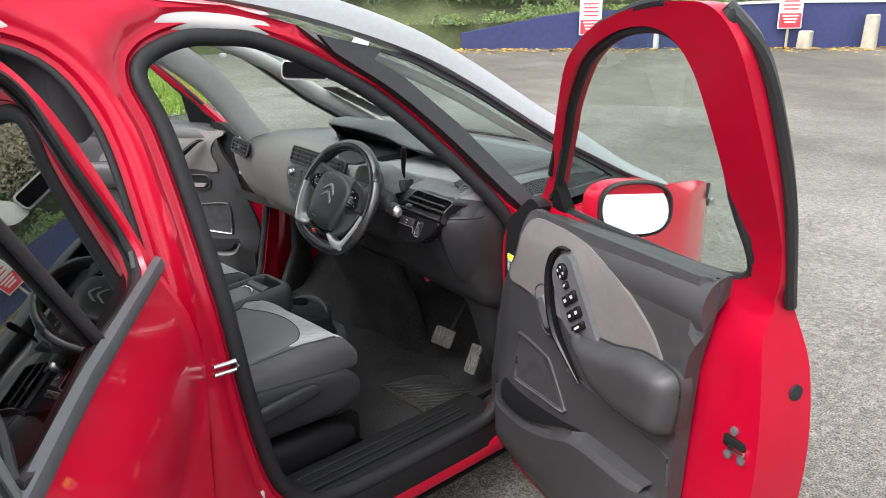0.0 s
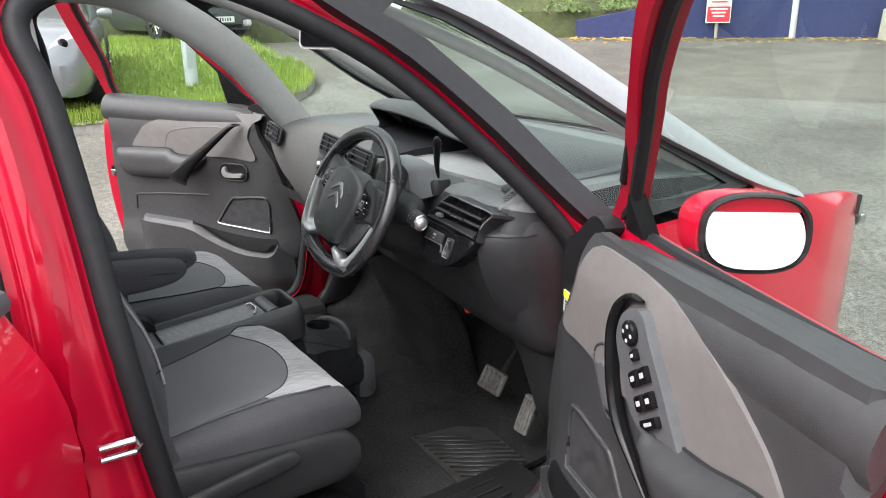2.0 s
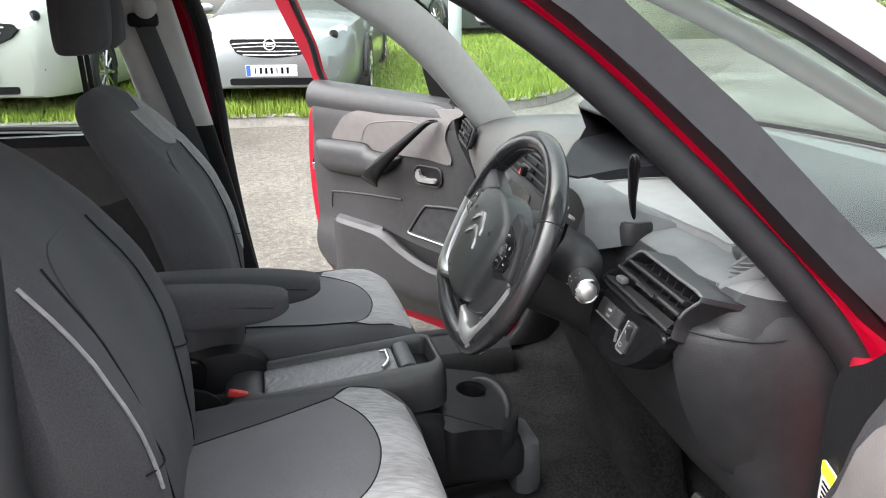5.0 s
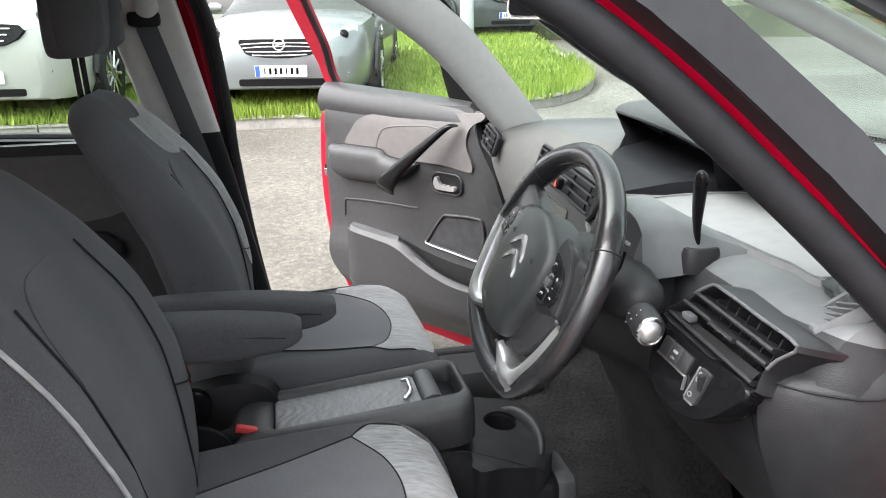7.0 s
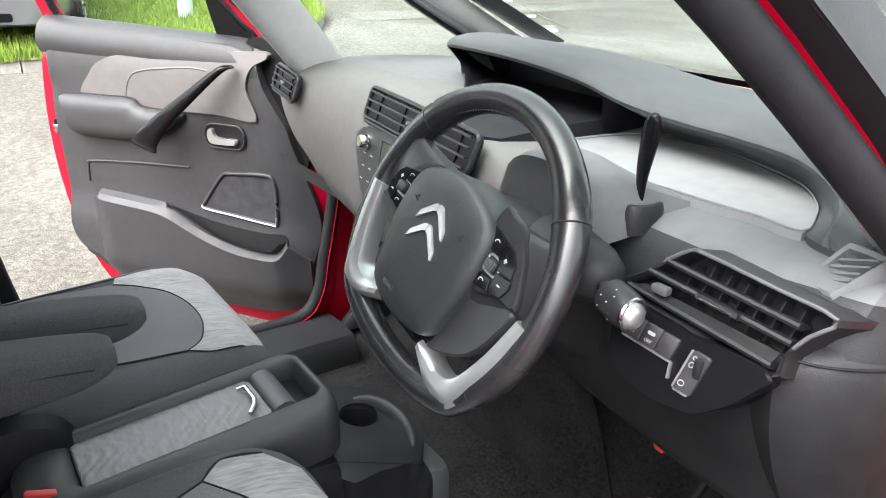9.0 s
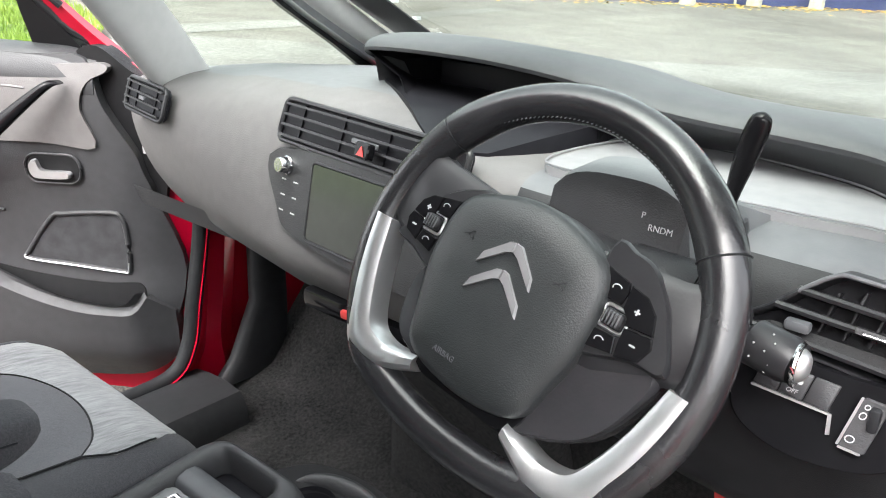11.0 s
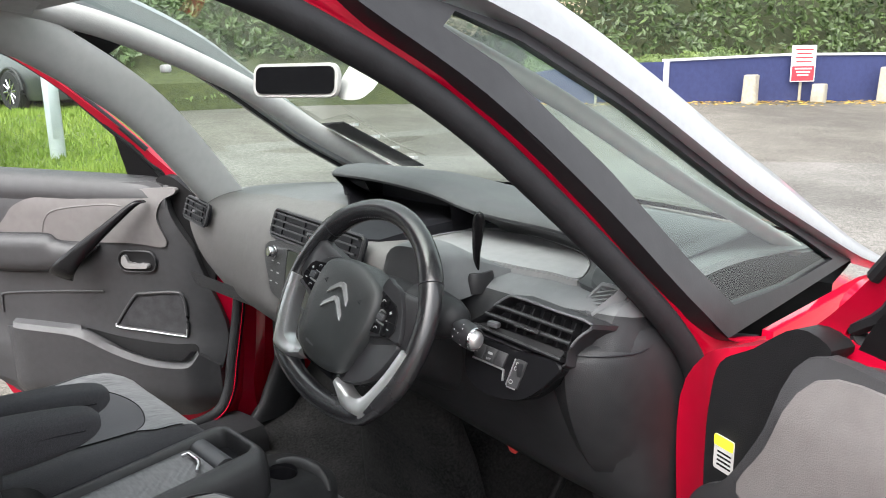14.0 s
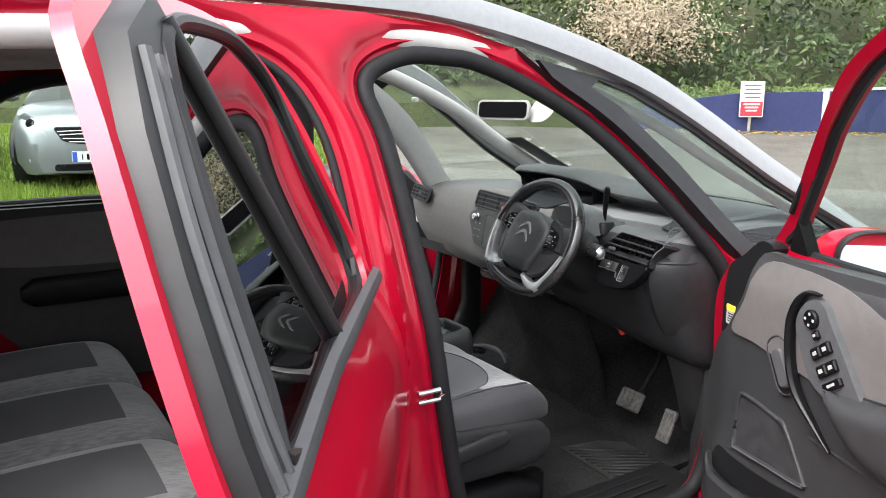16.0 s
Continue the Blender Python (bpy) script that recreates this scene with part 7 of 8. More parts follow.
def steering_wheel():
    m = WHEEL_TURNED
    R = 0.183

    def rim_at(a):
        x, y = R * math.cos(a), R * math.sin(a)
        if y < -0.130:
            y = -0.130 + (y + 0.130) * 0.45
        return m @ Vector((x, y, 0.0))
    axis = m.to_3x3() @ Vector((0, 0, 1))
    angles = np.linspace(0, 2 * math.pi, 90, endpoint=False)
    pts = [rim_at(a) for a in angles]
    # the grip is thicker at the upper thumb rests
    rad = [0.0185 + 0.0025 * math.exp(-((math.degrees(a) - 40) / 14) ** 2) + 0.003 * math.exp(-((math.degrees(a) - 140) / 14) ** 2) for a in angles]
    w = part("steering_wheel", tube(pts, rad, 16, True, None, 0.95, axis), LEATHER, car, "worn black leather flat-bottomed steering wheel")
    # airbag cover
    hub = spline([(-0.082, 0.055), (-0.045, 0.076), (0.0, 0.084), (0.045, 0.076), (0.082, 0.055), (0.090, 0.0), (0.078, -0.055), (0.062, -0.092), (0.0, -0.104), (-0.062, -0.092), (-0.078, -0.055), (-0.090, 0.0)], 5, True)
    rings = []
    for z, k in ((-0.02, 1.0), (0.022, 1.0), (0.029, 0.975), (0.034, 0.90), (0.038, 0.65), (0.040, 0.3), (0.0405, 0.08)):
        rings.append([m @ Vector((q[0] * k, q[1] * k, z)) for q in hub])
    part("airbag_cover", loft(rings), AIRBAG, w, "grained charcoal airbag cover")
    for s in (-1, 1):
        # thumb spokes, wrapped into the rim
        rings = []
        for x, y, hh, z0, z1 in ((0.06, 0.022, 0.05, -0.014, 0.016), (0.10, 0.026, 0.050, -0.014, 0.015), (0.135, 0.034, 0.046, -0.012, 0.012), (0.168, 0.046, 0.044, -0.012, 0.010), (0.178, 0.050, 0.038, -0.010, 0.006)):
            rings.append([m @ Vector((s * x, y + o, z)) for o, z in ((hh, z0), (hh, z1 - 0.006), (hh * 0.8, z1), (-hh * 0.8, z1), (-hh, z1 - 0.006), (-hh, z0))])
        part("spoke", loft(rings), BLACK_TRIM, w, "satin black thumb spoke")
        pod = ((0.068, 0.080), (0.089, 0.083), (0.110, 0.078), (0.131, 0.059), (0.142, 0.042), (0.158, 0.006), (0.127, 0.002), (0.074, -0.009)) if s > 0 else ((0.060, 0.066), (0.085, 0.066), (0.110, 0.051), (0.125, 0.033), (0.139, 0.004), (0.146, -0.007), (0.121, -0.012), (0.080, -0.018))
        low = 0.0 if s > 0 else 0.016
        part("switch_pod", plate([tuple(q) for q in spline([(s * a, b) for a, b in pod], 4, True)], m @ pose(0, 0, 0.010), 0.010, 0.003), BLACK_TRIM, w, "satin black switch pod")
        keys = (((0.0758, 0.0628), (0.099, 0.0585), (0.102, 0.050), (0.1005, 0.039), (0.079, 0.0387)), ((0.084, 0.0125), (0.109, 0.014), (0.113, 0.001), (0.087, -0.004)), ((0.1015, 0.0576), (0.118, 0.0547), (0.1306, 0.0446), (0.1365, 0.029), (0.1115, 0.026), (0.1107, 0.0317), (0.1035, 0.0376)), ((0.1120, 0.0245), (0.1370, 0.0275), (0.140, 0.0194), (0.135, 0.006), (0.115, 0.000), (0.1127, 0.013)))
        for n_, key in enumerate(keys):
            if s < 0:
                key = [(0.030 + a * 0.78, b * 0.86 - 0.004) for a, b in key]
            part("button", plate([(s * a, b) for a, b in key], m @ pose(0, 0, 0.0195), 0.0032, 0.001), PIANO, w, "gloss black button")
            cx, cy = sum(a for a, b in key) / len(key), sum(b for a, b in key) / len(key)
            mark = m @ pose(s * cx, cy, 0.0227)
            if n_ < 2:
                part("button_mark", tube([mark @ Vector((0.0042 * math.cos(a), 0.0030 * math.sin(a), 0)) for a in np.linspace(0.5, 3.6, 9)], 0.0006, 4), WHITE_MARK, w)
            else:
                part("button_mark", plate(rrect(0.0055, 0.0016, 0.0004, 1), mark, 0.0006, 0.0002), WHITE_MARK, w)
                if n_ == 2:
                    part("button_mark", plate(rrect(0.0016, 0.0055, 0.0004, 1), mark, 0.0007, 0.0002), WHITE_MARK, w)
        c_ = (0.1005, 0.0265) if s > 0 else (0.1085, 0.020)
        spin = pose(0, 0, 0, 0, 0, 0) @ m.to_3x3().to_4x4()
        roll = part("roller", rbox(m @ Vector((s * c_[0], c_[1], 0.0215)), (0.018, 0.014, 0.010), 0.004, 3, spin), BLACK_TRIM, w, "ribbed thumb roller")
        for k in range(5):
            part("rib", rbox(m @ Vector((s * c_[0] - 0.0064 + 0.0032 * k, c_[1], 0.0266)), (0.0014, 0.012, 0.0016), 0.0004, 1, spin), GREY_SEAL, roll)
        part("roller_bezel", tube([m @ Vector((s * c_[0] + x, c_[1] + y, 0.020)) for x, y in rrect(0.024, 0.019, 0.004, 3)], 0.0016, 6, True), SATIN, w, "satin roller surround")
        # satin lower spoke sweeping from the rim to the hub
        outer = spline([(0.190, 0.0), (0.182, -0.045), (0.170, -0.085), (0.150, -0.128), (0.125, -0.138), (0.095, -0.134), (0.058, -0.116)], 5)
        inner_ = spline([(0.162, 0.0), (0.151, -0.045), (0.138, -0.080), (0.126, -0.100), (0.110, -0.107), (0.090, -0.107), (0.058, -0.098)], 5)
        rings = []
        for a, b in zip(outer, inner_):
            c, h = (a + b) / 2, (a - b) / 2
            rings.append([m @ Vector((s * (c[0] + h[0] * u), c[1] + h[1] * u, z)) for u, z in ((1, -0.012), (1.0, 0.006), (0.86, 0.014), (0.4, 0.0185), (-0.3, 0.0185), (-0.82, 0.014), (-1, 0.006), (-1, -0.012))])
        part("spoke_trim", loft(rings), SATIN, w, "satin silver lower spoke")
        cheek = ((0.060, 0.004), (0.110, 0.002), (0.152, 0.004), (0.146, -0.035), (0.129, -0.068), (0.108, -0.086), (0.082, -0.098), (0.045, -0.102)) if s > 0 else ((0.060, 0.0), (0.094, -0.010), (0.106, -0.035), (0.106, -0.062), (0.098, -0.088), (0.080, -0.100), (0.045, -0.102))
        cheek = [(s * a, b) for a, b in cheek]
        part("lower_cheek", plate([tuple(q) for q in spline(cheek, 4, True)], m @ pose(0, 0, -0.018), 0.029, 0.005), CHEEK, w, "glossy charcoal lower cheek")
    part("lower_cover", loft([[m @ Vector((q[0] * k, q[1] * k - 0.072, z)) for q in rrect(0.15, 0.085, 0.03, 5)] for z, k in ((-0.03, 1.0), (0.004, 1.0), (0.012, 0.92), (0.015, 0.6))]), PIANO, w, "gloss black lower spoke cover")
    for hx, hy in ((-0.052, 0.030), (0.052, 0.030)):
        part("horn_mark", tube([m @ Vector((hx + x, hy + y, 0.0392)) for x, y in ((-0.005, -0.002), (0.0, 0.0), (0.005, 0.004), (0.0055, -0.004), (0.0, -0.001))], 0.0005, 4), HOOD_BLACK, w)
    lettering("AIRBAG", m @ pose(-0.030, -0.078, 0.0402), 0.0075, GREY_SEAL, w)
    # double chevron mark
    for dy in (0.030, 0.004):
        pts = [(-0.031, -0.019 + dy), (-0.028, -0.008 + dy), (-0.006, 0.012 + dy), (0.0, 0.013 + dy), (0.006, 0.012 + dy), (0.028, -0.008 + dy), (0.031, -0.019 + dy), (0.007, 0.001 + dy), (0.0, 0.004 + dy), (-0.007, 0.001 + dy)]
        bm = bmesh.new()
        for side in (-1, 1):
            half = [p for p in pts if p[0] * side >= 0]
            plate(half, m @ pose(0, 0, 0.0385), 0.0045, 0.0012, bm)
        part("badge", bm, BADGE, w, "chrome chevron badge")
    # seams in the leather and stitching round the inner edge
    for a in (36, 144, 212, 328):
        c = rim_at(radians(a))
        t = (rim_at(radians(a + 2)) - rim_at(radians(a - 2))).normalized()
        s_ = t.cross(axis).normalized()
        rr = 0.0208 if a < 200 else 0.0178
        part("seam", tube([c + (s_ * math.cos(k) + axis * math.sin(k) * 0.95) * rr for k in np.linspace(0, 2 * math.pi, 16, endpoint=False)], 0.001, 5, True), RUBBER, w)
    bm = bmesh.new()
    for a in np.arange(38, 142, 1.6):
        c = rim_at(radians(a))
        inward = (m.translation - c).normalized()
        t = (rim_at(radians(a + 1)) - c).normalized()
        for q in (-1, 1):
            e = c + inward * 0.0168 + axis * 0.006
            tube([e - t * 0.0022 + axis * 0.003 * q, e + t * 0.0022 - axis * 0.0005], 0.0006, 4, False, bm)
    part("stitching", bm, GREY_SEAL, w, "cross stitching inside the rim")


steering_wheel()


def column():
    ax = WHEEL_M.to_3x3() @ Vector((0, 0, -1))
    X, U = Vector((1, 0, 0)), WHEEL_M.to_3x3() @ Vector((0, 1, 0))
    c = WHEEL_M.translation
    rings = [oval(c + ax * d + U * u, X * w, U * h, 24, 3.0) for d, u, w, h in ((0.035, 0.0, 0.06, 0.06), (0.05, 0.0, 0.075, 0.075), (0.10, 0.005, 0.085, 0.085), (0.17, 0.01, 0.095, 0.09), (0.26, 0.0, 0.10, 0.09))]
    col = part("steering_column", loft(rings), DASH_LOW, car, "black steering column shroud")
    # hood above the column, with the selector positions printed on its face
    rows = []
    for k in np.linspace(-1, 1, 15):
        x = 0.406 + 0.084 * k
        z0 = 1.055 + 0.090 * (1 - abs(k) ** 3.2) ** (1 / 3.2)
        rows.append([(x, 0.748, 1.035), (x, 0.752, min(z0 - 0.03, 1.06)), (x, 0.768, max(z0 - 0.016, 1.04)), (x, 0.772, z0 - 0.004), (x, 0.785, z0), (x, 0.83, z0 + 0.002), (0.406 + 0.11 * k, 0.94, 1.085)])
    hood = part("column_hood", loft(rows, False, False), [DASH, DARK], col, "charcoal cowl with a dark face above the column")
    for f in hood.data.polygons:
        f.material_index = 1 if f.center.y < 0.775 else 0
    face = basis((0.437, 0.7585, 1.100), (1, 0, -0.02), (0, 0.23, 1))
    lettering("RNDM", face @ pose(0.009, 0.0, 0.0), 0.0085, WHITE_MARK, col)
    lettering("P", face @ pose(0.0, 0.010, 0.0), 0.0085, WHITE_MARK, col)
    # selector lever
    path = spline([(0.478, 0.858, 1.07), (0.484, 0.853, 1.105), (0.491, 0.846, 1.14), (0.50, 0.841, 1.178), (0.506, 0.838, 1.200), (0.508, 0.837, 1.209)], 4)
    thick = [0.0055, 0.0055, 0.0056, 0.0058, 0.006, 0.0065, 0.0072, 0.008, 0.009, 0.010, 0.0108, 0.0114, 0.0118, 0.012, 0.0119, 0.0115, 0.0108, 0.0095, 0.0078, 0.005, 0.002]
    part("selector_lever", tube(path, thick, 14, False, None, 0.7, (0, 1, 0)), PIANO, col, "gloss black gear selector")
    part("selector_gaiter", loft([oval((0.482, 0.862, z), (0.021 * k, 0, 0), (0, 0.032 * k, 0), 20, 2.2) for z, k in ((1.06, 1.0), (1.088, 1.0), (1.096, 0.9), (1.097, 0.75), (1.090, 0.65), (1.090, 0.2))]), BLACK_TRIM, col, "satin black selector socket")
    part("stalk_socket", loft([oval((x, 0.752, 1.042), (0, r, 0), (0, 0, r), 20, 2) for x, r in ((0.44, 0.045), (0.49, 0.042), (0.525, 0.034), (0.545, 0.024), (0.552, 0.012))]), DASH_LOW, col, "black rounded stalk socket")
    # light stalk
    part("stalk", tube(spline([(0.47, 0.755, 1.045), (0.54, 0.74, 1.04), (0.575, 0.732, 1.036)], 4), 0.009, 12), BLACK_TRIM, col)
    part("stalk_knob", tube([(0.56, 0.735, 1.037), (0.565, 0.733, 1.036), (0.595, 0.727, 1.033), (0.603, 0.725, 1.032)], [0.014, 0.0205, 0.0205, 0.0175], 20), BLACK_TRIM, col, "light stalk end")
    e = basis((0.6035, 0.7249, 1.032), (0, 1, 0.0), (0, 0, 1))
    part("stalk_ring", tube([e @ Vector((0.0168 * math.cos(a), 0.0168 * math.sin(a), 0)) for a in np.linspace(0, 2 * math.pi, 24, endpoint=False)], 0.0026, 8, True), CHROME, col, "chrome ring")
    part("stalk_button", loft([oval((0.602 + h, 0.725, 1.032), (0, r, 0), (0, 0, r), 24, 2) for h, r in ((0.0, 0.0150), (0.004, 0.0145), (0.008, 0.012), (0.0105, 0.008), (0.0115, 0.003))]), SATIN, col, "domed satin stalk button")
    for k, (a, dx) in enumerate(((0.4, 0.0), (0.8, 0.004), (1.2, -0.002), (1.7, 0.003), (2.2, 0.0), (1.0, -0.012), (1.6, -0.013))):
        part("stalk_mark", rbox((0.582 + dx, 0.7295 - 0.0205 * math.sin(a), 1.034 + 0.0205 * math.cos(a)), (0.0016, 0.0016, 0.0016), 0.0004, 1), WHITE_MARK, col)
    # paddles
    for s in (-1, 1):
        part("paddle", tube([WHEEL_M @ Vector((s * x, y, -0.03)) for x, y in ((0.10, -0.01), (0.14, 0.02), (0.152, 0.07), (0.15, 0.09))], [0.006, 0.008, 0.010, 0.006], 10, False, None, 0.4, ax), PIANO, col, "black gear paddle")


column()


def rear_view_mirror():
    c = Vector((0.045, 0.785, 1.43))
    m = basis(c, (0.86, 0.36, 0.0), (0, 0.15, 1))
    body = part("rear_view_mirror", loft([[m @ Vector((q[0] * k, q[1] * k, z)) for q in rrect(0.205, 0.068, 0.02, 5)] for z, k in ((-0.03, 0.75), (-0.022, 0.92), (-0.005, 1.0), (0.003, 0.985))]), PILLAR_TRIM, car, "rear-view mirror in a pale grey housing")
    part("mirror_glass", plate(rrect(0.188, 0.054, 0.014, 5), m @ pose(0, 0, 0.002), 0.004, 0.001), PIANO, body, "dark mirror glass")
    part("sensor_cover", loft([oval(c + Vector((0.115 + 0.008 * k, 0.075 + 0.035 * k, 0.0 + 0.045 * k)), (0.062 * w, 0, 0.0), (0, 0.022 * w, 0.034 * w), 20, 2.6) for k, w in ((-0.45, 0.55), (-0.2, 0.9), (0, 1.0), (0.6, 1.0), (1.2, 0.95), (2.0, 0.8))]), PILLAR_TRIM, body, "pale grey sensor cover on the windscreen")


rear_view_mirror()


# ---- seats ----
def front_seat(x0, inner, dy):
    """inner: the side on which the centre console lies; dy: how far forward it is set."""
    out_ = -inner
    stations = spline([(-0.02, 0.575, 0.19, 0.035), (0.02, 0.60, 0.235, 0.062), (0.15, 0.607, 0.255, 0.072), (0.30, 0.612, 0.262, 0.076), (0.42, 0.616, 0.262, 0.074), (0.50, 0.612, 0.255, 0.064), (0.54, 0.60, 0.24, 0.045), (0.556, 0.59, 0.21, 0.02)], 6)
    ys = [q[0] for q in stations]

    def bolster(px, y):
        return 0.020 * smoothstep((abs(px) - 0.55) / 0.4) * (1 - smoothstep((y - 0.45) / 0.12)) - 0.008 * (1 - smoothstep((abs(px) - 0.5) / 0.3))

    def cushion_z(dx, y):
        z, w, h = (float(np.interp(y, ys, [q[k] for q in stations])) for k in (1, 2, 3))
        px = min(abs(dx) / w, 0.999)
        return z + h * (1 - px ** 3.2) ** (1 / 3.2) + bolster(px, y)
    rings = []
    for y, z, w, h in stations:
        ring = []
        for p in oval((0, 0, 0), (w, 0, 0), (0, 0, h), 48, 3.2):
            ring.append((x0 + p.x, y + dy, z + p.z + (bolster(p.x / w, y) if p.z > 0 else 0.0)))
        rings.append(ring)
    seat = part("front_seat", loft(rings), FABRIC, car, "black cloth front seat with grey heather panels")
    lay = lambda dx, y, up: Vector((x0 + out_ * dx, y + dy, cushion_z(dx, y) + up))
    edge = [tuple(q) for q in spline([(-0.185, 0.385), (-0.135, 0.425), (-0.06, 0.448), (0.02, 0.448), (0.10, 0.425), (0.155, 0.385), (0.185, 0.335)], 4)]
    mid = [(-0.085, 0.06), (0.06, 0.055), (0.218, 0.06), (0.205, 0.20)] + edge[::-1] + [(-0.165, 0.32), (-0.12, 0.18)]
    part("centre_panel", sheet(mid, lambda u, v: lay(u, v, 0.0025), (), 0.03, lambda u, v: lay(u, v, -0.01)), FABRIC_MID, seat, "charcoal cloth centre panel")
    front = edge + [(0.212, 0.345), (0.222, 0.42), (0.215, 0.48), (0.19, 0.527), (0.10, 0.546), (0.0, 0.549), (-0.10, 0.546), (-0.18, 0.527), (-0.21, 0.48), (-0.215, 0.42)]
    part("front_panel", sheet(front, lambda u, v: lay(u, v, 0.003), (), 0.02, lambda u, v: lay(u, v, -0.01)), MELANGE, seat, "pale grey heather front panel")
    for line, mat, r in (([(0.222, 0.06), (0.212, 0.20), (0.212, 0.345), (0.222, 0.42), (0.215, 0.48)], GREY_SEAL, 0.0024), ([(-0.085, 0.06), (-0.12, 0.18), (-0.165, 0.32), (-0.185, 0.385)], DARK_LOW, 0.0018), ([(-0.185, 0.385), (-0.215, 0.42), (-0.21, 0.48)], DARK_LOW, 0.0015), (edge, DARK_LOW, 0.0015)):
        part("seam", tube([lay(q[0], q[1], 0.003) for q in spline(line, 4)], r, 6), mat, seat)
    # backrest on a curved spine
    spine = [(0.0, 0.05), (0.1, 0.047), (0.2, 0.035), (0.3, 0.018), (0.4, -0.012), (0.5, -0.062), (0.6, -0.125), (0.7, -0.19), (0.9, -0.28)]
    prof = spline([(0.0, 0.20, 0.055, 0.0), (0.05, 0.235, 0.075, 0.012), (0.18, 0.255, 0.075, 0.032), (0.30, 0.262, 0.070, 0.040), (0.42, 0.258, 0.064, 0.034), (0.52, 0.242, 0.058, 0.022), (0.60, 0.212, 0.052, 0.010), (0.655, 0.165, 0.042, 0.0), (0.68, 0.10, 0.022, 0.0)], 6)
    ts = [q[0] for q in prof]

    def spot(t):
        return Vector((x0, lerp_table(t, spine) + dy, 0.60 + 0.955 * t))

    def frame_at(t):
        d = (spot(t + 0.02) - spot(max(t - 0.02, 0))).normalized()
        return spot(t), Vector((0, d.z, -d.y)), d

    def face_d(dx, t):
        w, d, bol = (float(np.interp(t, ts, [q[k] for q in prof])) for k in (1, 2, 3))
        px = min(abs(dx) / w, 0.998)
        return d * (1 - px ** 2.8) ** (1 / 2.8) + bol * smoothstep((px - 0.5) / 0.35) - 0.010 * (1 - smoothstep(px / 0.5))
    rings = []
    for t, w, d, bol in prof:
        c, fwd, up = frame_at(t)
        ring = []
        for p in oval((0, 0, 0), (w, 0, 0), (0, d, 0), 48, 2.8):
            q = p.y
            if q > 0:
                q += bol * smoothstep((abs(p.x / w) - 0.5) / 0.35) - 0.010 * (1 - smoothstep(abs(p.x / w) / 0.5))
            ring.append(c + Vector((p.x, 0, 0)) + fwd * q)
        rings.append(ring)
    part("backrest", loft(rings), FABRIC, seat, "black cloth backrest with heather shoulder panels")

    def on_back(dx, t, lift):
        c, fwd, up = frame_at(t)
        return c + Vector((out_ * dx, 0, 0)) + fwd * (face_d(dx, t) + lift)
    shoulder = [tuple(q) for q in spline([(-0.03, 0.605), (-0.01, 0.555), (0.03, 0.515), (0.10, 0.50), (0.145, 0.495), (0.165, 0.36), (0.18, 0.20), (0.225, 0.205), (0.243, 0.36), (0.235, 0.48), (0.205, 0.57), (0.15, 0.625), (0.10, 0.64), (0.06, 0.60)], 3, True)]
    if inner < 0:
        part("piping", tube([on_back(u, v, 0.003) for u, v in spline([(0.226, 0.20), (0.240, 0.36), (0.232, 0.50)], 5)], 0.003, 6), MELANGE, seat, "pale grey piping")
    else:
        part("shoulder_panel", sheet(shoulder, lambda u, v: on_back(u, v, 0.003), (), 0.025, lambda u, v: on_back(u, v, -0.01)), MELANGE_DARK, seat, "grey heather shoulder panel")
    back_mid = [tuple(q) for q in spline([(-0.13, 0.06), (-0.145, 0.25), (-0.14, 0.40), (-0.10, 0.49), (0.0, 0.505), (0.10, 0.49), (0.14, 0.40), (0.145, 0.25), (0.13, 0.06)], 4)]
    part("centre_panel", sheet(back_mid, lambda u, v: on_back(u, v, 0.0025), (), 0.035, lambda u, v: on_back(u, v, -0.01)), FABRIC, seat, "black cloth centre panel")
    for s in (-1, 1):
        part("seam", tube([on_back(s * q[0], q[1], 0.003) for q in spline([(0.13, 0.06), (0.155, 0.22), (0.165, 0.36), (0.145, 0.495)], 5)], 0.0018, 6), DARK_LOW, seat)
        part("seam", tube([on_back(s * q[0], q[1], 0.003) for q in spline([(0.16, 0.24), (0.20, 0.225), (0.245, 0.235)], 5)], 0.0016, 6), DARK_LOW, seat)
    hb, out, up = frame_at(0.68)
    up, out = Vector((0, -0.03, 1.0)).normalized(), Vector((0, 1.0, 0.03)).normalized()
    # headrest on two steel posts
    for s in (-1, 1):
        part("headrest_post", tube([hb + Vector((s * 0.035, 0, 0)) - up * 0.02, hb + Vector((s * 0.035, 0, 0)) + up * 0.12], 0.006, 10), PIANO, seat, "black notched headrest post")
        part("post_collar", rbox(hb + Vector((s * 0.035, 0, 0)) - up * 0.015, (0.03, 0.03, 0.012), 0.004), BLACK_TRIM, seat)
    rings = [oval(hb + up * t + out * o, (w, 0, 0), out * d, 28, 3.0) for t, w, d, o in spline([(0.085, 0.10, 0.03, 0.0), (0.10, 0.125, 0.05, 0.005), (0.18, 0.135, 0.055, 0.012), (0.26, 0.125, 0.05, 0.015), (0.285, 0.10, 0.03, 0.015)], 5)]
    part("headrest", loft(rings), FABRIC, seat, "black cloth headrest")
    for s in (-1, 1):
        part("headrest_wing", loft([oval(hb + up * t + Vector((s * 0.11, 0, 0)) + out * 0.035, Vector((0.035, 0, 0)), out * d, 20, 2.6) for t, d in ((0.09, 0.02), (0.11, 0.045), (0.18, 0.05), (0.25, 0.045), (0.275, 0.02))]), FABRIC, seat)
    # armrest on the inner side
    ax = x0 + inner * 0.285
    tip = 0.315 if inner < 0 else 0.30
    drop = 0.0 if inner < 0 else 0.03
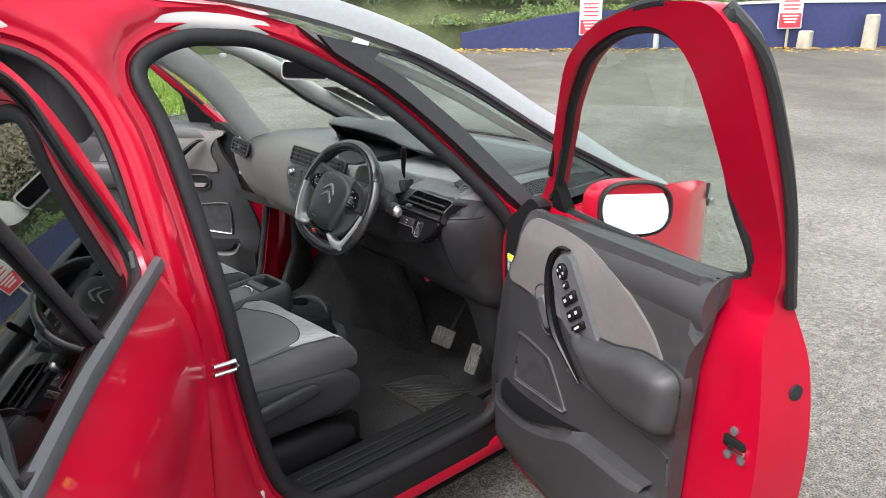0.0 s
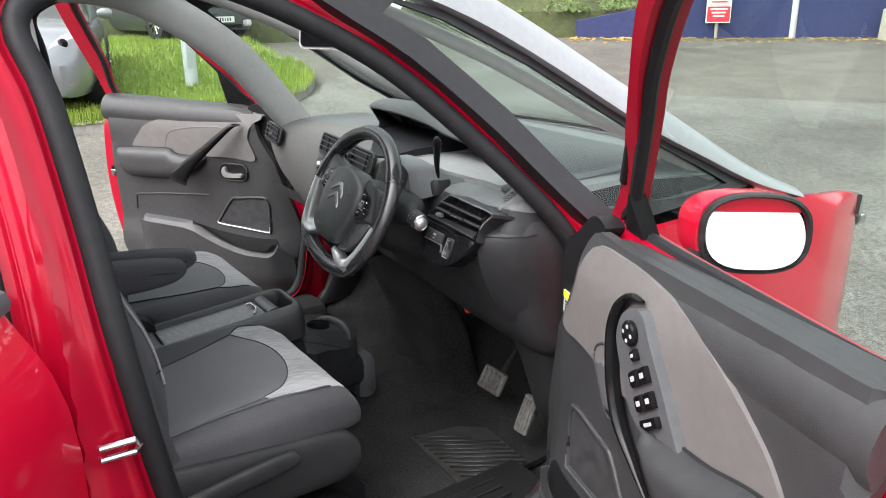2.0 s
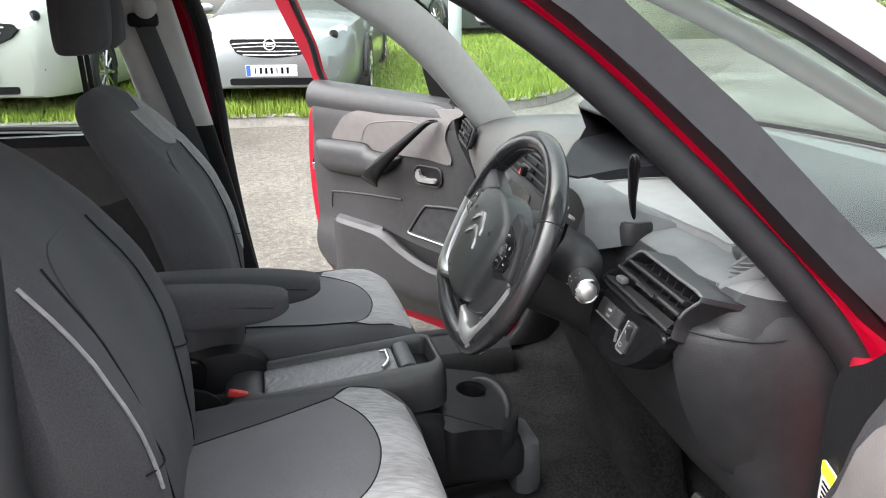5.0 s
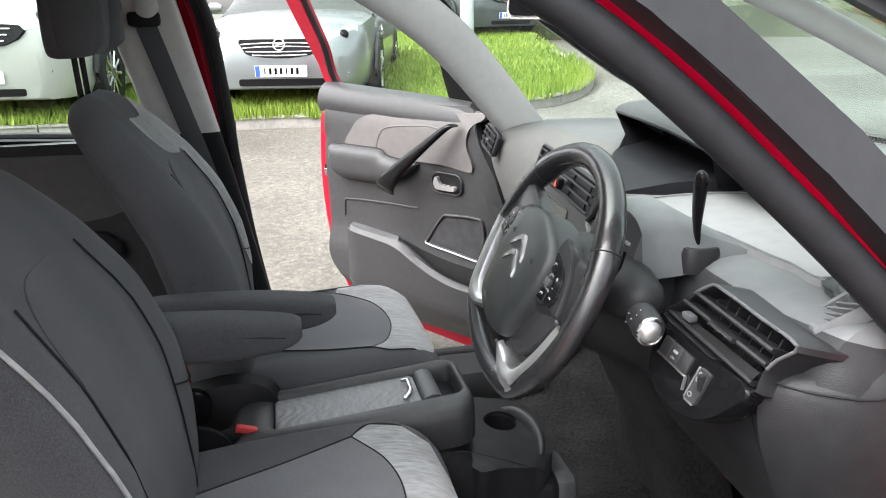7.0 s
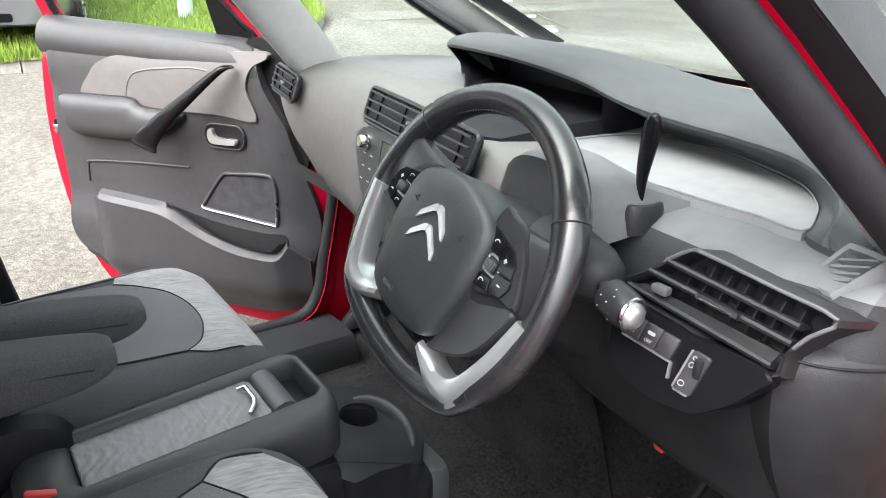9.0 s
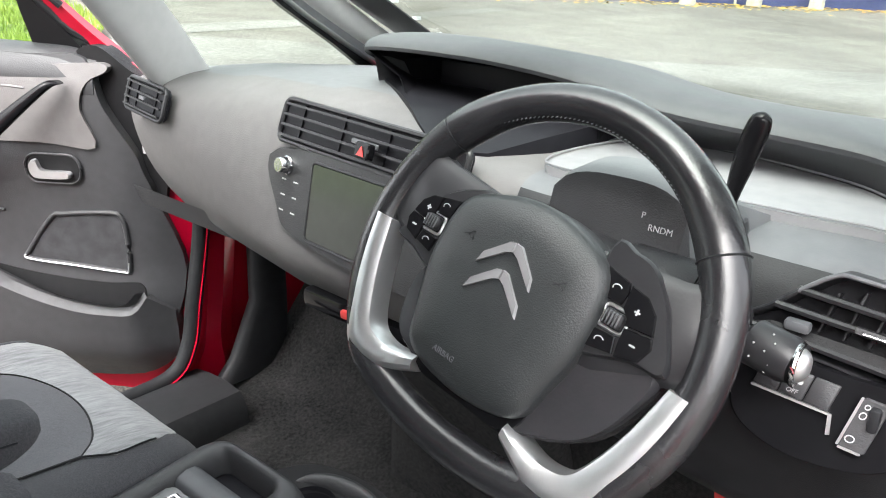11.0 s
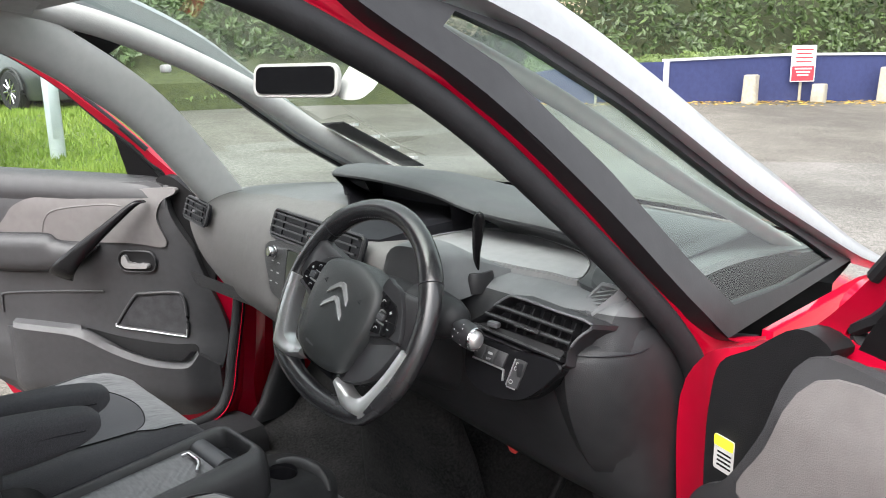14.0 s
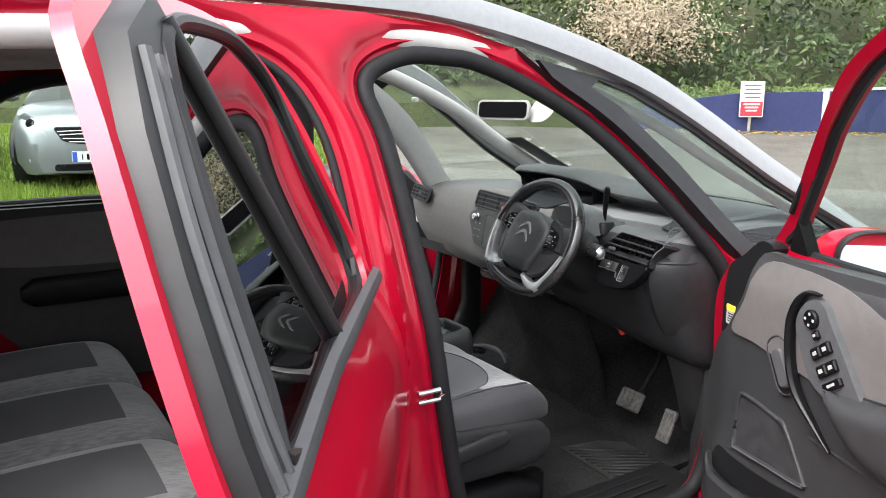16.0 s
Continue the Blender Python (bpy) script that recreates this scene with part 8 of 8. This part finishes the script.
    rings = [oval((ax, y + dy, z - drop), (w, 0, 0), (0, 0, h), 28, 4.2) for y, z, w, h in spline([(tip - 0.37, 0.872, 0.030, 0.034), (tip - 0.34, 0.872, 0.038, 0.044), (tip - 0.22, 0.870, 0.040, 0.043), (tip - 0.12, 0.866, 0.040, 0.039), (tip - 0.05, 0.864, 0.038, 0.031), (tip - 0.015, 0.866, 0.033, 0.022), (tip, 0.868, 0.024, 0.013)], 4)]
    for q in (-1, 1):
        part("armrest_seam", tube([(ax + q * 0.0385, y + dy, z - drop) for y, z in ((tip - 0.33, 0.884), (tip - 0.2, 0.881), (tip - 0.08, 0.872), (tip - 0.03, 0.866))], 0.0014, 5), HOOD_BLACK, seat)
    part("armrest", loft(rings), FABRIC, seat, "black cloth folding armrest")
    # hinge cover with recliner wheel
    part("hinge_cover", loft([oval((x0 + inner * (0.265 + o), 0.05 + dy, 0.62), (0, a, 0.02), (0, -0.02, b), 24, 2.6) for o, a, b in ((0.0, 0.13, 0.075), (0.03, 0.12, 0.065), (0.038, 0.10, 0.05))]), DARK_LOW, seat)
    part("recliner_wheel", loft([oval((x0 + inner * o, 0.0 + dy, 0.655), (0, r, 0), (0, 0, r), 24, 2) for o, r in ((0.30, 0.04), (0.318, 0.04), (0.322, 0.03))]), PIANO, seat)
    # plastic base, outer valance and height lever
    rings = [oval((x0, y + dy, 0.50), (w, 0, 0), (0, 0, 0.075), 20, 4) for y, w in ((0.0, 0.22), (0.05, 0.245), (0.4, 0.25), (0.47, 0.23), (0.49, 0.2))]
    part("seat_base", loft(rings), DARK_LOW, seat, "black plastic seat base")
    s = -inner
    rings = [oval((x0 + s * 0.262, y + dy, z), (0.022, 0, 0), (0, 0, h), 20, 3.0) for y, z, h in spline([(-0.06, 0.58, 0.03), (0.0, 0.56, 0.075), (0.2, 0.545, 0.075), (0.38, 0.535, 0.07), (0.48, 0.53, 0.06), (0.515, 0.53, 0.03)], 4)]
    part("valance", loft(rings), DASH_LOW, seat, "dark plastic side valance")
    rings = [oval((x0 + s * 0.292, y + dy, z), (0.012, 0, 0), (0, 0, h), 16, 3.0) for y, z, h in spline([(0.05, 0.545, 0.010), (0.08, 0.545, 0.022), (0.20, 0.565, 0.024), (0.33, 0.58, 0.022), (0.36, 0.582, 0.010)], 4)]
    part("height_lever", loft(rings), DASH_LOW, seat, "dark seat height lever")
    for sx in (-0.19, 0.19):
        part("seat_rail", rbox((x0 + sx, 0.22 + dy, 0.335), (0.05, 0.68, 0.12), 0.012), DARK_LOW, seat)
    part("rail_cover", loft([oval((x0 + s * 0.215, y + dy, 0.36), (0.05, 0, 0), (0, 0, h), 16, 3) for y, h in ((0.05, 0.03), (0.1, 0.07), (0.42, 0.065), (0.50, 0.03))]), DARK_LOW, seat)


front_seat(0.37, -1, 0.0)
front_seat(-0.37, 1, 0.09)


def rear_seat(x0, w):
    rings = []
    for y, z, ww, h in spline([(-1.02, 0.56, w * 0.9, 0.04), (-0.9, 0.575, w, 0.065), (-0.6, 0.58, w, 0.072), (-0.46, 0.575, w * 0.98, 0.065), (-0.40, 0.56, w * 0.9, 0.04), (-0.385, 0.55, w * 0.8, 0.02)], 5):
        rings.append(oval((x0, y, z), (ww, 0, 0), (0, 0, h), 32, 3.2))
    bm = loft(rings)
    for f in bm.faces:
        c = f.calc_center_median()
        if abs(c.x - x0) < w * 0.58 and c.y < -0.50 and c.z > 0.6:
            f.material_index = 1
    seat = part("rear_seat", bm, [MELANGE_DARK, FABRIC], car, "grey heather rear seat with black centre panel")
    rings = [oval((x0, -1.0 - 0.36 * t, 0.60 + t * 0.75), (w * k, 0, 0), (0, d, d * 0.4), 28, 3) for t, k, d in spline([(0, 0.9, 0.06), (0.1, 1, 0.075), (0.6, 1, 0.065), (0.85, 0.85, 0.05), (0.9, 0.6, 0.03)], 4)]
    part("backrest", loft(rings), FABRIC, seat)
    part("buckle", rbox((x0 - w * 0.9, -0.90, 0.655), (0.03, 0.05, 0.03), 0.006), DARK_LOW, seat)
    part("buckle_button", rbox((x0 - w * 0.9, -0.872, 0.662), (0.018, 0.012, 0.016), 0.003), RED_PLASTIC, seat, "red buckle button")


for rx in (0.46, 0.0, -0.46):
    rear_seat(rx, 0.225)


def console():
    """Separate floor console between the front seats."""
    rings = []
    for y, z, w, h in spline([(0.14, 0.50, 0.085, 0.08), (0.18, 0.50, 0.105, 0.115), (0.35, 0.495, 0.115, 0.12), (0.52, 0.49, 0.118, 0.12), (0.62, 0.475, 0.118, 0.11), (0.655, 0.44, 0.118, 0.07), (0.70, 0.43, 0.118, 0.06), (0.79, 0.425, 0.114, 0.06), (0.82, 0.42, 0.10, 0.05), (0.832, 0.415, 0.085, 0.03)], 4):
        rings.append(oval((-0.003, y, z), (w, 0, 0), (0, 0, h), 32, 4.0))
    con = part("console", loft(rings), DASH_LOW, car, "black floor console with cup holder and sliding lid")
    # padded rim round the lid, sloping gently up towards the front
    zt = lambda y: 0.632 + (y - 0.2) * 0.085
    rings = []
    for k, dz in ((-0.03, -0.075), (-0.04, -0.045), (0.0, -0.016), (0.10, 0.001), (0.28, 0.011), (0.55, 0.0145), (0.80, 0.012), (0.93, 0.006), (1.0, -0.004), (1.0, -0.03)):
        rings.append([(x, y, zt(y) + dz) for x, y in rrect(0.225 - 0.105 * k, 0.48 - 0.103 * k, 0.045 - 0.028 * k, 7, -0.003 - 0.015 * k, 0.405 + 0.0335 * k)])
    part("console_frame", loft(rings, True, False), DARK, con, "dark grey padded lid frame", 60)
    lid = [tuple(q) for q in rrect(0.119, 0.292, 0.010, 4, -0.018, 0.398)]
    part("sliding_lid", sheet(lid, lambda x, y: Vector((x, y, zt(y) + 0.001 + 0.0012 * math.sin(y * 300 + 6 * math.sin(x * 60)))), (), 0.006, lambda x, y: Vector((x, y, zt(y) - 0.02))), BRUSHED, con, "ribbed satin grey sliding lid")
    part("lid_handle", tube([(-0.052, 0.517, zt(0.517) + 0.006), (-0.045, 0.529, zt(0.53) + 0.009), (-0.002, 0.529, zt(0.53) + 0.009), (0.012, 0.524, zt(0.52) + 0.009), (0.030, 0.510, zt(0.51) + 0.007)], 0.0042, 8), CHROME, con, "chrome lid handle")
    part("lid_block", loft([[(x, y, zt(y) + dz) for y, dz in ((0.547, -0.02), (0.547, 0.002), (0.552, 0.008), (0.565, 0.0115), (0.578, 0.009), (0.586, 0.001), (0.588, -0.02))] for x in (-0.0775, 0.0415)]), GREY_SEAL, con, "rounded grey grip block")
    part("grip_hole", rbox((-0.018, 0.607, zt(0.607) - 0.032), (0.116, 0.045, 0.006), 0.002), HOOD_BLACK, con)
    # cup deck with its raised lip at the front
    deck = [tuple(q) for q in spline([(-0.118, 0.63), (0.112, 0.63), (0.118, 0.70), (0.116, 0.76), (0.098, 0.80), (0.04, 0.826), (-0.04, 0.824), (-0.10, 0.79), (-0.120, 0.70)], 4, True)]
    well = [(-0.008 + 0.037 * math.cos(a), 0.722 + 0.035 * math.sin(a)) for a in np.linspace(0, 2 * math.pi, 28, endpoint=False)]
    top = lambda x, y: Vector((x, y, 0.572 - 0.16 * max(0.0, y - 0.66) - 0.035 * smoothstep((x - 0.06) / 0.06)))
    part("cup_deck", sheet(deck, top, [well], 0.018, lambda x, y: Vector((x * 0.99, y - 0.004, 0.44))), DASH_LOW, con, "black cup holder deck", 60)
    part("cup_holder", loft([[(-0.008 + (x + 0.008) * k, 0.722 + (y - 0.722) * k, z) for x, y in well] for z, k in ((0.566, 1.02), (0.545, 0.98), (0.48, 0.9), (0.478, 0.5), (0.478, 0.05))], True, False), HOOD_BLACK, con, "black cup holder")
    lip = spline([(-0.078, 0.735, 0.545), (-0.055, 0.764, 0.553), (-0.014, 0.782, 0.556), (0.035, 0.790, 0.553), (0.072, 0.788, 0.542), (0.090, 0.782, 0.530)], 5)
    part("cup_lip", tube([Vector(q) for q in lip], [0.005 + 0.008 * math.sin(math.pi * k / (len(lip) - 1)) for k in range(len(lip))], 12, False, None, 1.5), DARK, con, "raised satin lip round the cup holder", 60)
    part("console_seam", tube([Vector(q) for q in spline([(0.116, 0.56, 0.583), (0.117, 0.62, 0.580), (0.120, 0.69, 0.553), (0.119, 0.75, 0.525), (0.112, 0.79, 0.50)], 5)], 0.0012, 5), RUBBER, con)
    for bx, by in ((-0.125, 0.315), (0.035, 0.175)):
        part("buckle", rbox((bx, by, 0.625), (0.03, 0.06, 0.045), 0.010), DARK_LOW, con, "black seat belt buckle")
        part("buckle_button", rbox((bx + 0.006, by + 0.022, 0.648), (0.014, 0.042, 0.016), 0.004, 2, pose(0, 0, 0, -14, 0, -8)), RED_PLASTIC, con, "red buckle button")
    part("console_foot", rbox((0.02, 0.838, 0.385), (0.15, 0.075, 0.15), 0.03), GREY_SEAL, con)
    part("floor_trim", loft([oval((0.035 - 0.12 * (y - 0.66), y, 0.285), (0.040, 0, 0), (0, 0, h), 16, 3.5) for y, h in ((0.62, 0.030), (0.80, 0.032), (1.0, 0.026), (1.06, 0.020), (1.07, 0.008))]), DASH_LOW, con, "low black trim along the tunnel")


console()


def pedals():
    for n, c, size, tilt in (("brake_pedal", (0.415, 1.085, 0.44), (0.10, 0.02, 0.072), 52), ("accelerator_pedal", (0.60, 1.06, 0.42), (0.05, 0.016, 0.11), 45)):
        m = pose(0, 0, 0, -tilt + 20, 0, 0)
        p = part(n, rbox(c, size, 0.012, 3, m), WORN_RUBBER, car, "dusty worn grey rubber pedal")
        for k in range(4):
            part("tread", rbox(Vector(c) + m @ Vector((-size[0] * 0.33 + size[0] * 0.22 * k, -size[1] * 0.6, 0)), (size[0] * 0.12, 0.006, size[2] * 0.75), 0.002, 1, m), WORN_RUBBER, p)
        part("pedal_arm", tube([Vector(c) + Vector((0.02, 0.01, 0.01)), Vector(c) + Vector((0.03, 0.09, 0.12)), Vector(c) + Vector((0.03, 0.14, 0.28))], 0.010, 8), DARK_LOW, p)


pedals()


def floor_mat():
    mat = thing("floor_mat", label="dusty black carpet floor mat with a ribbed rubber heel pad", category="mat")
    out = rrect(0.46, 0.66, 0.06, 5, 0.42, 0.90)
    part("mat_base", sheet([tuple(q) for q in out], lambda x, y: Vector((x, y, 0.287 + max(0, y - 1.08) * 0.22)), (), 0.06, lambda x, y: Vector((x, y, 0.272 + max(0, y - 1.08) * 0.22))), CARPET, mat)
    pad = [(0.333, 0.842), (0.362, 0.99), (0.42, 1.06), (0.625, 1.042), (0.645, 0.96), (0.635, 0.826), (0.49, 0.832)]
    part("heel_pad", sheet(pad, lambda x, y: Vector((x, y, 0.292)), (), 0.06, lambda x, y: Vector((x, y, 0.284))), MAT_RUBBER, mat, "ribbed dark rubber heel pad")
    for k in range(11):
        # slanting ribs, cut off at the pad's far corner and its outer edge
        x0 = 0.345 + 0.026 * k
        y0, y1 = 0.848, min(1.045, 0.848 + (0.63 - x0) * 1.47)
        if k == 0:
            y1 = 0.99
        mid, run = (y0 + y1) / 2, (y1 - y0) * 1.21
        part("rib", rbox((x0 + (mid - y0) * 0.68, mid, 0.2945), (run, 0.0045, 0.008), 0.0015, 1, pose(0, 0, 0, 0, 0, 55.8)), BLACK_TRIM, mat)


floor_mat()


def stickers():
    for s in (-1,):
        a, b = Vector((-0.71, 1.345, 1.285)), Vector((-0.735, 1.70, 1.115))
        part("tax_disc_strip", loft([[a.lerp(b, k) + Vector((0.03 + o, 0.0, h)) for o, h in ((0.0, 0), (0.12, 0.01), (0.12, 0.014), (0.0, 0.004))] for k in (0, 0.33, 0.66, 1)]), BLACK_TRIM, car, "black disc holder strip on the windscreen")
        for k in (0.12, 0.37, 0.62, 0.87):
            q = a.lerp(b, k) + Vector((0.03, 0.0, 0.007))
            part("strip_mark", loft([[q + Vector((o, e, h)) for o, h in ((0.01, 0.0), (0.115, 0.009), (0.115, 0.018), (0.01, 0.006))] for e in (0.0, 0.022)]), WHITE_MARK, car)
    st = part("striker", tube([(0.845, -0.05, 0.863), (0.878, -0.045, 0.863), (0.880, 0.005, 0.863), (0.881, 0.012, 0.853), (0.880, 0.005, 0.843), (0.878, -0.045, 0.843), (0.845, -0.05, 0.843)], 0.0055, 8), CHROME, car, "steel door striker")
    part("striker_plate", rbox((0.858, -0.045, 0.853), (0.014, 0.022, 0.06), 0.004), CHROME, st)
    part("post_grommet", loft([oval((side_x(0.86) - 0.058 + h, 1.035, 0.86), (0, r, 0), (0, 0, r), 20, 2) for h, r in ((0.0, 0.016), (0.008, 0.016), (0.010, 0.012))]), RUBBER, car, "black rubber grommet in the door post")
    lab = basis((0.862, 0.03, 0.462), (0, 1, 0), (0, 0, 1))
    tag = part("tyre_label", plate(rrect(0.05, 0.05, 0.004, 2), lab, 0.002, 0.0005), WHITE_MARK, car, "white and yellow printed label on the body edge")
    part("label_band", plate(rrect(0.016, 0.05, 0.003, 2, -0.015, 0), lab @ pose(0, 0, 0.002), 0.001, 0.0003), YELLOW, tag)


stickers()


def overhead():
    """Sun visors, their clips and the courtesy lamp under the headliner."""
    for s in (1, -1):
        dy = 0.0 if s > 0 else SKEW * 0.8
        m = pose(s * 0.33, 0.27 + dy, 1.612, -9, 0, 0)
        v = part("sun_visor", rbox((0, 0, 0), (0.36, 0.17, 0.022), 0.010, 3, None), PILLAR_TRIM, car, "pale grey folded sun visor")
        v.matrix_world = m
        part("visor_label", rbox((0.05, 0.02, -0.0115), (0.10, 0.06, 0.0015), 0.0005), WHITE_MARK, v)
        if s < 0:
            part("visor_clip", rbox((-0.535, 0.777, 1.462), (0.035, 0.020, 0.020), 0.006), WHITE_MARK, car, "white visor clip")
    lamp = part("courtesy_lamp", rbox((0.0, 0.10, 1.625), (0.16, 0.13, 0.022), 0.010, 3), PILLAR_TRIM, car, "pale grey courtesy lamp")
    part("lens", rbox((0.0, 0.10, 1.613), (0.09, 0.05, 0.006), 0.003), LAMP_GLASS, lamp)


overhead()


def rear_trim():
    """Inner trim of the closed far rear door."""
    P = lambda u, v, o: Vector((-(side_x(v) - 0.05 - o), u + SKEW, v))
    line = [(-0.14, 0.42), (-0.14, 1.10), (-1.05, 1.10), (-1.04, 0.85), (-0.9, 0.65), (-0.72, 0.45)]
    panel = part("rear_door_trim", sheet(line, lambda u, v: P(u, v, 0.07), (), 0.08, lambda u, v: P(u, v, 0.0)), DARK, car, "dark rear door trim with grey inset")
    inset = [tuple(q) for q in spline([(-0.22, 0.95), (-0.25, 1.06), (-0.9, 1.06), (-0.98, 0.98), (-0.9, 0.90), (-0.4, 0.88)], 4, True)]
    part("trim_inset", sheet(inset, lambda u, v: P(u, v, 0.08), (), 0.06, lambda u, v: P(u, v, 0.06)), TAUPE, panel, "taupe inset")
    part("armrest", loft([oval(P(u, 0.80, 0.09), (0.03, 0, 0), (0, 0, h), 16, 3) for u, h in ((-0.3, 0.02), (-0.34, 0.05), (-0.8, 0.05), (-0.84, 0.02))]), DARK_LOW, panel)
    upper = [(-0.14, 1.10), (-0.17, 1.36), (-0.26, 1.51), (-0.45, 1.555), (-0.8, 1.53), (-0.98, 1.42), (-1.05, 1.25), (-1.06, 1.10)]
    part("window_frame_trim", sheet(upper, lambda u, v: P(u, v, 0.03), [REAR_WINDOW], 0.08, lambda u, v: P(u, v, -0.01)), DARK_LOW, panel)


rear_trim()

# clear panes let the daylight into the cabin
for ob in scene.objects:
    if ob.type == "MESH" and ob.data.materials and ob.data.materials[0] in (GREEN_GLASS, LAMP_GLASS):
        ob.visible_shadow = False
